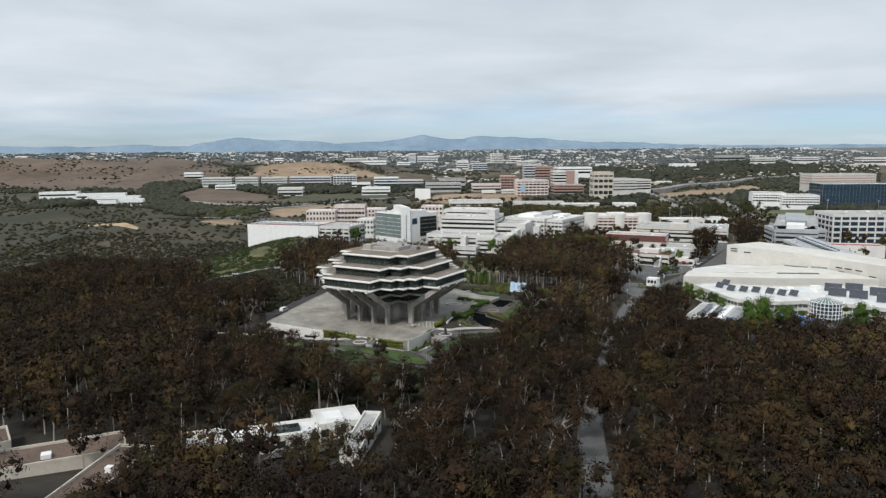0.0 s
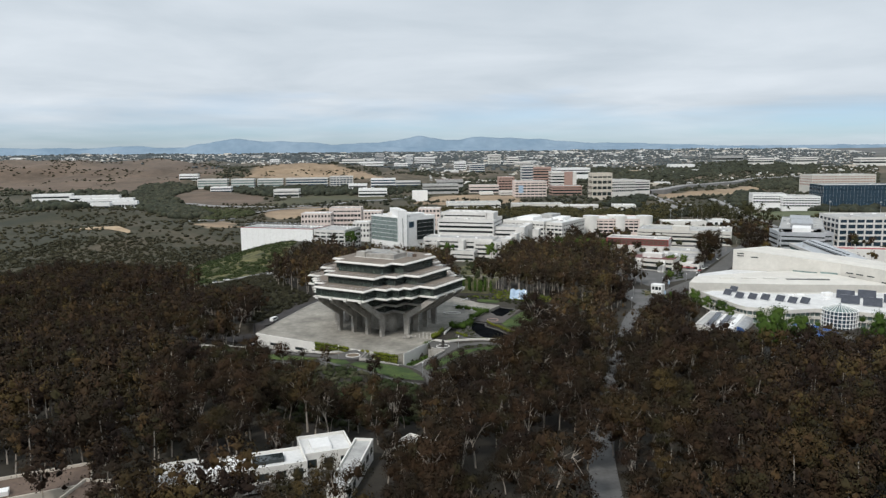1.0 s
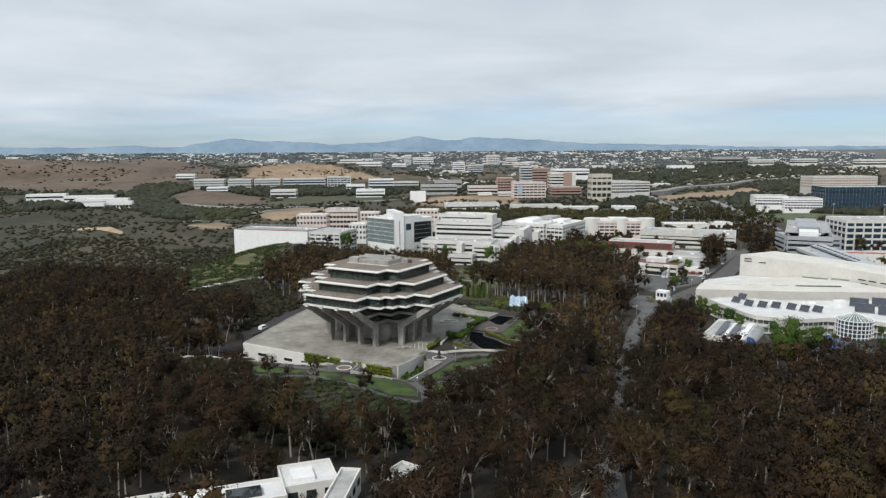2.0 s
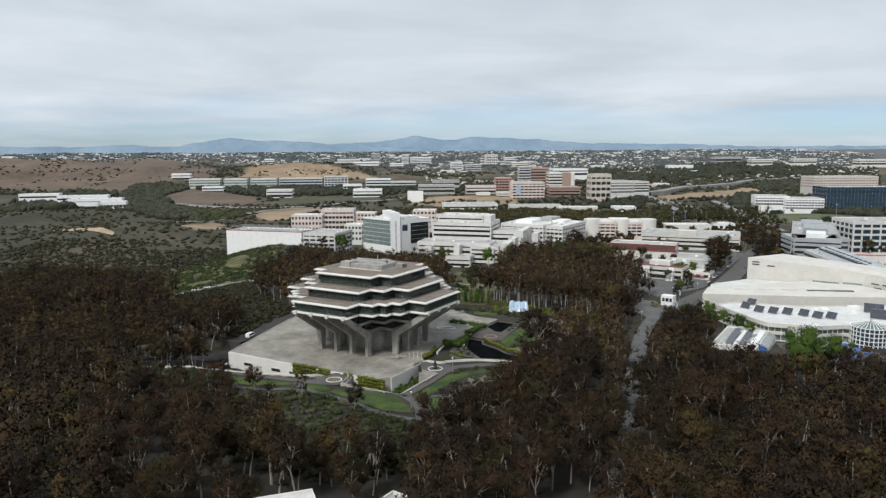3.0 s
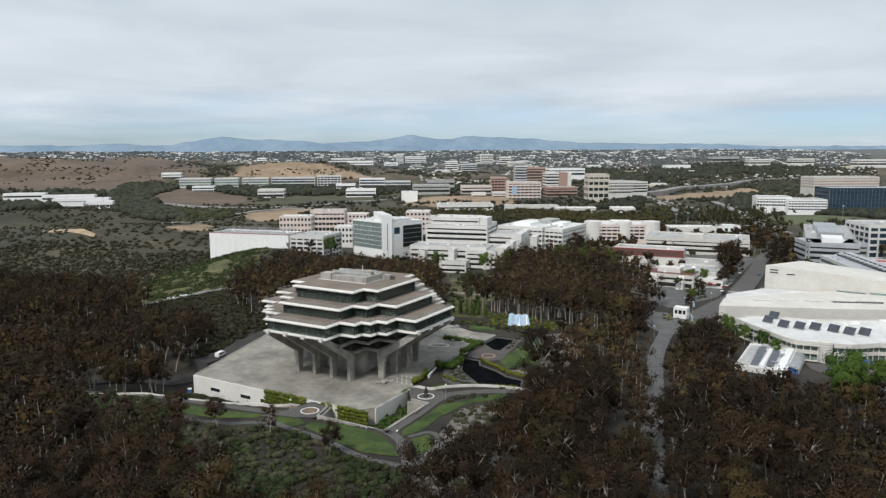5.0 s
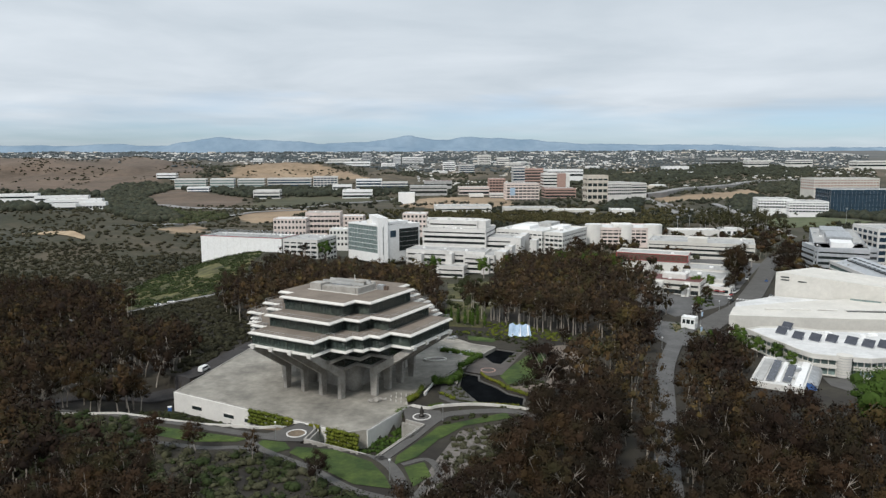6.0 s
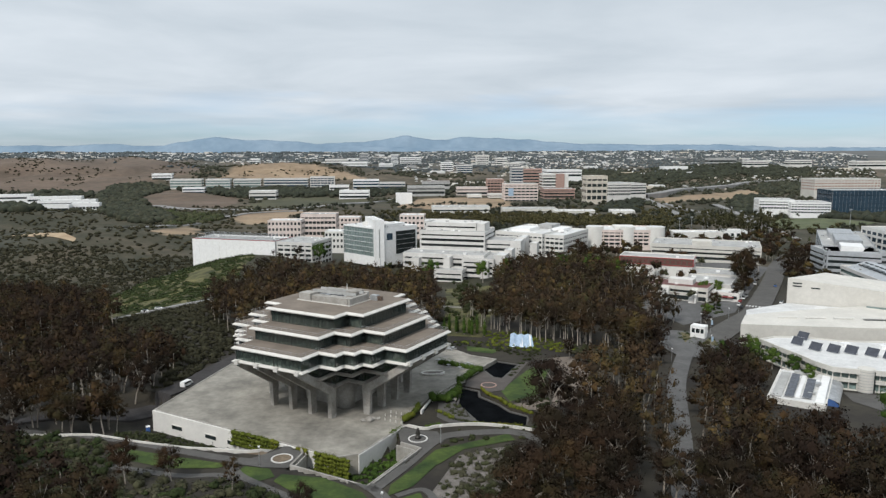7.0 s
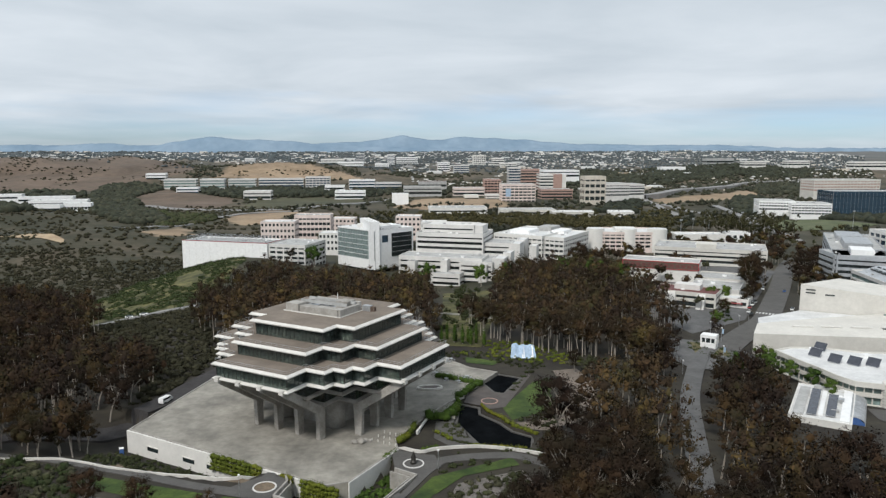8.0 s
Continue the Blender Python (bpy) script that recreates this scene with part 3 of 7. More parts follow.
def glazing(plan, inset, z0, z1, spacing=1.52):
    """Glass walls of one floor: a sheet for each straight run, with its mullions."""
    p = shrink(plan, inset)
    for i in range(len(p)):
        (x0, y0), (x1, y1) = p[i], p[(i + 1) % len(p)]
        L = math.hypot(x1 - x0, y1 - y0)
        e = Vector(((x1 - x0) / L, (y1 - y0) / L))
        nrm = Vector((e.y, -e.x))
        bm = bmesh.new()
        a, b = Vector((x0, y0)), Vector((x1, y1))
        prism(bm, [([tuple(a - nrm * 0.1), tuple(a), tuple(b), tuple(b - nrm * 0.1)][::1], z0), ([tuple(a - nrm * 0.1), tuple(a), tuple(b), tuple(b - nrm * 0.1)], z1)])
        bmesh.ops.recalc_face_normals(bm, faces=bm.faces)
        run = part("glass_wall", bm, M["clearglass"], library)
        run.visible_shadow = False
        bm = bmesh.new()
        n = max(1, round(L / spacing))
        for k in range(n + 1):
            c = a + e * (L * k / n)
            w = 0.035 if k % 5 else 0.07
            q = [c - e * w, c + e * w, c + e * w + nrm * 0.1, c - e * w + nrm * 0.1]
            prism(bm, [([tuple(v) for v in q][::-1], z0), ([tuple(v) for v in q][::-1], z1)])
        bmesh.ops.recalc_face_normals(bm, faces=bm.faces)
        part("mullions", bm, M["mullion"] if spacing > 2 else M["mullion"], run)


for plan, key, thick in ((PLAN_8, "roof", 0.9), (PLAN_7, "eight", 0.9), (PLAN_6, "seven", 0.9), (PLAN_6, "six", 0.75)):
    fascia_slab(plan, LEVEL[key], thick, "fascia_slab", M["pale"], "pale concrete floor slab with a sloping fascia")
roof_deck(PLAN_8, LEVEL["roof"], 0.95)
roof_deck(PLAN_7, LEVEL["eight"], 0.95)
roof_deck(PLAN_6, LEVEL["seven"], 0.95)
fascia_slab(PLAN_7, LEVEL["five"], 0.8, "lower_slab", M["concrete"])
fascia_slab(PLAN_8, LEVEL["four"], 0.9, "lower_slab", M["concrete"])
glazing(PLAN_8, 1.5, LEVEL["eight"], LEVEL["roof"] - 0.85)
glazing(PLAN_7, 1.5, LEVEL["seven"], LEVEL["eight"] - 0.85)
glazing(PLAN_6, 1.1, LEVEL["six"], LEVEL["seven"] - 0.85)
glazing(PLAN_7, 1.2, LEVEL["five"], LEVEL["six"] - 0.8)
glazing(PLAN_8, 1.2, LEVEL["four"], LEVEL["five"] - 0.7)

# railings along the terrace edges
for plan, key in ((PLAN_7, "eight"), (PLAN_6, "seven")):
    bm = bmesh.new()
    edge_line = shrink(plan, 0.85)
    ring_wall(bm, edge_line, 0.06, LEVEL[key] + 1.0, LEVEL[key] + 1.07)
    ring_wall(bm, edge_line, 0.04, LEVEL[key] + 0.5, LEVEL[key] + 0.54)
    for (x0, y0), (x1, y1) in zip(edge_line, edge_line[1:] + edge_line[:1]):
        n = max(1, round(math.hypot(x1 - x0, y1 - y0) / 2.0))
        for k in range(n):
            x, y = x0 + (x1 - x0) * k / n, y0 + (y1 - y0) * k / n
            box(bm, x - 0.03, y - 0.03, LEVEL[key] - 0.05, x + 0.03, y + 0.03, LEVEL[key] + 1.02)
    part("railing", bm, M["steel"], library, "thin steel terrace railing")

# inner walls, ceilings and shelves behind the glass
for plan, z0, z1, ins in ((PLAN_8, 28.1, 31.9, 5.5), (PLAN_7, 23.7, 27.0, 6.0), (PLAN_6, 19.4, 22.6, 6.0)):
    bm = bmesh.new()
    prism(bm, [(shrink(PLAN_8, ins), z0), (shrink(PLAN_8, ins), z1)])
    part("inner_core", bm, M["greywall"], library)
rs = random.Random(4)
shelf = None
for plan_a, zf in ((A1 - 4.5, 28.2), (A3 - 4.5, 23.8), (A4 - 4.5, 19.5)):
    for k in range(4):
        for i in range(9):
            if shelf is None:
                shelf = part("bookshelf", boxes((-0.3, -1.6, 0, 0.3, 1.6, 2.2)), M["beige"], library, "book stacks behind the windows")
                ob = shelf
            else:
                ob = new("bookshelf", shelf.data)
                ob.parent = library
            ob.matrix_basis = pose(0, 0, 0, 0, 0, 90 * k) @ pose(-11.5 + i * 2.9 + rs.uniform(-0.3, 0.3), -plan_a, zf)


def bent_column():
    bm = bmesh.new()
    prof = [(18.9, 0), (21.2, 0), (21.5, 8.0), (35.6, 17.4), (35.6, 18.85), (33.6, 18.85), (21.5, 10.9), (18.3, 10.3)]
    w = 0.62
    for s in (-w, w):
        for y, z in prof:
            bm.verts.new((s * (1.25 if z < 1 else 1.0), -y, z))
    bm.verts.ensure_lookup_table()
    n = len(prof)
    bm.faces.new([bm.verts[i] for i in range(n)])
    bm.faces.new([bm.verts[n + i] for i in range(n)][::-1])
    for i in range(n):
        j = (i + 1) % n
        bm.faces.new((bm.verts[i], bm.verts[n + i], bm.verts[n + j], bm.verts[j]))
    bmesh.ops.recalc_face_normals(bm, faces=bm.faces)
    bmesh.ops.bevel(bm, geom=bm.edges[:], offset=0.06, segments=1, affect="EDGES")
    bmesh.ops.triangulate(bm, faces=[f for f in bm.faces if len(f.verts) > 4])
    return bm


first = None
for k in range(4):
    for off in (-12, -4, 4, 12):
        if first is None:
            first = part("column", bent_column(), M["concrete"], library, "bent board-marked concrete column")
            col = first
        else:
            col = new("column", first.data)
            col.parent = library
        col.matrix_basis = pose(0, 0, 0, 0, 0, 90 * k) @ pose(off, 0, 0)
        bm = bmesh.new()
        box(bm, -0.75, -36.6, 18.2, 0.75, -34.9, 19.5)
        cap = part("beam_end", bm, M["pale"], col)

# forum level under the tower
bm = bmesh.new()
prism(bm, [([(x * 0.5, y * 0.5) for x, y in PLAN_8], 0), ([(x * 0.5, y * 0.5) for x, y in PLAN_8], 10.2)])
part("forum_core", bm, M["concrete"], library, "concrete lift core at plaza level")
for sx, sy in ((1, -1), (-1, -1), (1, 1), (-1, 1)):
    bm = bmesh.new()
    bmesh.ops.create_cone(bm, cap_ends=True, segments=24, radius1=3.0, radius2=3.0, depth=10.6)
    ob = part("stair_tower", bm, M["concrete"], library, "round concrete stair tower", True)
    ob.location = (sx * 9.5, sy * 9.5, 5.3)
# sloping undersides between the lower floors
for pa, za, pb, zb, ins in ((PLAN_7, 15.1, PLAN_7, 18.6, 1.3),):
    bm = bmesh.new()
    prism(bm, [(shrink(pa, 4), za), (shrink(pb, 4), zb)])
    part("inner_core", bm, M["greywall"], library)

# rooftop plant enclosure
part("plant_deck", boxes((-9.8, -3.6, 33.0, 8.0, 6.2, 33.12)), M["greyroof"], library, "grey deck inside the roof enclosure")
for y in (-1.4, 2.9):
    part("catwalk", boxes((-10, y, 35.2, 8.2, y + 0.5, 35.35), (-10, y, 35.35, 8.2, y + 0.06, 36.1), (-10, y + 0.44, 35.35, 8.2, y + 0.5, 36.1)), M["greyroof"], library, "grey catwalk over the roof machinery")
for x in (-8.6, -4.9, 1.2, 5.2):
    part("duct", boxes((x, -3.4, 33.1, x + 0.9, 5.8, 34.2)), M["steel"], library)
part("beacon", tube(bmesh.new(), [(-1.5, 6.9, 35.2), (-1.5, 6.9, 37.4)], [0.12, 0.06], 6), M["white"], library)
for k in range(5):
    part("roof_vent", boxes((9.8 + k * 0.9, 5.2, 33.0, 10.4 + k * 0.9, 6.4, 34.5)), M["brownroof"], library)
bm = boxes((-12, -6.4, 33, -7, -2.2, 35.6), (-7.2, -5.6, 33, 0.2, -2.4, 34.9), (0, -6.6, 33, 8.6, -3.6, 35.4), (8.0, -6.2, 33, 9.4, 4.5, 35.3), (-11.4, -2.4, 33, -9.8, 7.2, 35.0), (-9.9, 6.2, 33, 7.5, 7.6, 35.3), (2.2, 1.2, 33, 6.6, 5.6, 36.2))
bmesh.ops.bevel(bm, geom=bm.edges[:], offset=0.05, segments=1, affect="EDGES")
plant = part("roof_plant", bm, M["concrete"], library, "grey concrete enclosure for roof machinery")
for x0, y0, x1, y1, h in ((-6.2, -0.8, -3.8, 2.0, 34.4), (-2.6, 0.2, 0.4, 2.6, 34.7), (-6.0, 3.4, -1.8, 5.2, 34.1), (9.8, 4.8, 12.6, 6.6, 34.8), (6.9, -2.8, 7.7, 3.8, 34.5)):
    part("roof_unit", boxes((x0, y0, 33.0, x1, y1, h)), M["steel"], plant)
bm = bmesh.new()
ring_wall(bm, [(-12.5, -7), (9.9, -7), (9.9, 8), (-12.5, 8)], 0.25, 33.0, 33.35)
part("kerb", bm, M["pale"], plant)

# ---- podium and terraces ----
def world_pts(uv):
    return [(u * CU + v * SU, u * SU - v * CU) for u, v in uv]


bm = bmesh.new()
prism(bm, [(PODIUM, -9.0), (PODIUM, 0.0)])
podium = link("podium", bm, M["paving"], None, "broad plaza deck of worn grey-beige concrete", "structure")
tagged(podium, category="plaza")
bm = bmesh.new()
ring_wall(bm, PODIUM, 0.45, 0.004, 0.22)
part("parapet", bm, M["concrete"], podium, "low concrete parapet")
# white walls of the podium's long front
(ax, ay), (bx, by) = world_pts([(-43.1, 43.35), (33, 43.35)])
wall = thing("wall_front", ax, ay, -9, math.degrees(math.atan2(by - ay, bx - ax)), "white rendered podium wall with slot windows", "wall", kind="structure")
W0 = math.hypot(bx - ax, by - ay)
part("wall_face", boxes((0, -0.25, 0, W0, 0.3, 9.0)), M["render"], wall)
for s in (9, 24, 33.5):
    part("slot_window", boxes((s, -0.30, 4.6, s + 4.6, -0.2, 5.9)), M["darkglass"], wall)
    part("hood", boxes((s - 0.15, -0.5, 5.9, s + 4.75, -0.2, 6.1)), M["pale"], wall)
# slot wall by the terrace
(ax, ay), (bx, by) = world_pts([(34.4, 3), (30.6, -12)])
slot = thing("wall_terrace", ax, ay, -4, math.degrees(math.atan2(by - ay, bx - ax)), "white parapet wall with a long dark slot", "wall", kind="structure")
part("wall_face", boxes((0, -0.4, 0, 15.4, 0.2, 4.7)), M["render"], slot)
part("slot_window", boxes((2.5, -0.45, 3.3, 11.5, -0.35, 4.1)), M["darkglass"], slot)


def flat_terrace(x, y):
    return -0.06


bm = drape([(24, -4), (22, 30), (36, 66), (52, 40.2), (47.2, 28.4), (53.2, 24.2), (50, 18), (46, 11), (44.6, 5.4), (42.4, 4.0), (39, -12.6), (34, -9)], 0.0, 3.0, flat_terrace)
tagged(link("terrace", bm, M["paving"], None, "grey concrete terrace with tables beside the library", "structure"), category="terrace")

for i, well in enumerate(WELLS):
    rim = list(well)
    area = sum(a[0] * b[1] - b[0] * a[1] for a, b in zip(rim, rim[1:] + rim[:1]))
    if area < 0:
        rim = rim[::-1]
    w = thing("light_well", rim[0][0], rim[0][1], -8.5, 0, "deep sunken court with dark glass below concrete rims", "sunken court", kind="structure")
    sh = [(x - rim[0][0], y - rim[0][1]) for x, y in rim]
    bm = bmesh.new()
    ring_wall(bm, shrink(sh, -0.4), 0.8, 0, 7.5)
    part("well_wall", bm, M["path"], w)
    bm = bmesh.new()
    prism(bm, [(shrink(sh, 0.5), 0.0), (shrink(sh, 0.5), 7.2)])
    part("dark_glass", bm, M["water"], w, "dark glass at the bottom of the court")

# ---- lawns, paths, roads ----
def sheet(name, poly, mat, label, category, dz=0.12, step=2.2):
    return tagged(link(name, drape(poly, dz, step), mat, None, label, "structure"), category=category)


LAWNS = [
    ([(-62, -39), (-46, -46.5), (-28, -54.5), (-31, -56.5), (-44, -55), (-56, -48.5)], "lawn"),
    ([(-24, -56), (-17, -58.5), (-15, -64), (-20, -67.5), (-26, -62)], "lawn"),
    ([(-13.5, -62.5), (-2.5, -66.5), (7.5, -77), (11, -88), (12.2, -95.5), (3, -91.5), (-7, -78), (-15, -67)], "lawn"),
    ([(14.5, -73.5), (28, -51.5), (51, -42), (52, -47), (36, -52), (27, -62), (20, -75), (13.5, -80)], "lawn"),
    ([(16, -82), (21.5, -79), (22.5, -89), (17.5, -95)], "lawn"),
    ([(56.2, -3.4), (62.5, 7), (72.6, 22.6), (79.7, 28), (80.8, 21.6), (75.9, 11), (75, 1), (72.4, -5), (66.2, -9.4), (57.1, -14.3)], "lawn"),
    ([(52, 50), (53, 58), (66, 50), (62, 45)], "lawn"),
]
for poly, key in LAWNS:
    sheet("lawn", poly, M[key], "mown green lawn bordered by grey paths", "lawn", 0.14)
sheet("gravel_bed", [(84, 36), (82.4, 18), (78.6, 1), (73.2, -10.8), (64.6, -15.8), (57.8, -16.6), (60, -22), (66, -24), (80, -16), (90, 0), (95, 20), (94, 38)], M["gravelbed"], "pale brown gravel clearing at the lawn's edge", "gravel", 0.10)
sheet("soil_bank", [(-57, -24), (-19, -47.5), (-17, -50.5), (-36, -43.5), (-60, -30)], M["soil"], "planted soil bank below the podium wall", "soil", 0.08)
PATHS = [
    ([(-105, -14), (-89.4, -20), (-70.7, -29.5), (-48.1, -41), (-31.8, -49.5), (-18.5, -54.5), (-6.8, -57), (3, -66), (11, -77), (14.4, -90), (14.5, -104), (18, -116)], 3.2, "walk"),
    ([(9.5, -76.5), (18, -62), (28, -45.5), (34.6, -41), (50.5, -40.5), (58, -46), (70, -60)], 4.0, "walk"),
    ([(15.5, -80.2), (22.5, -77.5), (24.5, -88), (19, -98), (14.8, -106)], 2.0, "walk"),
    ([(-24, -66), (-30, -61), (-40, -60), (-60, -52)], 2.5, "walk"),
    ([(-28, -54), (-24, -62), (-18, -69), (-8, -80), (2, -94), (12, -102)], 2.4, "walk"),
]
for pts, w, _ in PATHS:
    tagged(link("path", ribbon(pts, w, 0.2), M["path"], None, "grey concrete footpath through the planting", "structure"), category="path")
sheet("forecourt", [(-27, -54), (-22, -50.5), (-16, -46), (-13.6, -41.6), (-10.4, -45.4), (-9.2, -50.6), (-12.2, -58.6), (-19, -57.5)], M["path"], "grey concrete forecourt between the walk and the plaza", "forecourt", 0.17)
sheet("forecourt", [(18.6, -46.2), (18.2, -36.4), (20.2, -33.4), (26, -37), (30, -38), (31, -46), (24.4, -51)], M["path"], "grey concrete round beside the moat wall", "forecourt", 0.17)


def disc(bm, x, y, z0, z1, r, seg=28):
    prism(bm, [([(x + r * math.cos(a * math.tau / seg), y + r * math.sin(a * math.tau / seg)) for a in range(seg)], z) for z in (z0, z1)])
    return bm


def planter(x, y, r, label, inner, kerb="greywall"):
    z = land(x, y)
    p = thing("planter", x, y, z, 0, label, "planter")
    bm = bmesh.new()
    ring_wall(bm, [(r * math.cos(a * math.tau / 28), r * math.sin(a * math.tau / 28)) for a in range(28)], 0.4, -0.3, 0.4)
    part("kerb", bm, M[kerb], p)
    part("bed", disc(bmesh.new(), 0, 0, -0.2, 0.3, r - 0.35), M[inner], p)


planter(-14.4, -52.6, 3.0, "round concrete planter with soil", "soil")
planter(23.7, -43.2, 2.9, "round concrete plinth ring around a bronze figure stand", "path")
sheet("ring_paving", [(45, 5.2), (46.4, 11), (53.6, 23.2), (56, 12.6), (59.6, 10.6), (72.6, 32), (74, 31), (62, 7), (57.2, -2.6), (50.4, -4.4), (49.6, -0.6), (44.2, 3.4)], M["brownpave"], "dark brown paving round the ring", "paving", 0.2, 1.6)
planter(53, 3.4, 2.9, "round paved ring with a rust-red edge", "brownpave", "brick")

# dark statue on the plinth ring
bm = bmesh.new()
prism(bm, [([(r * math.cos(a * math.tau / 12), 0.8 * r * math.sin(a * math.tau / 12)) for a in range(12)], z) for r, z in ((0.9, 0.2), (0.85, 0.9), (0.55, 1.0), (0.75, 1.9), (0.5, 2.7), (0.3, 3.0), (0.36, 3.3), (0.12, 3.6))])
statue = tagged(link("statue", bm, M["mullion"], None, "dark bronze upright statue on a round plinth", "", True), category="statue")
statue.location = (23.7, -43.2, land(23.7, -43.2) + 0.06)
# moat wall
def wall_line(name, pts, h, thick, mat, label, base=0.4, top=None):
    bm = bmesh.new()
    rows = []
    for i, p in enumerate(pts):
        p = Vector(p)
        d = (Vector(pts[min(i + 1, len(pts) - 1)]) - Vector(pts[max(i - 1, 0)])).normalized()
        s = Vector((d.y, -d.x)) * thick / 2
        z = land(p.x, p.y) if top is None else top - h
        rows.append([bm.verts.new(q) for q in ((p.x + s.x, p.y + s.y, z - base), (p.x + s.x, p.y + s.y, z + h), (p.x - s.x, p.y - s.y, z + h), (p.x - s.x, p.y - s.y, z - base))])
    for a, b in zip(rows, rows[1:]):
        for i in range(4):
            j = (i + 1) % 4
            bm.faces.new((a[i], b[i], b[j], a[j]))
    bm.faces.new(rows[0]); bm.faces.new(rows[-1][::-1])
    bmesh.ops.recalc_face_normals(bm, faces=bm.faces)
    return tagged(link(name, bm, mat, None, label, "structure"), category="wall")


for a, b in ((MOAT[0], MOAT[1]), (MOAT[1], MOAT[2]), (MOAT[2], MOAT[3]), (MOAT[8], MOAT[0]), (MOAT[7], MOAT[8])):
    wall_line("wall_moat", [a, ((a[0] + b[0]) / 2, (a[1] + b[1]) / 2), b], 7.2, 0.5, M["concrete"], "grey concrete retaining wall round the sunken moat", 0.2, 0.75)
    inner = [Vector(p) * 0.92 + Vector((2.5, -52)) * 0.08 for p in (a, b)]
    wall_line("wall_moat", [inner[0], (inner[0] + inner[1]) / 2, inner[1]], 6.6, 0.35, M["concrete"], "inner ledge of the sunken moat", 0.2, 0.1)
wall_line("wall_walk", [p.xy for p in curve_through([(-104, -19.0), (-88.8, -23.9), (-72.1, -28.4), (-64.6, -31.0), (-57.9, -35.8), (-51.2, -37.6), (-48.6, -39.6), (-44.3, -39.4), (-33.5, -44.4), (-25.0, -47.0), (-19.2, -45.6), (-14.2, -41.4)], 3)], 0.8, 0.35, M["pale"], "low pale concrete wall along the footpath")
wall_line("wall_walk", [p.xy for p in curve_through([(19.6, -31.5), (26.2, -36), (30.4, -34.5), (40.4, -33.9), (48, -35.6), (56.4, -39.4), (64, -44)], 3)], 0.9, 0.4, M["pale"], "low white wall along the footpath")
# side wall of the podium over the moat
(ax, ay), (bx, by) = PODIUM[2], PODIUM[3]
side = thing("wall_side", ax, ay, -9, math.degrees(math.atan2(by - ay, bx - ax)), "pale concrete podium wall above the moat", "wall", kind="structure")
part("wall_face", boxes((-0.2, -0.25, 0, math.hypot(bx - ax, by - ay), 0.1, 9.05)), M["render"], side)

ROADS = [
    ([(30, -250), (40, -217), (52, -172), (72, -120), (86, -85), (104, -43), (118, -10), (130, 14), (150, 48), (170, 72)], 6.5, "paleroad", "pale concrete campus road between gum trees"),
    ([(168, 62), (185, 80), (214, 108), (232, 132), (254, 163), (290, 215), (330, 275), (380, 340)], 12.5, "path", "grey asphalt street through the campus"),
    ([(-36, 66), (-47, 44), (-54, 24), (-60, 10), (-66, 4)], 8, "asphalt", "grey asphalt service road beside the podium"),
    ([(-65, 5), (-73, 0), (-92, -4), (-125, -4), (-165, 6)], 7, "asphalt", "dark asphalt service road under gum trees"),
    ([(-175, 180), (-147, 197), (-122, 206), (-96, 208), (-60, 200), (-20, 190), (30, 200)], 7.5, "freeway", "pale concrete road on the hillside"),
]
for pts, w, key, label in ROADS:
    tagged(link("road", ribbon(pts, w, 0.7, thick=0.5), M[key], None, label, "structure"), category="road")
sheet("campus_square", [(140, 36), (148, 34), (165, 42), (178, 48), (174, 72), (150, 80), (138, 54)], M["paleroad"], "pale paved square at the end of the campus road", "square", 0.5)
sheet("campus_paving", [(166, 88), (206, 112), (246, 168), (318, 268), (300, 300), (236, 292), (190, 236), (158, 152)], M["paleroad"], "grey paving between the campus buildings", "paving", 0.15, 6)
sheet("corridor_lawn", [(44, 78), (62, 72), (78, 128), (100, 250), (66, 250), (52, 130)], M["grass"], "olive grass between the groves behind the library", "lawn", 0.15, 5)
sheet("court_paving", [(33, -13), (39, -11), (43, -18), (43, -31), (36, -34), (31, -26)], M["path"], "grey paving between the terrace wall and the court", "paving", 0.16, 2.2)
for pts, w in (([(44, 150), (58, 144), (72, 134), (84, 124)], 4.5),):
    tagged(link("path", ribbon(pts, w, 0.24), M["paving"], None, "pale footpath through the planting", "structure"), category="path")
sheet("square_garden", [(152, 56), (166, 52), (170, 66), (158, 74)], M["drylawn"], "dry planted patch in the paved square", "garden", 0.56)


# ---- buildings ----
FOOT = []


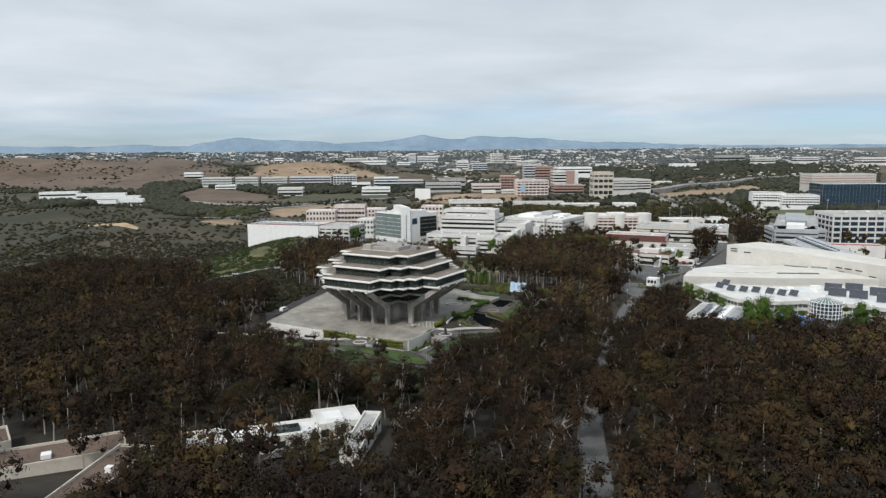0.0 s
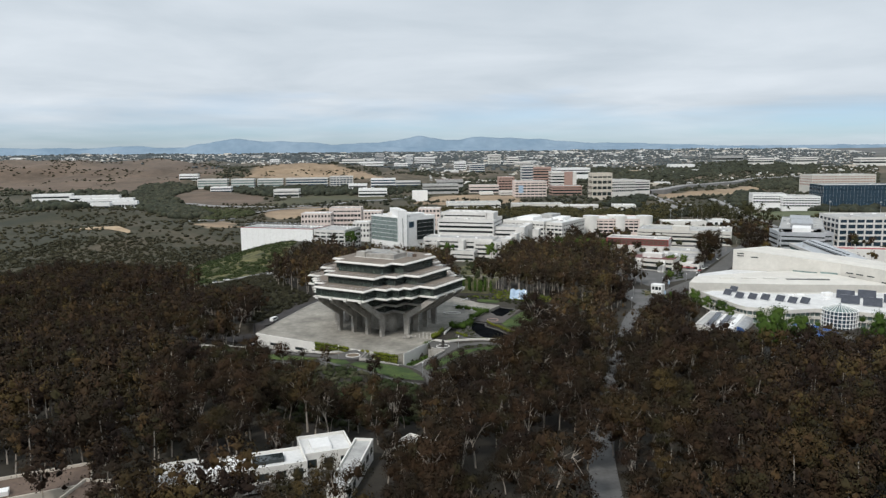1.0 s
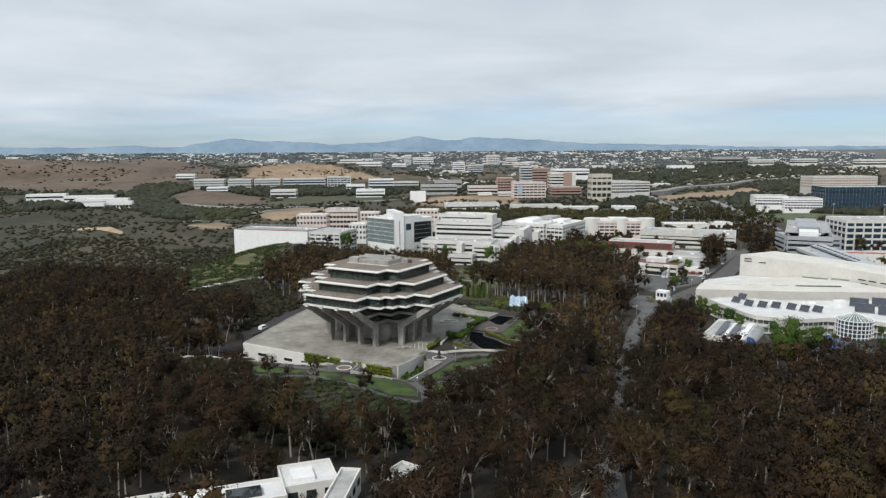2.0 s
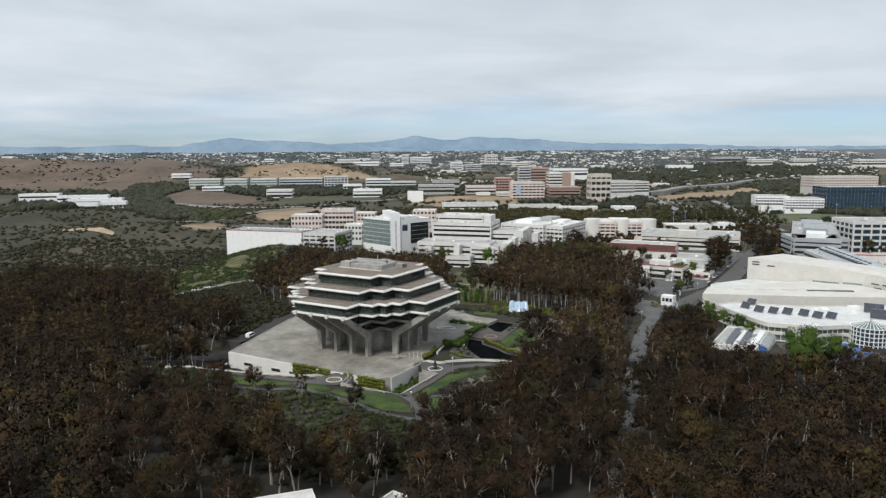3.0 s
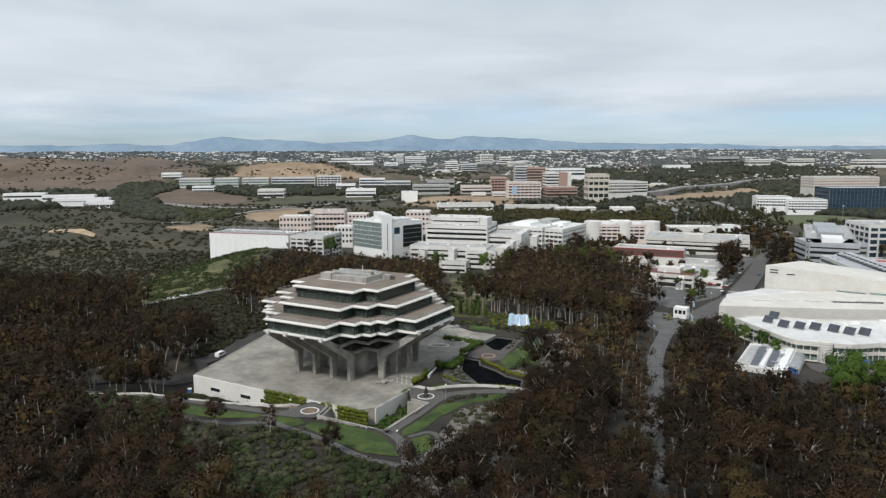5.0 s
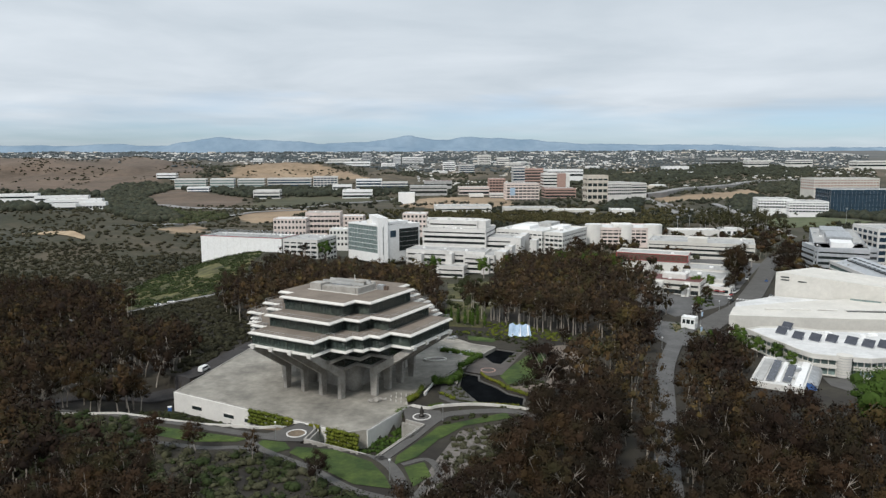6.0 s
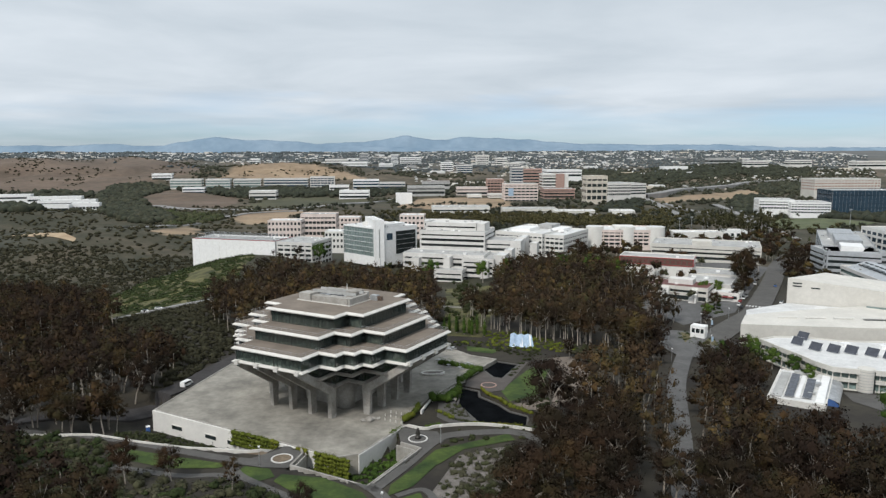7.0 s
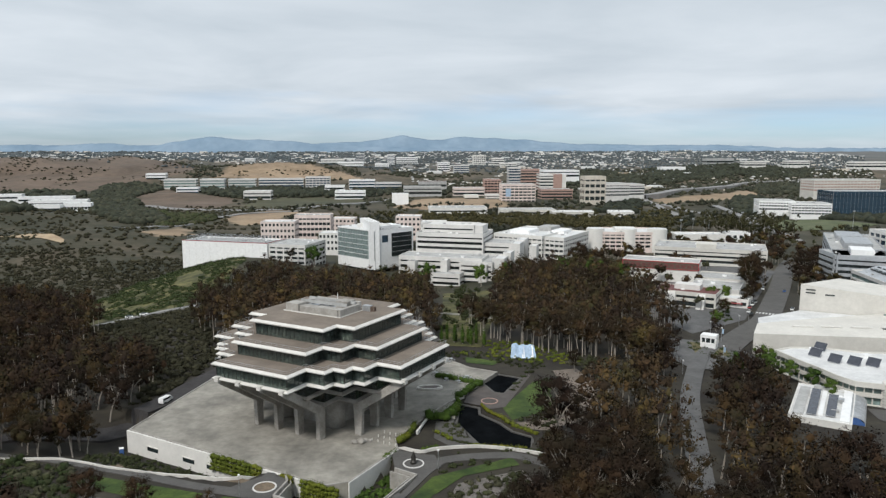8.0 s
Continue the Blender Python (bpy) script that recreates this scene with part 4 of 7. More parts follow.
def block(name, label, category, x, y, turn, w, d, h, floors, wall, glass, style="bands", z=None, roof="whiteroof", bays=0, band=0.5, parapet=0.9, units=(), sides="flr", base=8.0, group=""):
    """A storeyed building from its front left corner: a glazed core, spandrels, piers, roof, parapet and roof units."""
    if z is None:
        z = min(land(x, y), land(x + w * math.cos(radians(turn)), y + w * math.sin(radians(turn))))
    b = thing(name, x, y, z, turn, label, category, group)
    ca, sa, g = math.cos(radians(turn)), math.sin(radians(turn)), 3.0
    FOOT.append([(x + px * ca - py * sa, y + px * sa + py * ca) for px, py in ((-g, -g), (w + g, -g), (w + g, d + g), (-g, d + g))])
    fh = h / floors
    t = 1.3 if name == "college_building" and style == "bands" else 0.45
    if style == "solid":
        part("wall", boxes((0, 0, -base, w, d, h)), M[wall], b)
    else:
        part("glazing", boxes((t, t, -base, w - t, d - t, h - 0.1)), M[glass], b)
        part("plinth", boxes((0, 0, -base, w, d, fh * 0.12)), M[wall], b)
        for k in range(1, floors + 1):
            hi = k * fh + (0 if k == floors else fh * band * 0.45)
            lo = k * fh - fh * band * (1.0 if k == floors else 0.55)
            part("spandrel", boxes((0, 0, lo, w, d, hi)), M[wall], b)
    if style in ("grid", "glass") and bays:
        pw = 0.12 if style == "glass" else w / bays * 0.16
        pt = 0.06 if style == "glass" else 0.1
        for k in range(bays + 1):
            xx = min(w - pw, max(0, w * k / bays - pw / 2))
            part("pier", boxes((xx, -pt, 0, xx + pw, t + 0.1, h - 0.05)), M[wall if style == "grid" else "steel"], b)
        nb = max(1, round(bays * d / w))
        for k in range(nb + 1):
            yy = min(d - pw, max(0, d * k / nb - pw / 2))
            part("pier", boxes((w - t - 0.1, yy, 0, w + pt, yy + pw, h - 0.05)), M[wall if style == "grid" else "steel"], b)
            part("pier", boxes((-pt, yy, 0, t + 0.1, yy + pw, h - 0.05)), M[wall if style == "grid" else "steel"], b)
    if style == "bands" and y < 700 and w > 22:
        gap = 2.4
        bm = bmesh.new()
        for k in range(1, int(w / gap)):
            box(bm, k * gap - 0.11, t - 0.12, 0.3, k * gap + 0.11, t + 0.05, h - 0.4)
        for k in range(1, int(d / gap) if d > 22 else 1):
            for xx in (t - 0.12, w - t - 0.05):
                box(bm, xx, k * gap - 0.11, 0.3, xx + 0.17, k * gap + 0.11, h - 0.4)
        if bm.verts:
            part("mullions", bm, M["mullion"], b)
        else:
            bm.free()
    if style in ("solid", "bands"):
        for xx in ((0, w - 0.9) if style == "bands" else ()):
            part("pier", boxes((xx, -0.06, 0, xx + 0.9, t + 0.55, h - 0.05)), M[wall], b)
        if style == "solid" and bays:
            ww, wh = w / bays * 0.55, fh * 0.45
            pane = None
            for k in range(floors):
                for i in range(bays):
                    xx, zz = w * (i + 0.5) / bays - ww / 2, k * fh + fh * 0.32
                    if pane is None:
                        pane = part("window", boxes((0, -0.06, 0, ww, 0.1, wh)), M[glass], b)
                        ob = pane
                    else:
                        ob = new("window", pane.data)
                        ob.parent = b
                    ob.location = (xx, 0, zz)
                nb = max(1, round(bays * d / w))
                for i in range(nb):
                    ob = new("window", pane.data)
                    ob.parent = b
                    ob.matrix_basis = pose(w, d * (i + 0.5) / nb - ww / 2, k * fh + fh * 0.32, 0, 0, 90)
    part("roof", boxes((0.4, 0.4, h - 0.05, w - 0.4, d - 0.4, h + 0.08)), M[roof], b)
    if parapet:
        bm = bmesh.new()
        ring_wall(bm, [(-0.05, -0.05), (w + 0.05, -0.05), (w + 0.05, d + 0.05), (-0.05, d + 0.05)], 0.35, h - 0.02, h + parapet)
        part("parapet", bm, M[wall], b)
    rnd = random.Random(name + str(round(x)))
    for (fx, fy, fw, fd, uh, key) in units:
        part("roof_unit", boxes((w * fx, d * fy, h, w * (fx + fw), d * (fy + fd), h + uh)), M[key], b)
    for k in range(int(w * d / 260) if w * d < 9000 else 20):
        s = rnd.uniform(1.0, 2.6)
        px, py = rnd.uniform(1.5, max(1.6, w - 4.5)), rnd.uniform(1.5, max(1.6, d - 4.5))
        part("roof_vent", boxes((px, py, h, px + s, py + rnd.uniform(1, 2.6), h + rnd.uniform(0.6, 1.6))), M[rnd.choice(("steel", "greyroof", "white"))], b)
    return b


def deg(x0, y0, x1, y1):
    return math.degrees(math.atan2(y1 - y0, x1 - x0))


# white clad building with steel frames on its roof
clad = block("laboratory", "long building clad in white sheeting, with steel frames on the roof", "building", -146, 424, -22.5, 84, 34, 21.5, 5, "white", "darkglass", "solid", -19.5, "greyroof", 0, parapet=1.2)
for k in range(14):
    fr = boxes((3 + k * 5.6, 4, 21.5, 3.25 + k * 5.6, 30, 21.8), (3 + k * 5.6, 4, 21.5, 3.3 + k * 5.6, 4.3, 26), (3 + k * 5.6, 29.7, 21.5, 3.3 + k * 5.6, 30, 26), (3 + k * 5.6, 4, 25.8, 3.3 + k * 5.6, 30, 26.1), (3 + k * 5.6, 16, 21.5, 3.3 + k * 5.6, 16.3, 26))
    part("roof_frame", fr, M["steel"], clad)
part("edge_rail", boxes((0, -0.1, 22.7, 84, 0.05, 23.3), (84, 0, 22.7, 84.1, 34, 23.3)), M["redpaint"], clad, "red safety rail along the roof edge")
for k in range(1, 12):
    part("sheeting_seam", boxes((k * 7, -0.06, 0, k * 7 + 0.12, 0, 21.4)), M["greywall"], clad)
block("laboratory", "unfinished concrete frame building beside the clad one", "building", -67, 392, -22.5, 34, 40, 21, 5, "greywall", "darkglass", "grid", -18.5, "greyroof", 5, parapet=0.6)
# glass laboratory with a white tower
block("laboratory", "pale green glass laboratory building with a white stair tower", "laboratory", -9, 409, -51, 50, 34, 25, 6, "white", "greenglass", "glass", -10, "whiteroof", 22, 0.08, units=((0.3, 0.3, 0.5, 0.5, 3.5, "greywall"),))
block("stair_tower", "tall white stair tower", "tower", 19, 370, 12, 8, 40, 31, 6, "white", "darkglass", "solid", -9, "whiteroof", 0)
wing_lab = block("laboratory", "white wing with a tall dark glass front", "laboratory", 27, 373, 38, 38, 26, 24, 5, "white", "blueglass", "solid", -9, "whiteroof", 0, units=((0.2, 0.3, 0.6, 0.5, 3.0, "white"),))
part("glass_front", boxes((13, -0.25, 1, 36, 0.1, 21)), M["darkglass"], wing_lab, "tall dark glass front")
part("glass_front", boxes((2.5, -0.2, 14, 9, 0.1, 20)), M["blueglass"], wing_lab)
for k in range(8):
    part("mullion", boxes((13 + k * 3.2, -0.4, 1, 13.25 + k * 3.2, -0.2, 21)), M["mullion"], wing_lab)
for k in range(4):
    part("transom", boxes((13, -0.38, 5 + k * 4.2, 36, -0.2, 5.3 + k * 4.2)), M["steel"], wing_lab)
# grey terraced school of medicine
block("college_building", "grey concrete terraced building with long window bands", "college building", 56, 353, -22, 56, 40, 31, 7, "greywall", "darkglass", "bands", -16, "greyroof", 0, 0.5, units=((0.1, 0.3, 0.85, 0.5, 6.5, "greywall"),))
block("college_building", "low grey concrete wing with window bands", "college building", 40, 322, -22, 66, 26, 19, 4, "greywall", "darkglass", "bands", -18, "greyroof", 0, 0.5)
block("college_building", "grey concrete wing with window bands", "college building", 84, 297, -22, 25, 40, 21, 5, "greywall", "darkglass", "bands", -21.5, "greyroof", 0, 0.5)
block("college_building", "grey concrete wing stepping down the slope", "college building", 107, 338, -22, 24, 30, 27, 6, "greywall", "darkglass", "bands", -19, "greyroof", 0, 0.5)
block("service_tower", "blank grey concrete stair tower", "tower", 108, 292, -22, 9, 22, 22, 4, "greywall", "darkglass", "solid", -20)
block("service_tower", "blank grey concrete stair tower", "tower", 129, 328, -22, 8, 22, 28, 5, "greywall", "darkglass", "solid", -20)
block("service_tower", "blank grey concrete stair tower", "tower", 139, 350, -22, 7, 22, 26, 5, "greywall", "darkglass", "solid", -18)
for x, y, w, d, h, z in ((97, 288, 6, 10, 19, -21), (119, 306, 6, 16, 24, -20), (148, 342, 6, 14, 22, -18), (46, 312, 6, 12, 17, -19), (70, 300, 5, 14, 20, -20)):
    block("service_tower", "blank grey concrete stair tower", "tower", x, y, -22, w, d, h, 4, "greywall", "darkglass", "solid", z)
block("college_building", "low grey front terrace of the college", "college building", 62, 292, -22, 22, 14, 13, 3, "greywall", "darkglass", "bands", -21, "greyroof", 0, 0.5)
block("college_building", "grey upper storey set back on the college roof", "college building", 62, 362, -22, 44, 24, 37, 8, "greywall", "darkglass", "bands", -16, "greyroof", 0, 0.5)
block("college_building", "white research building with many roof units", "college building", 128, 392, -38, 46, 70, 18, 4, "render", "darkglass", "grid", -9, "whiteroof", 10, 0.5, units=((0.2, 0.2, 0.4, 0.3, 3, "white"), (0.5, 0.6, 0.3, 0.3, 4, "greyroof")))
block("college_building", "white research wing with a flat roof", "college building", 158, 376, -38, 30, 60, 17, 4, "render", "darkglass", "grid", -9, "whiteroof", 7, 0.5, units=((0.2, 0.5, 0.4, 0.3, 3, "white"),))
# pink hall and beige car park
block("college_hall", "pale pink hall with white rounded roof rooms", "hall", 226, 415, -12, 64, 40, 14, 4, "pink", "darkglass", "grid", -8, "whiteroof", 12, 0.5, units=((0.35, 0.2, 0.3, 0.5, 3, "render"),))
pink_hall = bpy.data.objects["college_hall"]
for x, y, r in ((3, 6, 8.5), (34, 5, 7.0), (60, 7, 9.0)):
    part("drum", disc(bmesh.new(), x, y, -4, 17.5, r, 24), M["render"], pink_hall, "white rounded stair drum")
    part("drum_roof", disc(bmesh.new(), x, y, 17.5, 17.7, r - 0.6, 24), M["whiteroof"], pink_hall)
block("parking_garage", "beige concrete parking garage with open decks", "parking garage", 246, 322, -28, 84, 44, 11, 3, "cream", "darkglass", "bands", -6, "greyroof", 0, 0.55, units=((0.38, 0.05, 0.18, 0.25, 4, "cream"),))
sg = block("student_hall", "pale hall with a dull red framed upper storey", "hall", 191, 246, -30, 50, 20, 13, 2, "render", "darkglass", "solid", -5.5, "greyroof", 0)
part("frame", boxes((-0.3, -0.4, 12.9, 50.3, 0.2, 13.5), (-0.3, -0.4, 8.2, 50.3, 0.2, 8.8), (-0.3, -0.4, 8.2, 0.5, 0.2, 13.5), (49.6, -0.4, 8.2, 50.3, 0.2, 13.5), (49.8, 0, 12.9, 50.3, 20, 13.5), (49.8, 0, 8.2, 50.3, 20, 8.6)), M["redpaint"], sg, "dull red frame round the upper storey")
part("dark_band", boxes((0.5, -0.1, 8.8, 49.6, 0.05, 12.9)), M["brownroof"], sg)
for k in range(13):
    part("sign_bar", boxes((2 + k * 3.7, -0.2, 9.6, 4.6 + k * 3.7, -0.08, 11.8)), M["maroon"], sg)
mh = block("student_hall", "low pale building with a maroon tiled roof and sloping buttresses", "hall", 176, 158, -37, 34, 20, 8, 2, "cream", "darkglass", "bands", -3.5, "maroon", 0, 0.45, parapet=0.4)
part("roof_box", boxes((10, 8, 8, 24, 16, 11)), M["greywall"], mh)
for xx in (8.5, 24.5):
    bm = bmesh.new()
    prism(bm, [([(xx, -7.5), (xx + 4.2, -7.5), (xx + 4.2, 1), (xx, 1)], -3), ([(xx, -1.6), (xx + 4.2, -1.6), (xx + 4.2, 1), (xx, 1)], 7.8)])
    part("buttress", bm, M["render"], mh)
block("shop", "small white shop with a red base", "shop", 210, 146, -40, 15, 12, 4, 1, "render", "darkglass", "solid", -3.2, "whiteroof", 3)
part("awning", boxes((2, -1.6, 2.2, 12, 0, 2.5)), M["redpaint"], bpy.data.objects["shop"])
block("shop", "low grey flat-roofed shop building", "shop", 204, 172, -34, 28, 30, 6, 1, "greywall", "darkglass", "bands", -4, "greyroof", 0, 0.6)
block("shop", "low cream flat-roofed building", "shop", 226, 206, -32, 34, 26, 6, 1, "cream", "darkglass", "bands", -5, "greyroof", 0, 0.6)
kb = block("kiosk", "small white information kiosk with an arched roof", "kiosk", 159, 66, -40, 6.5, 5, 3.6, 1, "white", "darkglass", "grid", -1.0, "white", 3, 0.3, parapet=0.2)
# engineering labs beyond the street
lab = block("laboratory", "grey metal-clad laboratory with tan stair bays and roof pipes", "laboratory", 392, 322, -122, 138, 34, 20, 5, "metalclad", "darkglass", "bands", -6, "greyroof", 0, 0.5, units=((0.1, 0.2, 0.25, 0.5, 4, "steel"), (0.45, 0.25, 0.3, 0.5, 5, "steel"), (0.8, 0.3, 0.15, 0.4, 4, "white")))
block("laboratory", "grey laboratory front with tan panels between white towers", "laboratory", 320, 203, -14, 40, 30, 20, 5, "metalclad", "darkglass", "bands", -6, "greyroof", 0, 0.5)
block("stair_bay", "tan panelled stair bay", "tower", 330, 199.0, -14, 10, 6, 19, 5, "tan", "darkglass", "bands", -6, "greyroof", 0, 0.6)
block("college_building", "dark glass laboratory with white framed ends", "college building", 405, 255, -10, 120, 40, 26, 5, "greywall", "blueglass", "grid", -6, "greyroof", 16, 0.35)
block("hall", "long low hall with a dull red edge", "hall", 326, 176, -20, 60, 14, 9, 2, "render", "darkglass", "solid", -4, "redpaint", 0, parapet=0.8)

# ---- student centre: white sloping theatre blocks ----
def wedge(name, poly, z0, tops, mat, parent, label=""):
    bm = bmesh.new()
    lo = [bm.verts.new((x, y, z0)) for x, y in poly]
    hi = [bm.verts.new((x, y, t)) for (x, y), t in zip(poly, tops)]
    bm.faces.new(lo[::-1]); bm.faces.new(hi)
    for i in range(len(poly)):
        j = (i + 1) % len(poly)
        bm.faces.new((lo[i], lo[j], hi[j], hi[i]))
    bmesh.ops.recalc_face_normals(bm, faces=bm.faces)
    return part(name, bm, mat, parent, label)


centre = thing("student_centre", 0, 0, 0, 0, "white student centre of sloping smooth blocks", "student centre")
wedge("rear_block", [(226, 98), (250, 78), (272, 57), (285, 24), (302, -18), (340, -12), (318, 40), (290, 80), (258, 114)], -9, (17.8, 15.8, 14.0, 13.8, 13.0, 11, 12, 14.5, 17.0), M["cream"], centre, "tall cream block with a sloping top")
wedge("front_block", [(178.5, 57), (228, 43.8), (262, 34.5), (283, 27), (270, 57), (257, 77), (217, 74), (188, 70.5)], -9, (5.0, 5.0, 5.6, 6.2, 7.2, 7.0, 6.4, 5.8), M["cream"], centre, "cream block with a slanting roof edge")
wedge("link_block", [(189, 71), (217, 74.3), (256, 77.3), (249, 78), (226, 97), (198, 87)], -9, (4.6, 5.2, 5.6, 5.4, 4.8, 4.2), M["whiteroof"], centre, "lower white roof between the two blocks")
for k, (a, b) in enumerate(((0.58, 0.80), (0.83, 0.98))):
    x0, y0, x1, y1 = 226 + 46 * a, 98 - 41 * a, 226 + 46 * b, 98 - 41 * b
    ob = part("clerestory", boxes((0, -0.3, 0, math.hypot(x1 - x0, y1 - y0), 0.3, 1.9)), M["greenglass"], centre, "clerestory of pale green glass")
    ob.matrix_basis = pose(x0 - 0.1, y0 - 0.1, 5.6 + 0.5 * k, 0, 0, deg(226, 98, 272, 57))
for x, y, z, a in ((229.5, 95.1, 15.4, -40), (229.5, 95.1, 13.9, -40), (236, 89.7, 13.6, -40), (274.2, 51.4, 9.0, -68.5), (276.4, 45.8, 9.0, -68.5), (278.8, 39.7, 8.9, -68.5), (274.8, 49.9, 6.8, -68.5), (282.0, 31.6, 6.6, -68.5)):
    part("slot_window", boxes((-2.1, -0.2, -0.3, 2.1, 0.2, 0.3)), M["darkglass"], centre).matrix_basis = pose(x, y, z, 0, 0, a)
wedge("roof_joint", [(236, 53), (259, 47), (259.5, 48.6), (236.5, 54.6)], 5.6, (6.1, 6.4, 6.5, 6.2), M["darkglass"], centre)
for k in range(5):
    part("roof_kerb", boxes((0, -0.3, 0, 9, 0.3, 0.5)), M["render"], centre).matrix_basis = pose(200 + k * 12, 63.5 - k * 2.8, 5.9 + 0.1 * k, 0, 0, -14)
sk = block("student_centre_annex", "grey hall with a glazed ridge roof", "hall", 318, 84, 76, 96, 26, 12, 3, "greywall", "greenglass", "glass", -4, "greyroof", 12, 0.3)
bm = bmesh.new()
prism(bm, [([(3, 2), (92, 2), (92, 24), (3, 24)], 12), ([(8, 10), (88, 10), (88, 15), (8, 15)], 16.5)])
part("skylight", bm, M["metalclad"], sk, "grey ridge roof")
for k in range(12):
    bm = bmesh.new()
    prism(bm, [([(10 + k * 6.4, 15.2), (14.6 + k * 6.4, 15.2), (14.6 + k * 6.4, 16), (10 + k * 6.4, 16)], 16.1), ([(10 + k * 6.4, 15), (14.6 + k * 6.4, 15), (14.6 + k * 6.4, 15.3), (10 + k * 6.4, 15.3)], 16.7)])
    part("roof_light", bm, M["darkglass"], sk)
    part("roof_light", boxes((10 + k * 6.4, 17, 14.6, 14.6 + k * 6.4, 19.6, 15.5)), M["darkglass"], sk)


def solar_panel(x, y, z, turn, w=6.2, l=4.8, tilt=28):
    p = thing("solar_panel", x, y, z, turn, "tilted blue-grey solar panel on a steel frame", "solar panel", "solar panels on the flat roofs")
    rise = l / 2 * math.sin(radians(tilt)) + 0.35
    reach = l / 2 * math.cos(radians(tilt))
    cells = part("glass_panel", boxes((-w / 2, -l / 2, -0.05, w / 2, l / 2, 0.05)), M["panel"], p)
    cells.matrix_basis = pose(0, 0, rise, tilt)
    part("rim", boxes((-w / 2 - 0.06, -l / 2 - 0.06, -0.08, w / 2 + 0.06, -l / 2, 0.08), (-w / 2 - 0.06, l / 2, -0.08, w / 2 + 0.06, l / 2 + 0.06, 0.08)), M["steel"], p).matrix_basis = pose(0, 0, rise, tilt)
    for sx in (-1, 1):
        part("leg", boxes((sx * w * 0.4 - 0.06, reach * 0.8, 0, sx * w * 0.4 + 0.06, reach * 0.8 + 0.12, rise * 1.7)), M["steel"], p)
        part("leg", boxes((sx * w * 0.4 - 0.06, -reach * 0.9, 0, sx * w * 0.4 + 0.06, -reach * 0.9 + 0.12, 0.5)), M["steel"], p)
    return p


# curved front wing with galleries
wing = thing("gallery_wing", 0, 0, 0, 0, "cream gallery wing with a white flat roof and glazed galleries", "student centre")
WING = [(176, 36), (177, 22), (178.5, 12), (179, 3), (181, -4), (188, -8), (199, -13), (212, -12), (228, -20), (240, -32), (262, -52), (288, -34), (276, 20), (258, 23.5), (228, 25), (208, 29), (196, 37), (184, 39)]
bm = bmesh.new(); prism(bm, [(WING, 2.2), (WING, 3.4)])
part("roof_slab", bm, M["whiteroof"], wing, "white flat roof with a cream edge")
bm = bmesh.new(); ring_wall(bm, shrink(WING, -0.3), 0.6, 2.0, 3.9)
part("roof_edge", bm, M["cream"], wing)
for z0, z1 in ((-10, -4.3), (-1.5, -0.2)):
    bm = bmesh.new(); prism(bm, [(shrink(WING, 0.3), z0), (shrink(WING, 0.3), z1)])
    part("gallery_band", bm, M["cream"], wing)
bm = bmesh.new(); prism(bm, [(shrink(WING, 1.6), -9.0), (shrink(WING, 1.6), 2.3)])
part("glazing", bm, M["greenglass"], wing)
for a, b in zip(WING[:11], WING[1:11]):
    n = max(2, round(math.hypot(b[0] - a[0], b[1] - a[1]) / 2.6))
    for k in range(n):
        x, y = a[0] + (b[0] - a[0]) * k / n, a[1] + (b[1] - a[1]) * k / n
        part("post", boxes((x + 0.45, y + 0.45, -4.4, x + 0.75, y + 0.75, 2.1)), M["cream"], wing)
        if k % 2 == 0:
            part("rail", boxes((x + 0.3, y + 0.3, -0.2, x + 0.4, y + 0.4, 0.9)), M["white"], wing)
part("stair_drum", disc(bmesh.new(), 191.5, -8, -7, 4.1, 2.9), M["cream"], wing, "banded cream stair drum")
for k in range(9):
    part("drum_slot", disc(bmesh.new(), 191.5, -8, -5.6 + k * 1.08, -5.4 + k * 1.08, 2.94, 28), M["greyroof"], wing)
part("drum_window", boxes((-0.5, -0.2, -6, 0.5, 0.2, 3.4)), M["darkglass"], wing).matrix_basis = pose(193.3, -10.4, 0, 0, 0, 35)
for x, y, w, d, h in ((204, 22, 3, 2.4, 1.3), (216, 16, 2.2, 2, 1.6), (222, 19, 4, 2, 1.0), (236, 17, 5, 3, 1.8), (231, 8, 2.4, 2.4, 1.3), (250, 19, 3, 2, 1.2), (190, 34, 2.6, 2, 1.0), (246, -30, 3, 3, 1.4)):
    part("roof_unit", boxes((x, y, 3.4, x + w, y + d, 3.4 + h)), M["white"], wing)
# glass rotunda
rot = thing("rotunda", 222.5, -16, -6, 0, "round glass rotunda with white glazing bars", "rotunda")
part("glass", disc(bmesh.new(), 0, 0, -2, 10, 8.0, 28), M["blueglass"], rot)
for k in range(28):
    a = k * math.tau / 28
    part("bar", boxes((-0.16, -0.16, 0, 0.16, 0.16, 10.1)), M["white"], rot).matrix_basis = pose(8.1 * math.cos(a), 8.1 * math.sin(a), 0, 0, 0, math.degrees(a))
    part("rafter", tube(bmesh.new(), [(8.1 * math.cos(a), 8.1 * math.sin(a), 10.15), (1.2 * math.cos(a), 1.2 * math.sin(a), 13.0)], [0.14, 0.12], 4), M["white"], rot)
for z in (0.6, 2.5, 4.4, 6.3, 8.2, 10.0):
    bm = bmesh.new(); ring_wall(bm, [(8.4 * math.cos(k * math.tau / 28), 8.4 * math.sin(k * math.tau / 28)) for k in range(28)], 0.4, z, z + 0.26)
    part("hoop", bm, M["white"], rot)
bm = bmesh.new(); bmesh.ops.create_cone(bm, cap_ends=True, segments=28, radius1=8.1, radius2=0.4, depth=3.0)
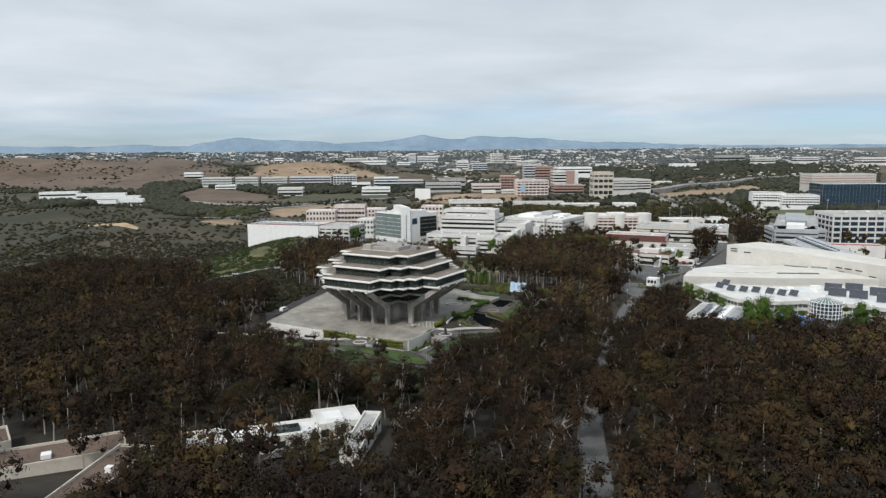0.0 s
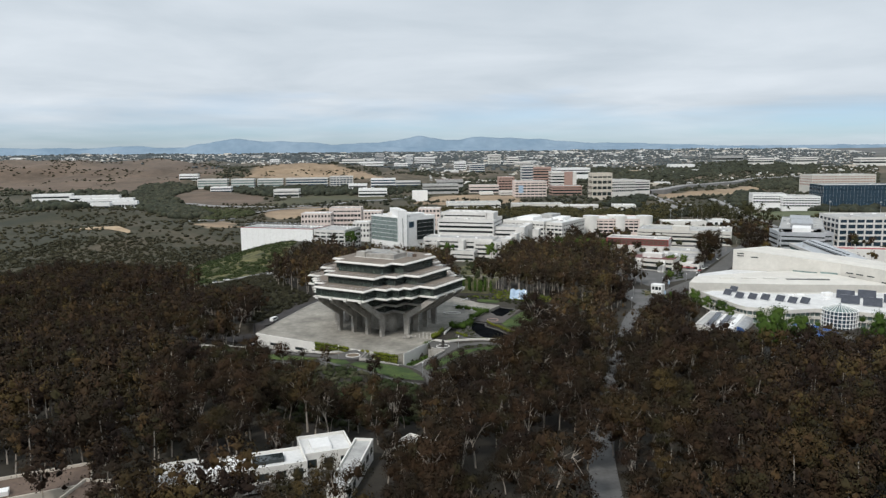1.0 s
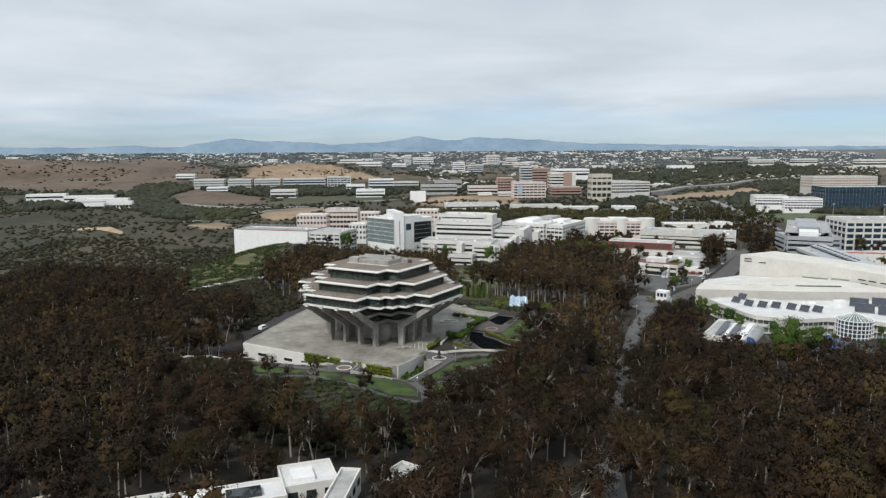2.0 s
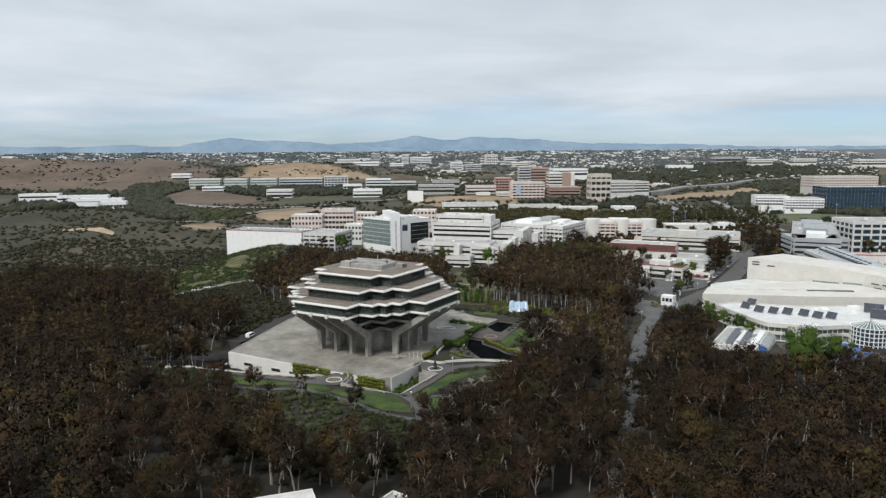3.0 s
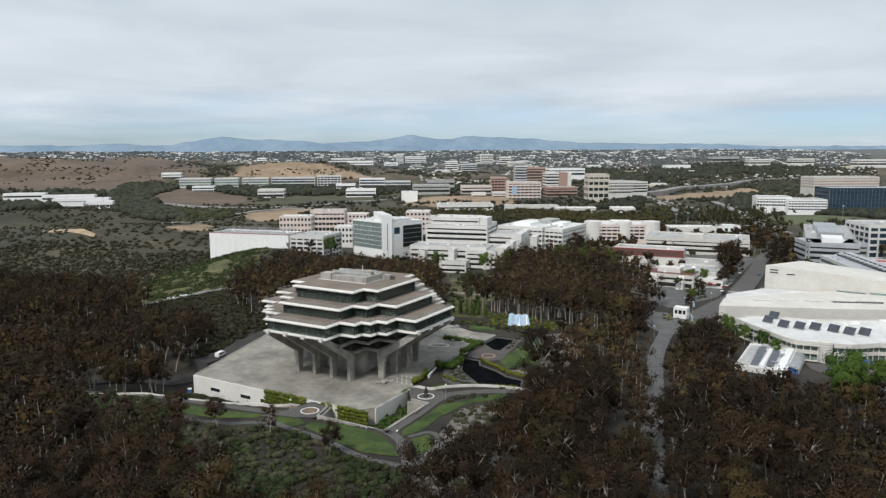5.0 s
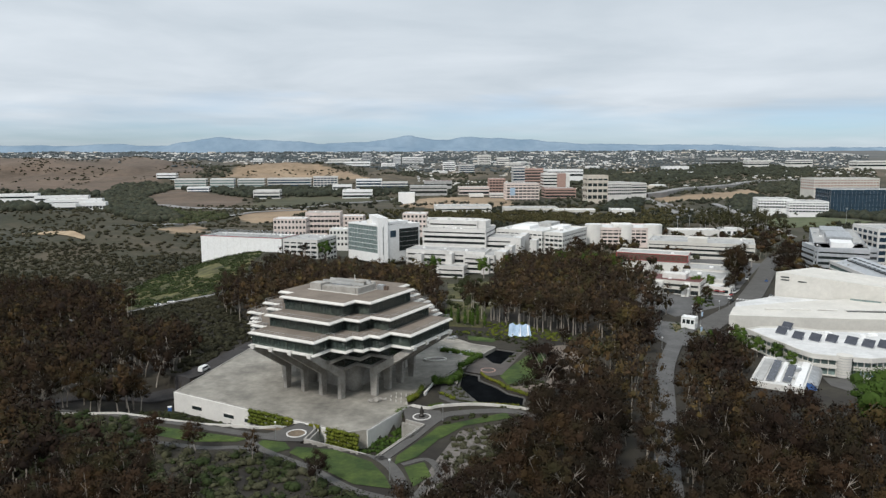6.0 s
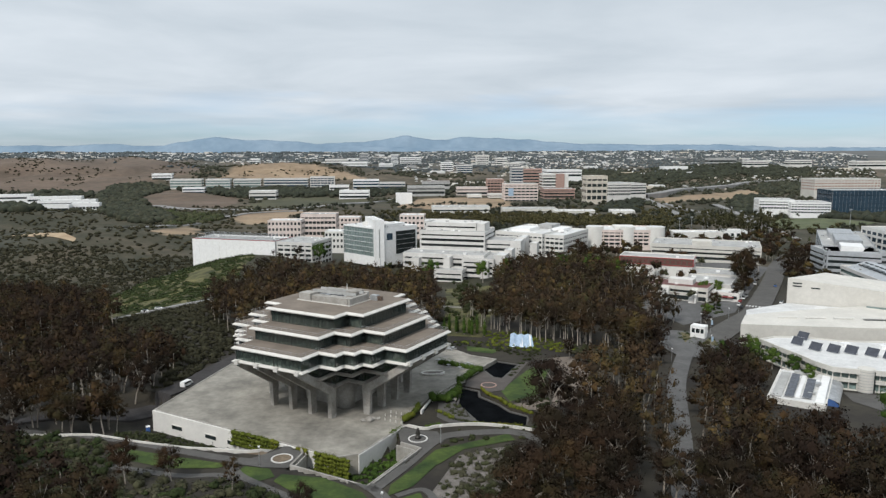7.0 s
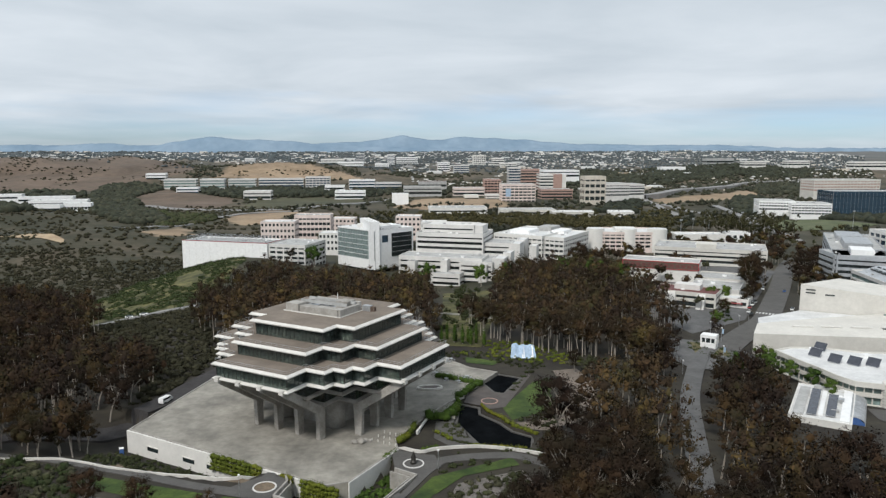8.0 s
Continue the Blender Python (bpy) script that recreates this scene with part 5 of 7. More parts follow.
part("cap", bm, M["greenglass"], rot, "conical glass roof").location = (0, 0, 11.5)
for x, y in ((186.8, 27), (193.9, 34.4), (189, 18.4), (194.2, 14.6), (200, 12.2), (205.8, 8.1), (209.6, 3.1), (215.2, 1.2)):
    solar_panel(x, y, 3.4, -62, 4.6, 3.6, 50)
for x, y in ((243.9, 11.0), (238, -1.5), (255, 9.5), (245, -8.6), (260.2, -3.3), (252, -20)):
    solar_panel(x, y, 3.4, -35, 8.5, 6.0, 36)
# lower roof among the trees
low = block("pavilion", "low white-roofed pavilion with long solar panels among gum trees", "pavilion", 146, -20, -38, 18, 36, 4.0, 1, "render", "darkglass", "solid", -4.6, "whiteroof", 0, parapet=0.3)
for u, v, w, d, h in ((1.0, 2, 3.2, 30, 0.5), (8.2, 4, 1.4, 28, 0.45), (14.6, 1, 2.6, 33, 0.7), (5.2, 31, 6, 3, 1.3), (12.5, 24, 1.8, 2, 1.0)):
    part("roof_strip", boxes((u, v, 4.0, u + w, v + d, 4.0 + h)), M["white" if w < 3 else "greyroof"], low, "raised roof strip")
for k in range(9):
    part("roof_seam", boxes((0.5, 1.5 + k * 3.9, 4.08, 17.5, 1.65 + k * 3.9, 4.2)), M["greywall"], low)
for u, v, l in ((6.4, 15, 24), (11.8, 14, 20)):
    a = radians(-38)
    solar_panel(146 + u * math.cos(a) - v * math.sin(a), -20 + u * math.sin(a) + v * math.cos(a), -0.4, -38, 2.8, l, 3)
canopy = thing("curved_canopy", 165, -24, -4.6, -38, "grey barrel-vaulted metal roof with a blue end wall", "canopy")
bm = bmesh.new()
arcs = []
for yy in (0, 6, 12, 18, 24):
    arcs.append([bm.verts.new((4.2 * math.cos(math.pi * k / 10), yy, 2.2 + 2.0 * math.sin(math.pi * k / 10))) for k in range(11)])
for a, b in zip(arcs, arcs[1:]):
    for k in range(10):
        bm.faces.new((a[k], a[k + 1], b[k + 1], b[k]))
bmesh.ops.recalc_face_normals(bm, faces=bm.faces)
vault = part("roof", bm, M["steel"], canopy, "curved grey metal sheet")
vault.modifiers.new("thickness", "SOLIDIFY").thickness = 0.15
part("wall", boxes((-4.1, 0.2, -2, -3.8, 23.8, 2.3), (3.8, 0.2, -2, 4.1, 23.8, 2.3)), M["render"], canopy)
bm = bmesh.new()
prism(bm, [([(-4.0, 0.1), (4.0, 0.1), (4.0, 0.4), (-4.0, 0.4)], -2), ([(-4.0, 0.1), (4.0, 0.1), (4.0, 0.4), (-4.0, 0.4)], 2.2), ([(-2.2, 0.1), (2.2, 0.1), (2.2, 0.4), (-2.2, 0.4)], 3.8)])
part("end_wall", bm, M["blue"], canopy, "blue end wall")


def awning(x, y, turn, w=5):
    a = thing("awning", x, y, land(x, y) + 0.0, turn, "blue canvas awning on posts", "awning", "blue awnings on the terrace")
    bm = bmesh.new()
    prism(bm, [([(-w / 2, -2), (w / 2, -2), (w / 2, 2), (-w / 2, 2)], 2.4), ([(-w / 2 * .2, -0.3), (w / 2 * .2, -0.3), (w / 2 * .2, 0.3), (-w / 2 * .2, 0.3)], 3.3)])
    part("canvas", bm, M["blue"], a)
    for sx, sy in ((-1, -1), (1, -1), (1, 1), (-1, 1)):
        part("post", boxes((sx * w * 0.42 - 0.05, sy * 1.7 - 0.05, -0.2, sx * w * 0.42 + 0.05, sy * 1.7 + 0.05, 2.5)), M["steel"], a)


sheet("cafe_terrace", [(182, -9), (199, -15), (212, -18), (216, -30), (208, -56), (188, -56), (178, -20)], M["path"], "paved cafe terrace beside the gallery wing", "terrace", 0.15)
for x, y in ((203, -18), (197, -19), (204, -25), (198, -28), (205, -33), (197, -37), (203, -42), (194, -45)):
    awning(x, y, -30, 3.6)

# ---- white roofed houses in the foreground grove ----
HOUSE = [
    (-44, -187, 14, 24, 9, 5.0, "white roofed block with skylights", "whiteroof", ((0.1, 0.2, 0.3, 0.5, 1.1, "white"), (0.5, 0.3, 0.3, 0.4, 0.9, "darkglass"))),
    (-22, -177, 14, 12, 11, 5.5, "white roofed block with a skylight", "whiteroof", ((0.2, 0.2, 0.4, 0.5, 1.0, "white"),)),
    (-11, -196, 78, 26, 4.5, 4.6, "narrow wing with a grey roof and white kerbs", "greyroof", ()),
    (-50, -196, 14, 8, 18, 4.2, "grey roofed corner block", "greyroof", ()),
    (-95, -196, 20, 30, 12, 5.0, "brown roofed block with a white parapet", "brownroof", ()),
    (-68, -226, 78, 40, 9, 5.0, "long brown roofed wing with a white parapet", "brownroof", ()),
    (-120, -190, 30, 26, 12, 5.0, "brown roofed block with a white parapet", "brownroof", ()),
    (-1, -168, -40, 9, 8, 4.0, "grey slate roofed garden room", "greyroof", ()),
]
for x, y, turn, w, d, h, label, roof, units in HOUSE:
    block("house", label + " among gum trees", "house", x, y, turn, w, d, h - 1.2, 1, "beige" if roof == "brownroof" else "render", "darkglass", "solid", land(x, y) + (-1.6 if roof == "brownroof" else -0.4), roof, 0 if roof == "brownroof" else max(2, int(w / 4)), parapet=0.7, units=units, base=6)
tagged(link("courtyard", drape([(-34, -190), (-12, -184), (-10, -176), (-30, -180)], 0.6, 3.0), M["path"], None, "paved courtyard between the white roofed blocks", "structure"), category="courtyard")

# ---- distance: named blocks ----
def distant(name, label, x, y, z, turn, w, d, h, floors, wall_key, glass_key, style, bays, roof):
    return block(name, label + " in the distance", name.replace("_", " "), x, y, turn, w, d, h, floors, wall_key, glass_key, style, z, roof, bays, 0.38 if "glass" in label else 0.5, base=22)


distant("hospital", "red and white hospital block", 339, 1640, -43.5, -4, 44, 40, 44.7, 6, "brick", "darkglass", "grid", 5, "whiteroof")
distant("hospital", "pale pink hospital block with a window grid", 336, 1390, -41.0, -4, 78, 50, 41.5, 6, "pink", "darkglass", "grid", 8, "greyroof")
distant("hospital", "grey glass hospital tower end", 430, 1760, -42.7, -4, 33, 40, 71.4, 9, "greywall", "blueglass", "glass", 6, "whiteroof")
distant("hospital", "tall brick hospital tower with a white top", 461, 1760, -42.9, -4, 56, 40, 66.8, 8, "brick", "darkglass", "bands", 0, "whiteroof")
distant("hospital", "white banded hospital wing", 504, 1700, -39.5, -5, 41, 60, 51.1, 6, "render", "darkglass", "bands", 0, "whiteroof")
distant("hospital", "brick hospital end block", 541, 1695, -39.5, -5, 24, 60, 51.1, 6, "brick", "darkglass", "solid", 0, "whiteroof")
distant("hospital", "white hospital end wall", 562, 1696, -39.7, -5, 15, 60, 49.6, 6, "render", "darkglass", "solid", 0, "whiteroof")
distant("clinic", "low red brick clinic with a grey roof", 452, 1480, -39.2, -4, 77, 50, 22.1, 3, "brick", "darkglass", "bands", 0, "greyroof")
distant("clinic", "low pinkish clinic wing", 255, 1620, -38.6, -3, 81, 40, 19.1, 2, "pink", "darkglass", "bands", 0, "greyroof")
distant("clinic", "low white clinic pavilion", 269, 1520, -44.7, -3, 35, 30, 12.6, 1, "render", "darkglass", "bands", 0, "whiteroof")
distant("clinic", "low pale clinic pavilion", 319, 1500, -43.6, -3, 35, 30, 13.8, 2, "greywall", "darkglass", "bands", 0, "whiteroof")
distant("office_tower", "beige office tower with deep square windows", 496, 1280, -30.4, -2, 47, 36, 52.6, 4, "beige", "darkglass", "grid", 4, "beige")
distant("parking_garage", "white parking garage with a window grid", 570, 1360, -26.5, 4, 60, 60, 28.4, 4, "greywall", "darkglass", "grid", 12, "greyroof")
distant("parking_garage", "white parking garage with open decks", 647, 1420, -28.5, 10, 46, 60, 25.6, 4, "greywall", "darkglass", "bands", 0, "greyroof")
distant("warehouse", "long low white store", 136, 1060, -41.9, -3, 106, 50, 17.5, 2, "render", "darkglass", "bands", 0, "greyroof")
distant("warehouse", "long low beige store with a pale roof", 265, 1050, -44.5, -6, 101, 44, 16.5, 2, "cream", "darkglass", "grid", 14, "greyroof")
distant("warehouse", "long low cream store", 349, 1000, -43.5, -6, 76, 36, 15.0, 2, "cream", "darkglass", "grid", 12, "whiteroof")
distant("warehouse", "low shed with a pale blue roof", 438, 960, -41.5, -14, 42, 40, 15.6, 1, "render", "darkglass", "bands", 0, "whiteroof")
distant("warehouse", "plain white store", 83, 1370, -38.5, -4, 37, 30, 20.2, 2, "white", "darkglass", "solid", 0, "whiteroof")
distant("warehouse", "low white-fronted store", -49, 1560, -40.7, -2, 75, 40, 18.1, 2, "white", "darkglass", "bands", 0, "whiteroof")
distant("warehouse", "low grey store", -269, 1560, -40.2, -2, 65, 40, 19.2, 2, "greywall", "darkglass", "bands", 0, "whiteroof")
distant("warehouse", "low store with a brown roof", 175, 1750, -24.6, -2, 77, 40, 15.6, 1, "greyroof", "darkglass", "bands", 0, "maroon")
distant("warehouse", "grey arched shed", 124, 1600, -34.8, -2, 97, 40, 20.2, 2, "greyroof", "darkglass", "bands", 0, "greyroof")
distant("office_block", "white and dark glass office", -18, 1850, -33.7, -2, 75, 40, 25.9, 3, "white", "blueglass", "bands", 0, "whiteroof")
distant("office_block", "dark glass office", 58, 1830, -33.1, -2, 74, 40, 17.7, 2, "greywall", "blueglass", "glass", 8, "greyroof")
distant("office_block", "low white canopy building", -82, 1750, -29.1, -2, 53, 30, 10.8, 1, "white", "darkglass", "bands", 0, "whiteroof")
distant("office_block", "long green glass office", -543, 1900, -29.8, 2, 88, 40, 24.1, 3, "greywall", "greenglass", "bands", 0, "whiteroof")
distant("office_block", "green glass office with a pale roof", -441, 1890, -29.9, 2, 68, 40, 24.2, 3, "greywall", "greenglass", "glass", 9, "whiteroof")
distant("office_block", "green glass office wing", -366, 1910, -29.9, 2, 77, 40, 22.9, 3, "greywall", "greenglass", "bands", 0, "whiteroof")
distant("office_block", "long dark glass office", -282, 1930, -31.5, 0, 129, 40, 24.8, 3, "greywall", "blueglass", "bands", 0, "greyroof")
distant("office_block", "dark glass office with white bays", -146, 1925, -30.4, 0, 72, 40, 28.3, 4, "greywall", "blueglass", "grid", 7, "greyroof")
distant("office_block", "white edged glass office on a rise", -456, 1680, -34.1, 2, 55, 30, 15.9, 2, "white", "blueglass", "bands", 0, "whiteroof")
distant("office_block", "low white office", -648, 2100, -15.6, 4, 59, 40, 19.3, 2, "white", "darkglass", "bands", 0, "whiteroof")
distant("hangar", "long low roof with white edges", -821, 1450, -29.0, 8, 87, 26, 9.9, 1, "white", "darkglass", "bands", 0, "whiteroof")
distant("hangar", "long low roof with white edges", -707, 1380, -29.7, 8, 107, 26, 9.6, 1, "white", "darkglass", "bands", 0, "whiteroof")
distant("hangar", "long low roof with white edges", -656, 1310, -33.0, 8, 110, 26, 10.3, 1, "white", "darkglass", "bands", 0, "whiteroof")
distant("hangar", "long low roof with white edges", -621, 1240, -39.7, 6, 51, 22, 13.2, 1, "white", "darkglass", "bands", 0, "greyroof")
distant("hangar", "low roofs with white edges", -574, 1270, -39.5, 6, 51, 22, 13.5, 1, "white", "darkglass", "grid", 8, "whiteroof")
distant("apartment_house", "pale pink apartment house", -100, 590, -18.4, -6, 38, 26, 19.8, 3, "pink", "darkglass", "solid", 9, "whiteroof")
distant("apartment_house", "pink apartment house with dark balconies", -67, 640, -21.9, -6, 43, 26, 25.8, 4, "pink", "darkglass", "grid", 9, "greyroof")
distant("apartment_house", "pale pink apartment house", -26, 700, -24.1, -8, 30, 26, 17.5, 3, "pink", "darkglass", "solid", 6, "whiteroof")
distant("apartment_house", "white apartment house", 54, 640, -23.7, -10, 30, 26, 24.9, 4, "pink", "darkglass", "solid", 6, "whiteroof")
distant("apartment_house", "white apartment house", 81, 600, -22.4, -8, 30, 26, 19.9, 3, "render", "darkglass", "solid", 6, "whiteroof")
distant("apartment_house", "white apartment house", -32, 520, -22.9, -8, 20, 22, 18.9, 3, "render", "darkglass", "solid", 5, "whiteroof")
distant("hotel", "white hotel tower", 513, 2900, -10.2, 0, 53, 40, 61.6, 8, "render", "darkglass", "grid", 6, "whiteroof")
distant("hotel", "white stepped hotel", 591, 2850, -9.0, 0, 47, 40, 48.7, 5, "render", "darkglass", "bands", 0, "whiteroof")
distant("hotel", "low white hotel wing", 614, 2800, -7.6, 0, 69, 40, 26.4, 3, "render", "darkglass", "bands", 0, "whiteroof")
distant("office_block", "pale office block", 316, 2550, -3.5, 0, 47, 30, 30.5, 4, "white", "darkglass", "bands", 0, "whiteroof")
distant("office_block", "dark glass office block", 367, 2450, -13.2, 0, 57, 40, 31.7, 4, "greywall", "blueglass", "glass", 8, "greyroof")
distant("office_tower", "blue glass office tower", -1, 3000, 6.2, 0, 39, 40, 52.4, 8, "greywall", "blueglass", "glass", 6, "greyroof")
distant("office_tower", "pale office tower", 138, 2950, 7.0, 0, 31, 40, 46.9, 8, "white", "blueglass", "glass", 5, "whiteroof")
distant("office_block", "pale office slab", 178, 2960, 9.1, 0, 93, 40, 32.3, 4, "white", "darkglass", "bands", 0, "whiteroof")
distant("office_block", "long white office", 79, 2800, -1.0, 0, 58, 40, 18.8, 2, "white", "darkglass", "bands", 0, "whiteroof")
distant("office_block", "long white office", -74, 2750, 0.9, 0, 105, 40, 25.3, 2, "white", "darkglass", "bands", 0, "whiteroof")
distant("office_block", "long white office", -150, 2900, 11.4, 0, 99, 40, 24.1, 2, "render", "darkglass", "bands", 0, "whiteroof")
distant("office_block", "white office on the mesa", -436, 2700, 14.7, 0, 36, 40, 26.7, 3, "white", "darkglass", "bands", 0, "whiteroof")
distant("office_block", "long white roof behind the hospital", 593, 2000, -8.7, 0, 117, 60, 21.4, 2, "white", "darkglass", "bands", 0, "whiteroof")
distant("office_block", "yellowish low office", 953, 2300, -30.8, 0, 57, 40, 22.6, 2, "tan", "darkglass", "bands", 0, "beige")
distant("warehouse", "long white warehouse", 1200, 2500, -9.6, 0, 102, 40, 17.8, 1, "white", "darkglass", "solid", 0, "whiteroof")
distant("warehouse", "long dark roofed warehouse", 1589, 2900, 14.3, 0, 133, 40, 20.5, 1, "greyroof", "darkglass", "bands", 0, "blueglass")
distant("warehouse", "long white warehouse", 2025, 2500, 3.3, 0, 191, 50, 23.0, 2, "render", "darkglass", "bands", 0, "whiteroof")
distant("warehouse", "white warehouse", 1606, 2600, 8.9, 0, 93, 40, 18.7, 2, "render", "darkglass", "bands", 0, "whiteroof")
distant("warehouse", "white warehouse", 1797, 2600, 10.7, 0, 98, 40, 18.8, 2, "render", "darkglass", "bands", 0, "whiteroof")
distant("parking_garage", "white parking garage on a slope", 723, 980, -26.6, -20, 60, 50, 16.3, 3, "white", "darkglass", "grid", 12, "greyroof")
distant("parking_garage", "tall white parking garage with a window grid", 763, 945, -31.9, -16, 66, 50, 18.9, 4, "white", "darkglass", "grid", 12, "greyroof")
distant("parking_garage", "cream parking garage with open decks", 1110, 1400, -21.1, -3, 168, 60, 27.4, 4, "cream", "brick", "grid", 20, "greyroof")
distant("office_block", "large blue glass office", 879, 1000, -36.1, -8, 200, 60, 39.7, 5, "blueglass", "blueglass", "glass", 30, "greyroof")
distant("laboratory", "white hall with dark roof windows", 398, 490, -21.0, -12, 25, 22, 14.6, 2, "white", "darkglass", "solid", 4, "whiteroof")
distant("laboratory", "low grey hall with a blue roof edge", 333, 470, -14.9, -10, 50, 22, 10.5, 1, "render", "darkglass", "bands", 0, "whiteroof")
# hospital banner
part("banner", boxes((9, -0.6, 14, 21, -0.2, 32)), M["paleblue"], bpy.data.objects["hospital.001"], "pale blue banner")

# ---- far roads and the viaduct ----
def high(level):
    return lambda x, y: level


for pts, w, label in (
        ([(-454, 1401), (-384, 1323), (-320, 1292), (-234, 1252), (-164, 1222), (-79, 1288), (16, 1426), (101, 1571)], 20, "pale concrete freeway across the valley"),
        ([(-320, 790), (-302, 829), (-274, 886), (-252, 974), (-223, 1062), (-185, 1139), (-100, 1190)], 13, "pale concrete road along the slope"),
        ([(520, 640), (600, 760), (640, 900), (660, 1100), (680, 1300)], 16, "pale road beside the playing field"),
        ([(590, 1010), (601, 1055), (644, 1232), (693, 1429), (747, 1619)], 18, "curving freeway ramp")):
    tagged(link("road", ribbon(pts, w, 1.4, thick=3), M["freeway"], None, label, "structure"), category="road")
vi = thing("viaduct", 0, 0, 0, 0, "long concrete freeway viaduct", "viaduct", kind="structure")
VP = [(690, 1440), (771, 1527), (868, 1626), (997, 1720), (1103, 1791), (1200, 1902), (1329, 1992), (1483, 2036), (1722, 2122), (1888, 2156), (2400, 2260)]
part("deck", ribbon(VP, 24, 9, thick=11.4, height=lambda x, y: land(x, y) * 0.4 - 22), M["freeway"], vi)
for p in curve_through(VP, 4)[1:-1:1]:
    part("pier", boxes((p.x - 1.5, p.y - 1.5, land(p.x, p.y) - 3, p.x + 1.5, p.y + 1.5, land(p.x, p.y) + 7)), M["concrete"], vi)
br2 = thing("road_bridge", 0, 0, 0, 0, "concrete road bridge curving beside the playing field", "bridge", kind="structure")
BP = [(640, 980), (604, 860), (566, 740), (538, 650), (512, 570), (490, 500)]
part("deck", ribbon(BP, 11, 0, thick=1.8, height=high(-17.0)), M["freeway"], br2)
for p in curve_through(BP, 3)[1:-1:2]:
    part("pier", boxes((p.x - 1.2, p.y - 1.2, land(p.x, p.y) - 3, p.x + 1.2, p.y + 1.2, -18)), M["concrete"], br2)
sheet("playing_field", [(655, 885), (760, 860), (790, 760), (660, 670), (592, 651), (570, 691)], M["turf"], "flat green sports field with light masts", "playing field", 0.9, 12)
sheet("cut_slope", [(-470, 790), (-440, 800), (-395, 740), (-335, 655), (-326, 628), (-381, 684), (-438, 740)], M["tan"], "bare tan sandstone scarp in the scrub", "slope", 0.9, 8)


def light_mast(x, y, h):
    z = land(x, y)
    m = thing("light_mast", x, y, z, 0, "tall steel floodlight mast beside the playing field", "light mast", "floodlight masts")
    part("pole", tube(bmesh.new(), [(0, 0, -1), (0, 0, h)], [0.35, 0.2]), M["steel"], m)
    part("lamp_head", boxes((-1.6, -0.3, h - 0.8, 1.6, 0.3, h + 1.0)), M["steel"], m)


for x, y, h in ((500, 640, 26), (470, 560, 24), (440, 610, 24), (640, 620, 28), (720, 600, 28), (590, 830, 26), (770, 690, 26), (380, 560, 22), (402, 575, 22), (424, 590, 22)):
    light_mast(x, y, h)

# ---- trees ----
BALL = bmesh.new()
bmesh.ops.create_icosphere(BALL, subdivisions=1, radius=1.0)
BALL_V = np.array([v.co[:] for v in BALL.verts])
BALL_F = np.array([[v.index for v in f.verts] for f in BALL.faces])
BALL.free()
OCTA_V = np.array([(1, 0, 0), (-1, 0, 0), (0, 1, 0), (0, -1, 0), (0, 0, 1), (0, 0, -1)], dtype=float)
OCTA_F = np.array([(0, 2, 4), (2, 1, 4), (1, 3, 4), (3, 0, 4), (2, 0, 5), (1, 2, 5), (3, 1, 5), (0, 3, 5)])


def leaf_cloud(rng, centres, radii, per_area, size, flat=0.75, droop=0.0, core=0.72, hub=None):
    """Leaf sprays on the shells of several lobes round a dense inner mass: vertices, triangles and soft normals."""
    V, F, N = [], [], []
    n0 = 0
    for c, r in zip(centres, radii):
        n = max(6, int(per_area * r * r))
        d = rng.normal(size=(n, 3))
        d /= np.linalg.norm(d, axis=1)[:, None]
        d[:, 2] = np.where(d[:, 2] < -0.25, -d[:, 2], d[:, 2])
        axes = rng.uniform(0.78, 1.25, 3) * (1, 1, flat)
        rad = r * (0.55 + 0.75 * rng.random(n) ** 1.3) * (1 + 0.20 * np.sin(6 * d[:, 0] + 3 * d[:, 1] + c[0]) + 0.14 * np.sin(9 * d[:, 2] + 7 * d[:, 1] + c[1]))
        p = np.asarray(c) + d * rad[:, None] * axes
        a = rng.normal(size=(n, 3)); a /= np.linalg.norm(a, axis=1)[:, None]
        nn = d + (0.36 + droop) * rng.normal(size=(n, 3)) + (0, 0, 0.2)
        nn /= np.linalg.norm(nn, axis=1)[:, None]
        u = np.cross(nn, a); u /= np.linalg.norm(u, axis=1)[:, None]
        w = np.cross(nn, u)
        s = size * (0.6 + 0.8 * rng.random(n))[:, None]
        q = np.stack([p - u * s + w * s * 0.7, p - u * s * 0.8 - w * s * 0.8, p + u * s * 1.2 - s * (0, 0, 4 * droop)], 1)
        V.append(q.reshape(-1, 3))
        soft = d / axes + 0.30 * rng.normal(size=(n, 3))
        if hub is not None:
            out = p - np.asarray(hub)
            soft = 0.55 * soft + 1.1 * out / np.linalg.norm(out, axis=1)[:, None]
        N.append(np.repeat(soft / np.linalg.norm(soft, axis=1)[:, None], 3, axis=0))
        k = n0 + 3 * np.arange(n)
        F.append(np.stack([k, k + 1, k + 2], 1))
        n0 += 3 * n
        if core:
            base_v, base_f = (OCTA_V, OCTA_F) if core < 0.5 else (BALL_V, BALL_F)
            wob = 1 + (0.16 if hub is None else 0.32) * rng.normal(size=(len(base_v), 1))
            V.append(np.asarray(c) + base_v * wob * r * core * axes)
            if hub is None:
                N.append(base_v)
            else:
                out = np.asarray(c) + base_v * r - np.asarray(hub)
                N.append(0.5 * base_v + out / np.linalg.norm(out, axis=1)[:, None])
            F.append(base_f + n0)
            n0 += len(base_v)
    return np.concatenate(V), np.concatenate(F), np.concatenate(N)


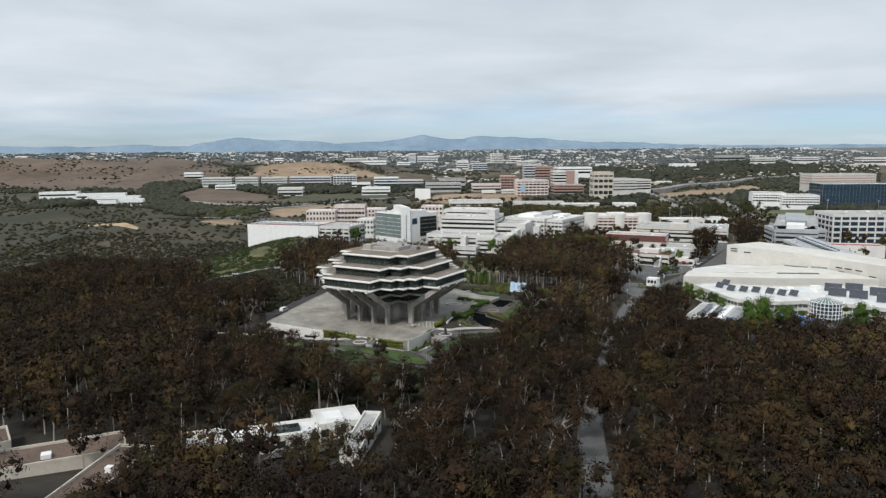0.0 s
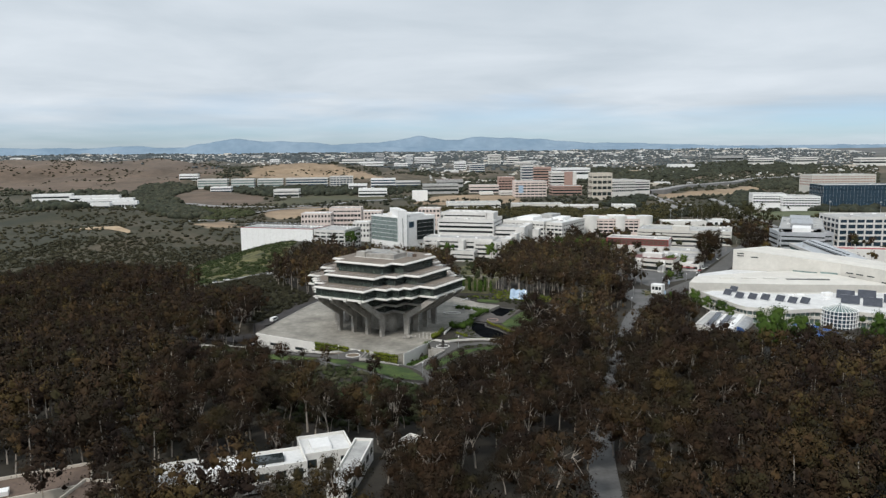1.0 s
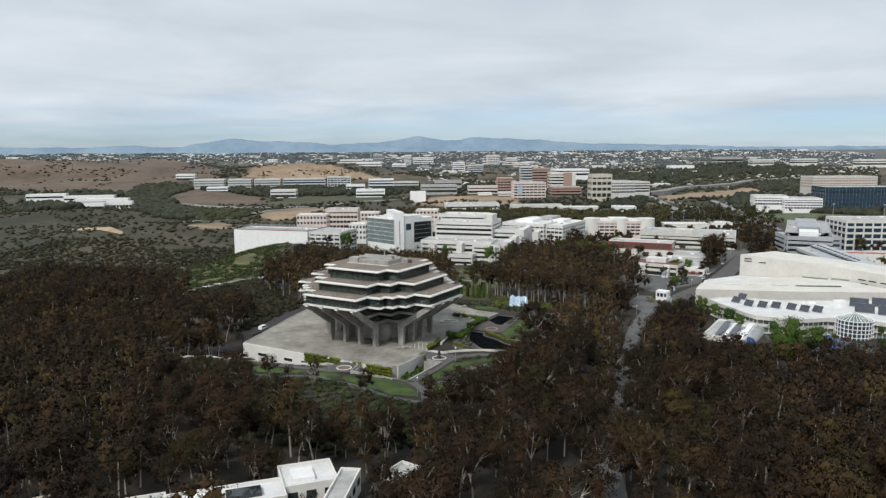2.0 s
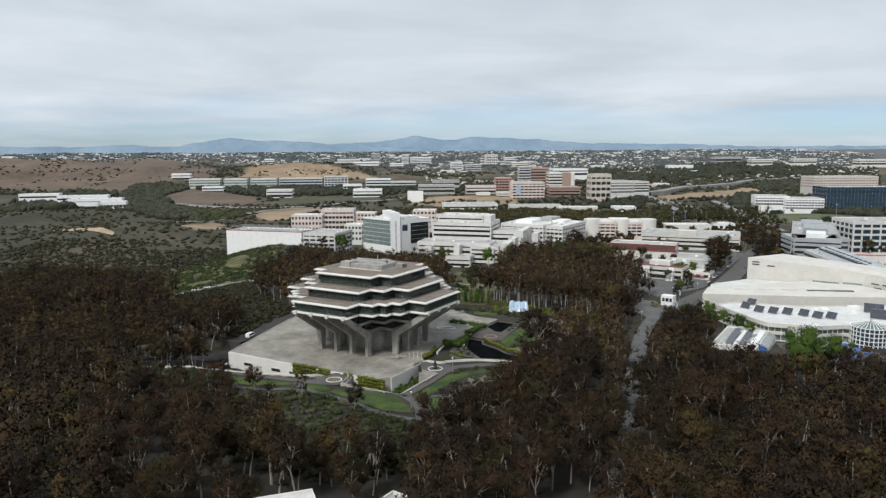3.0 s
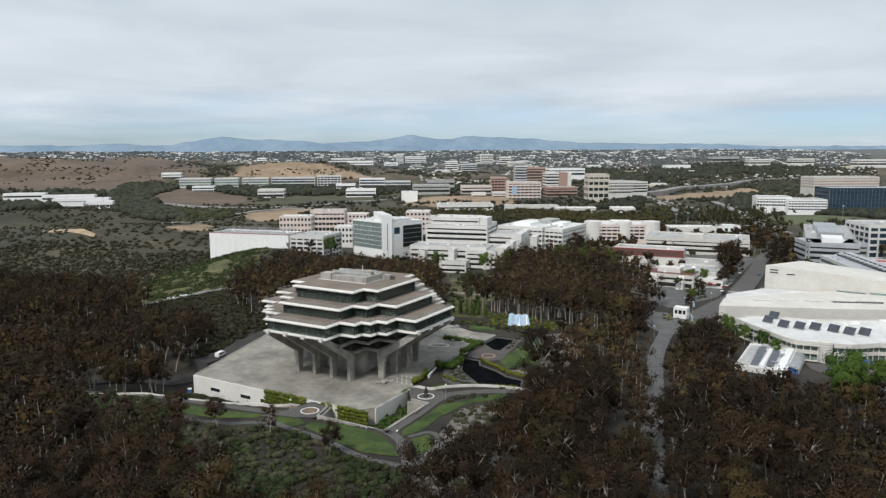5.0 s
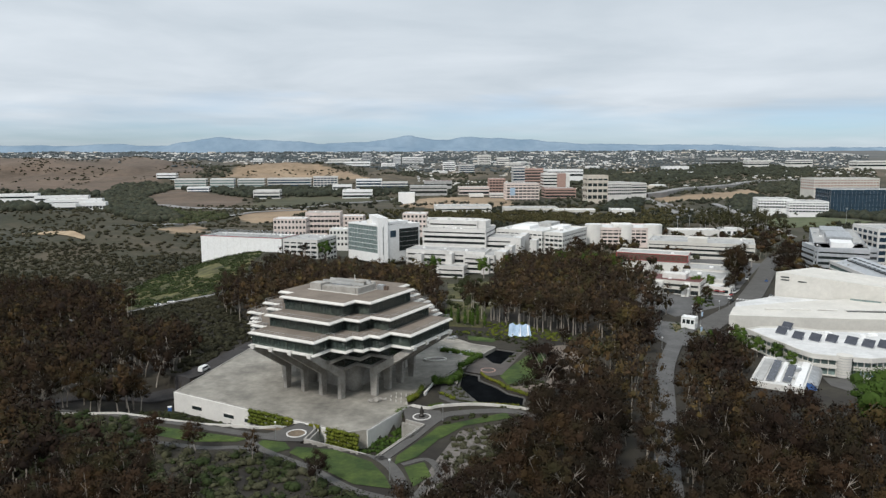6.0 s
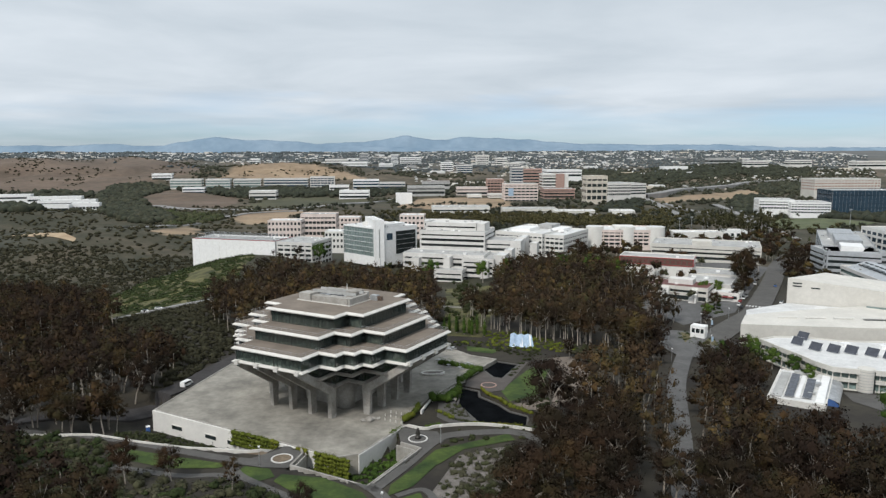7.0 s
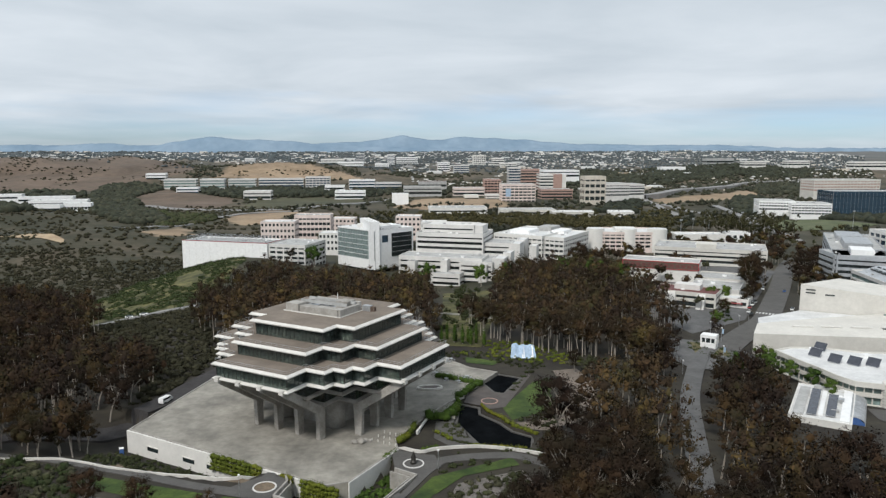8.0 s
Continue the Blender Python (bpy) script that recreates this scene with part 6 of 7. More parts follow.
def cloud_mesh(name, V, F, N, mat):
    me = bpy.data.meshes.new(name)
    me.vertices.add(len(V))
    me.vertices.foreach_set("co", np.asarray(V, dtype=np.float32).ravel())
    me.loops.add(3 * len(F))
    me.loops.foreach_set("vertex_index", np.asarray(F, dtype=np.int32).ravel())
    me.polygons.add(len(F))
    me.polygons.foreach_set("loop_start", np.arange(0, 3 * len(F), 3, dtype=np.int32))
    me.polygons.foreach_set("use_smooth", np.ones(len(F), dtype=bool))
    me.update(calc_edges=True)
    me.normals_split_custom_set_from_vertices(np.asarray(N, dtype=np.float32))
    me.materials.append(mat)
    return me


def gum_skeleton(rng, h, spread, bare=0.0):
    """Forking limbs of a gum tree: tubes and the lobes of its crown."""
    lines, lobes, radii = [], [], []
    fork = h * (rng.uniform(0.30, 0.45) + bare)
    lean = rng.normal(size=2) * h * 0.04
    lines.append(([(0, 0, -1.5), (lean[0] * 0.4, lean[1] * 0.4, fork * 0.5), (lean[0], lean[1], fork)], [0.32, 0.25, 0.20]))
    n = rng.integers(4, 7)
    a0 = rng.uniform(0, 6.28)
    for k in range(n):
        a = a0 + k * math.tau / n + rng.normal() * 0.3
        r = spread * rng.uniform(0.45, 0.85) * (0.4 if k == 0 else 1)
        top = h * rng.uniform(0.70, 0.88) if k else h * 0.94
        end = (lean[0] + r * math.cos(a), lean[1] + r * math.sin(a), top)
        mid = (lean[0] + r * 0.45 * math.cos(a), lean[1] + r * 0.45 * math.sin(a), fork + (top - fork) * 0.55)
        lines.append(([(lean[0], lean[1], fork - 0.3), mid, end], [0.16, 0.11, 0.05]))
        lobes.append((end[0], end[1], end[2] - 0.3)); radii.append(spread * rng.uniform(0.26, 0.40))
        for _ in range(4):
            b = a + rng.normal() * 0.7
            q = r * rng.uniform(0.45, 1.15)
            e2 = (lean[0] + q * math.cos(b), lean[1] + q * math.sin(b), top - h * rng.uniform(0.04, 0.40 - 1.2 * bare))
            lines.append(([mid, e2], [0.1, 0.04]))
            lobes.append(e2); radii.append(spread * rng.uniform(0.17, 0.34))
    return lines, lobes, radii


GUM_LABELS = ("dark red-brown gum tree with a pale forked trunk", "olive-brown gum tree with an open crown", "tall slim gum tree with dark brown foliage")


def gum_tree(seed, h, spread, label, leaf="gum", density=52.0, size=0.19, bare=0.0):
    rng = np.random.default_rng(seed)
    lines, lobes, radii = gum_skeleton(rng, h, spread, bare)
    tree = thing("tree" if leaf == "green" else "gum_tree", 0, 0, 0, 0, label, "tree", "campus trees")
    bm = bmesh.new()
    for pts, rr in lines:
        tube(bm, pts, rr, 5)
    part("trunk", bm, M["bark"], tree, "pale forked trunk and limbs")
    V, F, N = leaf_cloud(rng, lobes, radii, density, size, 0.9, 0.20, 0.72 if leaf == "green" else 0.46, np.mean(lobes, axis=0) - (0, 0, 0.12 * h))
    crown = new("crown", cloud_mesh("crown", V, F, N, M[leaf]))
    crown.parent = tree
    return tree


KINDS = [gum_tree(11, 17, 7.0, GUM_LABELS[0]), gum_tree(12, 20, 7.4, GUM_LABELS[0]), gum_tree(13, 18.5, 6.4, GUM_LABELS[1]), gum_tree(14, 21, 5.4, GUM_LABELS[2]),
         gum_tree(15, 16, 7.2, GUM_LABELS[1]), gum_tree(16, 22, 6.0, GUM_LABELS[2]), gum_tree(17, 19, 7.2, GUM_LABELS[0])]
TALL = [gum_tree(51, 21, 5.6, "tall gum tree with a bare pale trunk and a dark crown", leaf="gumpale", bare=0.12), gum_tree(52, 23, 6.2, "tall gum tree with a bare pale trunk and a dark crown", leaf="gumpale", bare=0.14), gum_tree(53, 19, 5.2, "tall gum tree with a bare pale trunk and a dark crown", leaf="gumpale", bare=0.10)]
GREEN = gum_tree(31, 13, 5.8, "bright green leafy tree", "green", 95.0, 0.16)
USED = set()


def place_tree(kind, x, y, s, turn):
    m = Matrix.LocRotScale((x, y, land(x, y)), Euler((0, 0, turn)), (s, s, s * 1.0))
    if kind in USED:
        copy_thing(kind, m)
    else:
        USED.add(kind)
        kind.matrix_basis = m


FOREST = [
    # grove in front of the lawns, and the slope towards the houses
    [(-300, -340), (300, -340), (300, -60), (205, -75), (150, -75), (118, -30), (104, -30), (76, -92), (50, -150), (35, -215), (28, -215), (44, -160), (64, -108), (70, -80), (48, -62), (36, -100), (18, -136), (-10, -148), (-30, -120), (-56, -84), (-86, -48), (-106, -34), (-300, -36)],
    [(54, -62), (74, -84), (96, -44), (110, -12), (120, 14), (140, 48), (150, 66), (152, 84), (166, 96), (150, 150), (104, 150), (78, 128), (84, 104), (98, 76), (112, 62), (122, 46), (112, 20), (93, -2), (74, -20)],
    [(-340, 330), (-340, 90), (-122, 114), (-128, 165), (-165, 250), (-230, 330)],
    [(-68, 0), (-78, -3), (-92, -7), (-120, -6), (-300, -6), (-300, -40), (-108, -34), (-86, -24), (-66, -24)],
    [(-300, 8), (-122, 14), (-90, 10), (-70, 13), (-64, 26), (-66, 45), (-84, 75), (-106, 108), (-125, 122), (-300, 96)],
    [(-80, 200), (-70, 120), (-44, 82), (0, 92), (34, 78), (52, 82), (62, 130), (80, 205), (40, 240), (20, 180), (-40, 180)],
    [(-76, 224), (40, 208), (66, 250), (-40, 300), (-66, 300)],
    [(112, -44), (122, -20), (134, 6), (148, 26), (161, 24), (154, -2), (142, -24), (130, -42), (150, -76), (124, -70)],
    [(64, 130), (150, 152), (176, 130), (180, 170), (168, 260), (120, 280), (96, 240)],
]
CLEAR = [[(x - 3, y - 11), (x + w + 3, y - 11), (x + w + 3, y + 4), (x - 3, y + 4)] for x, y, w in ((-46, -187, 26), (-22, -178, 16), (-16, -196, 12), (-95, -200, 30))]
KEEP = FOOT + CLEAR + [
    [(42, 66), (63, 66), (112, 290), (58, 290)],
    [(168, 40), (170, 0), (176, -12), (190, -22), (212, -28), (228, -34), (246, -50), (300, -60), (300, 30), (170, 60)],
    [(182, -10), (214, -18), (218, -34), (210, -60), (188, -60)],
    [(160, -20), (190, -24), (192, -56), (168, -60), (156, -40)], [(140, -26), (160, -40), (182, -8), (166, 16)],
    [(222, 98), (262, 12), (332, -24), (348, 22), (300, 84), (262, 116)], [(170, 48), (240, -6), (264, 12), (224, 96)],
    [(140, 36), (148, 34), (165, 42), (178, 48), (174, 72), (150, 80), (138, 54)],
]
ROAD_LINES = [curve_through(pts, 6) for pts, w, *_ in ROADS] + [curve_through(p, 6) for p, w, _ in PATHS]


def open_ground(x, y, gap):
    if any(inside(x, y, k) for k in KEEP):
        return False
    for i, line in enumerate(ROAD_LINES):
        near_gap, gap = gap, gap + (0.3 if i == 0 and gap < 5 else 0)
        for p in line:
            if abs(p.x - x) < gap and abs(p.y - y) < gap and math.hypot(p.x - x, p.y - y) < gap:
                return False
        gap = near_gap
    return True


rng = random.Random(5)
spots = []
step = 7.9
yy = -335
while yy < 340:
    xx = -300
    while xx < 300:
        x, y = xx + rng.uniform(-3.6, 3.6), yy + rng.uniform(-3.6, 3.6)
        xx += step
        # within the strip that the place's visitors overlook
        if abs(x - 8 - 0.1 * (y + 300)) > 0.66 * (y + 362) + 16:
            continue
        if any(inside(x, y, f) for f in FOREST) and open_ground(x, y, 3.9):
            spots.append((x, y))
    yy += step
# the trees of the grove's middle stretch stand singly, the others are past counting
middle = [p for p in spots if -215 < p[1] < 10 and -120 < p[0] < 130]
middle.sort(key=lambda p: abs(p[0] - 20) + 0.6 * abs(p[1] + 120))
near = middle[:235]
chosen = set(near)
rest = [p for p in spots if p not in chosen]
for x, y in near:
    place_tree(KINDS[rng.randrange(len(KINDS))], x, y, rng.uniform(0.70, 1.16) * (0.86 if y < -130 else 0.95) * (0.80 if x > 120 and y > -135 else 1.0), rng.uniform(0, 6.28))


# tall bare-stemmed gums along the edge of the grove behind the sculpture lawn
edge = curve_through([(62, 100), (68, 90), (76, 80), (86, 67), (96, 60), (104, 54), (112, 48), (118, 40), (122, 32)], 5)
for k, p in enumerate(edge):
    for row in range(2 if k % 2 else 1):
        place_tree(TALL[(k + row) % 3], p.x + rng.uniform(-3.2, 3.2) + 5.0 * row, p.y + rng.uniform(-2.5, 3.5) + 4.5 * row, rng.uniform(0.74, 1.06), rng.uniform(0, 6.28))


def scatter(n, x0, x1, y0, y1, seed, keep):
    r = random.Random(seed)
    out = []
    while len(out) < n:
        y = y0 + (y1 - y0) * r.random() ** 0.8
        x = r.uniform(x0, x1)
        if abs(x - 60) < 0.72 * (y + 330) and keep(x, y):
            out.append((x, y))
    return out


def fill(poly, spacing, seed, jitter=0.5, gap=2.4, check=True):
    r = random.Random(seed)
    xs, ys = [p[0] for p in poly], [p[1] for p in poly]
    out, y = [], min(ys)
    while y < max(ys):
        x = min(xs)
        while x < max(xs):
            px, py = x + r.uniform(-jitter, jitter) * spacing, y + r.uniform(-jitter, jitter) * spacing
            if inside(px, py, poly) and not any(inside(px, py, l[0]) for l in LAWNS) and (not check or open_ground(px, py, gap)):
                out.append((px, py))
            x += spacing
        y += spacing
    return out


def woods(name, label, places, lobes_n, per_area, size, leaf, h=(14, 21), spread=(3.6, 5.4), trunks=True, seed=7, thin=1):
    """Trees past counting, joined into one object."""
    g = np.random.default_rng(seed)
    VV, FF, NN, n0 = [], [], [], 0
    bm = bmesh.new()
    for x, y in places:
        z, hh, sp = land(x, y), g.uniform(*h), g.uniform(*spread)
        cs, rs = [], []
        if lobes_n == 0:
            limbs, cs, rs = gum_skeleton(g, hh, sp)
            cs = [(x + c[0], y + c[1], z + c[2]) for c in cs][::thin]
            rs = [r * (1 + 0.22 * (thin - 1)) for r in rs[::thin]]
        for k in range(lobes_n):
            a, r = g.uniform(0, 6.28), sp * g.uniform(0.2, 0.8)
            cs.append((x + r * math.cos(a), y + r * math.sin(a), z + hh * g.uniform(0.55, 0.92))); rs.append(sp * g.uniform(0.34, 0.55))
        V, F, N = leaf_cloud(g, cs, rs, per_area, size, 0.95, 0.20 if leaf[:3] == "gum" else 0.0, 0.47 if lobes_n == 0 else 0.72, np.mean(cs, axis=0) - (0, 0, 0.12 * hh) if lobes_n == 0 else None)
        VV.append(V); FF.append(F + n0); NN.append(N); n0 += len(V)
        if trunks:
            tube(bm, [(x, y, z - 1), (x + g.normal() * 0.6, y + g.normal() * 0.6, z + hh * 0.7)], [0.26, 0.10], 4)
    ob = new(name, cloud_mesh(name, np.concatenate(VV), np.concatenate(FF), np.concatenate(NN), M[leaf]))
    tagged(ob, label, "trees", kind="stuff")
    if trunks:
        part("trunks", bm, M["bark"], ob, "pale trunks")
    else:
        bm.free()
    return ob


low_wood = [p for p in rest if p[0] > 110 and -140 < p[1] < 60]
front_wood = [p for p in rest if -258 < p[1] < -150]
start_wood = [p for p in rest if p[1] <= -258]
low_wood = [p for p in low_wood if p[1] >= -150]
taken = set(low_wood + front_wood + start_wood)
far_wood = [p for p in rest if p not in taken and p[0] > -58]
left_wood = [p for p in rest if p not in taken and p[0] <= -58]
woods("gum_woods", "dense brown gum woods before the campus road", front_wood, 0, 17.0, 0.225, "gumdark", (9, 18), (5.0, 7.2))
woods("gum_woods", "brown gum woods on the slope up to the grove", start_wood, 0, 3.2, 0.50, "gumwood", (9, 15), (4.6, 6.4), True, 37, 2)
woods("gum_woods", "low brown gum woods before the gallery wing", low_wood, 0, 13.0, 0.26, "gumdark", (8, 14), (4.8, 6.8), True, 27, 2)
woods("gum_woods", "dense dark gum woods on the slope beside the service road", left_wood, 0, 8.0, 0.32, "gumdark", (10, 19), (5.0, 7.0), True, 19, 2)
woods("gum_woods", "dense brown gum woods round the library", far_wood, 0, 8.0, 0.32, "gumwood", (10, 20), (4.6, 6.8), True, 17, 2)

for x, y, s in ((152, -78, 1.35), (157, -72, 1.1), (176, -60, 0.8), (204, -68, 0.9), (173, 40, 0.5), (171, 30, 0.5), (172, 20, 0.5), (174, 10, 0.5), (174, 0, 0.45), (208, 150, 0.6), (218, 156, 0.55)):
    place_tree(GREEN, x, y, s, x)
# trees between the campus buildings
for x, y, s in ((232, 152, 0.75), (243, 174, 1.2), (250, 184, 1.35), (257, 196, 1.45), (266, 210, 1.4), (276, 224, 1.3), (284, 236, 1.2), (238, 164, 0.8), (226, 146, 0.55), (220, 140, 0.5), (198, 118, 0.5), (190, 112, 0.45), (286, 186, 1.0), (296, 202, 1.15), (306, 214, 0.9), (318, 232, 0.8), (-24, -74, 0.6), (-41, -63, 0.72), (-70, -16, 0.7), (-78, -14, 0.85), (-86, -17, 0.8), (-95, -13, 0.9), (-104, -16, 0.85), (-114, -12, 0.9), (-125, -14, 0.85), (-136, -12, 0.9), (-84, 10, 0.9), (-97, 7, 0.9), (-112, 8, 0.95), (-74, -11, 0.8), (-82, -20, 0.75), (-90, -11, 0.85), (-99, -20, 0.8), (-109, -20, 0.85), (-119, -19, 0.85), (-130, -19, 0.9), (-72, 9, 0.9), (-68, 18, 0.8), (-78, 16, 0.9), (92, 34, 0.45), (96, 26, 0.4), (60, 124, 0.5), (48, 128, 0.5), (-6, -92, 0.45), (-52, -64, 0.6), (315, 240, 1.0), (326, 236, 1.0), (338, 256, 1.0), (340, 300, 0.7), (120, 150, 1.0), (140, 170, 1.1), (160, 190, 1.0), (176, 300, 1.0), (190, 330, 0.9), (205, 318, 0.9), (-46, 372, 0.8), (150, 270, 0.8), (64, -14, 0.0)):
    if s:
        place_tree(KINDS[int(x * 7 + y) % len(KINDS)], x, y, s, x)
place_tree(GREEN, -28, 380, 1.0, 1.0)
for x, y in ((168, 240), (150, 250), (160, 226), (176, 212), (112, 262), (96, 270), (60, 300)):
    place_tree(GREEN, x, y, 0.9, x)


# round brown street trees and low planting round the square
for x, y, s in ((182, 98, 0.42), (186, 104, 0.40), (201, 124, 0.45), (176, 84, 0.38), (232, 156, 0.5), (262, 188, 0.6), (148, 30, 0.5), (152, 24, 0.55), (156, 30, 0.5)):
    place_tree(GREEN if int(x) % 3 == 0 else KINDS[int(x) % len(KINDS)], x, y, s, y)


def free_of_buildings(x, y):
    return open_ground(x, y, 9.0) and not any(inside(x, y, f) for f in FOREST)


campus = [p for p in scatter(420, 20, 470, 130, 520, 41, lambda x, y: free_of_buildings(x, y) and noise.noise((x / 60, y / 60, 3.0)) > -0.2)]
woods("campus_trees", "mixed olive and brown trees between the campus buildings", campus[:260], 7, 6.5, 0.6, "gumwood", (7, 13), (3.0, 5.0), True, 31)
woods("campus_trees", "green trees between the campus buildings", campus[260:], 6, 6.5, 0.55, "scrub", (5, 9), (2.6, 4.2), True, 32)


woods("campus_trees", "low green trees behind the library", fill([(44, 96), (62, 92), (92, 250), (74, 280), (60, 180)], 9.5, 61, 0.5, 1.0, False), 6, 16.0, 0.3, "scrub", (2.5, 5), (2.0, 3.4), True, 33)


# dark slim cypresses behind the library
def cypress(x, y, h):
    g = np.random.default_rng(int(x * 10))
    z = land(x, y)
    t = thing("cypress", x, y, z, 0, "slim dark green cypress", "tree", "cypress row")
    part("trunk", tube(bmesh.new(), [(0, 0, -0.5), (0, 0, h * 0.5)], [0.18, 0.08], 5), M["bark"], t)
    cs = [(0, 0, h * (0.15 + 0.13 * k)) for k in range(7)]
    V, F, N = leaf_cloud(g, cs, [0.9, 1.05, 1.05, 0.95, 0.8, 0.6, 0.4], 60, 0.22, 1.5)
    c = new("crown", cloud_mesh("crown", V, F, N, M["green"])); c.parent = t


for k in range(9):
    cypress(46 + k * 2.0 + (k % 3) * 0.7, 84 - k * 1.3 + (k % 2) * 3, 7.5 + (k * 37 % 5) * 0.6)

# scrub and shrubs
def shrubs(name, label, places, leaf, r=(0.7, 1.7), per=9.0, size=0.34, seed=3, flat=0.7):
    g = np.random.default_rng(seed)
    VV, FF, NN, n0 = [], [], [], 0
    for x, y in places:
        rr = g.uniform(*r)
        z = land(x, y)
        V, F, N = leaf_cloud(g, [(x, y, z + rr * 0.25), (x + g.normal() * rr * 0.5, y + g.normal() * rr * 0.5, z + rr * 0.3)], [rr, rr * 0.7], per, size, flat)
        VV.append(V); FF.append(F + n0); NN.append(N); n0 += len(V)
    return tagged(new(name, cloud_mesh(name, np.concatenate(VV), np.concatenate(FF), np.concatenate(NN), M[leaf])), label, "shrubs", kind="stuff")


SLOPE = [(-190, 250), (-150, 206), (-122, 213), (-96, 215), (-84, 240), (-84, 395), (-130, 425), (-170, 360)]
sheet("grass_slope", SLOPE, M["grass"], "olive grass slope above the hillside road", "slope", 0.5, 7)
SHRUB_BED = [(-108, -14), (-66, -36), (-58, -50), (-40, -60), (-24, -66), (-8, -82), (4, -96), (13, -100), (14, -140), (-10, -150), (-44, -124), (-74, -86), (-106, -52)]
shrubs("shrubs", "low grey-green shrubs filling the slope before the lawn", fill(SHRUB_BED, 2.9, 1, 0.8), "scrub", (0.6, 2.2), 15.0, 0.22)
shrubs("shrubs", "green shrubs in the slope before the lawn", [p for p in fill(SHRUB_BED, 3.8, 8, 0.8) if noise.noise((p[0] / 14, p[1] / 14, 1.0)) > -0.1], "shrubgreen", (0.8, 2.6), 14.0, 0.22)
sheet("gravel_garden", [(18, -98), (24, -80), (34, -56), (52, -50), (54, -62), (40, -98), (22, -134), (16, -130)], M["mulch"], "grey gravel garden with stones between shrubs", "garden", 0.1, 3)
shrubs("shrubs", "mixed shrubs in a gravel garden", fill([(18, -98), (24, -80), (34, -56), (52, -50), (54, -62), (40, -98), (22, -134), (16, -130)], 2.4, 2, 0.7), "scrub", (0.5, 1.7), 22.0, 0.2)
shrubs("shrubs", "planting on the bank below the podium wall", fill(world_pts([(-44, 45), (8, 45), (8, 50), (-12, 54), (-44, 60)]), 1.8, 4, 0.6, 1.0, False), "scrub", (0.5, 1.2), 20.0, 0.2)
shrubs("shrubs", "mixed green and yellow shrubs round the sculpture lawn", fill([(62, 58), (70, 50), (90, 44), (100, 46), (96, 62), (84, 78), (60, 84), (44, 80), (46, 66)], 3.0, 5), "hedge", (0.6, 1.3))
shrubs("shrubs", "mixed green shrubs beside the clearing", fill([(90, 46), (97, 40), (98, 18), (108, 20), (112, 50), (100, 56)], 2.6, 6), "scrub", (0.6, 1.4))
shrubs("shrubs", "green planting round the paved square", fill([(150, 54), (168, 50), (172, 68), (158, 78)], 2.6, 44, 0.8, check=False) + fill([(146, 28), (160, 20), (166, 40), (152, 36)], 2.2, 45, 0.8, check=False) + fill([(170, 44), (178, 48), (182, 40), (174, 36)], 1.8, 46, 0.8, check=False), "shrubgreen", (0.5, 1.4), 14.0, 0.25)
shrubs("shrubs", "low planting between the shops", fill([(188, 104), (198, 110), (210, 136), (200, 140)], 3.4, 47, 0.9, check=False) + fill([(196, 168), (206, 172), (222, 204), (210, 200)], 3.0, 48, 0.9, check=False), "shrubgreen", (0.6, 1.6), 10.0, 0.3)
shrubs("scrub", "olive scrub over the canyon slopes", [p for p in fill([(-340, 130), (-180, 155), (-120, 155), (-96, 120), (-80, 150), (-120, 195), (-112, 215), (-120, 300), (-180, 420), (-160, 560), (-420, 640), (-520, 500)], 6.0, 9, 0.8, 8.0) if noise.noise((p[0] / 45, p[1] / 45, 6.0)) > -0.4 and not inside(p[0], p[1], SLOPE)], "canyon", (0.8, 3.0), 1.8, 0.8)
shrubs("scrub", "green scrub on the bank below the hillside road", fill([(-88, 200), (-60, 120), (-42, 76), (-48, 46), (-54, 26), (-68, 14), (-68, 40), (-92, 90), (-125, 140), (-150, 190)], 3.3, 10, 0.7, 5.5), "canyon", (0.9, 2.8), 6.0, 0.38)
shrubs("scrub", "green grass tussocks above the hillside road", [p for p in fill(SLOPE, 3.8, 12, 0.9, 7.0) if noise.noise((p[0] / 26, p[1] / 26, 2.0)) > -0.22], "shrubgreen", (0.6, 3.0), 5.0, 0.5, flat=0.5)


shrubs("shrubs", "dark ground cover between the court and the footpath", fill([(30, -52), (56, -46), (68, -30), (74, -14), (60, -5), (58, -12), (66, -24), (59, -37), (33, -37)], 2.2, 16, 0.7, 2.6), "scrub", (0.5, 1.2), 20.0, 0.2)
shrubs("shrubs", "dark ground cover round the sunken courts", fill([(64, 12), (75, 34), (84, 46), (66, 58), (50, 76), (34, 86), (30, 70), (44, 60), (74, 40), (62, 14)], 2.6, 17, 0.7, 2.0), "scrub", (0.5, 1.3), 20.0, 0.2)


# clipped hedges and climbing ivy
def hedge(name, a, b, z0, z1, thick, label, leaf="hedge", per=26):
    g = np.random.default_rng(int(abs(a[0] * 31 + a[1] * 7)))
    L = math.hypot(b[0] - a[0], b[1] - a[1])
    n = max(3, int(L / (thick * 0.7)))
    cs, rs = [], []
    for k in range(n + 1):
        x, y = a[0] + (b[0] - a[0]) * k / n, a[1] + (b[1] - a[1]) * k / n
        m = max(1, int((z1 - z0) / (thick * 0.8)))
        for j in range(m):
            cs.append((x + g.normal() * 0.15, y + g.normal() * 0.15, z1 - thick * 0.4 - j * thick * 0.8)); rs.append(thick * g.uniform(0.5, 0.66))
    V, F, N = leaf_cloud(g, cs, rs, per * 3.4, 0.13, 0.9, 0.0, 0.8)
    return tagged(new(name, cloud_mesh(name, V, F, N, M[leaf])), label, "hedge")


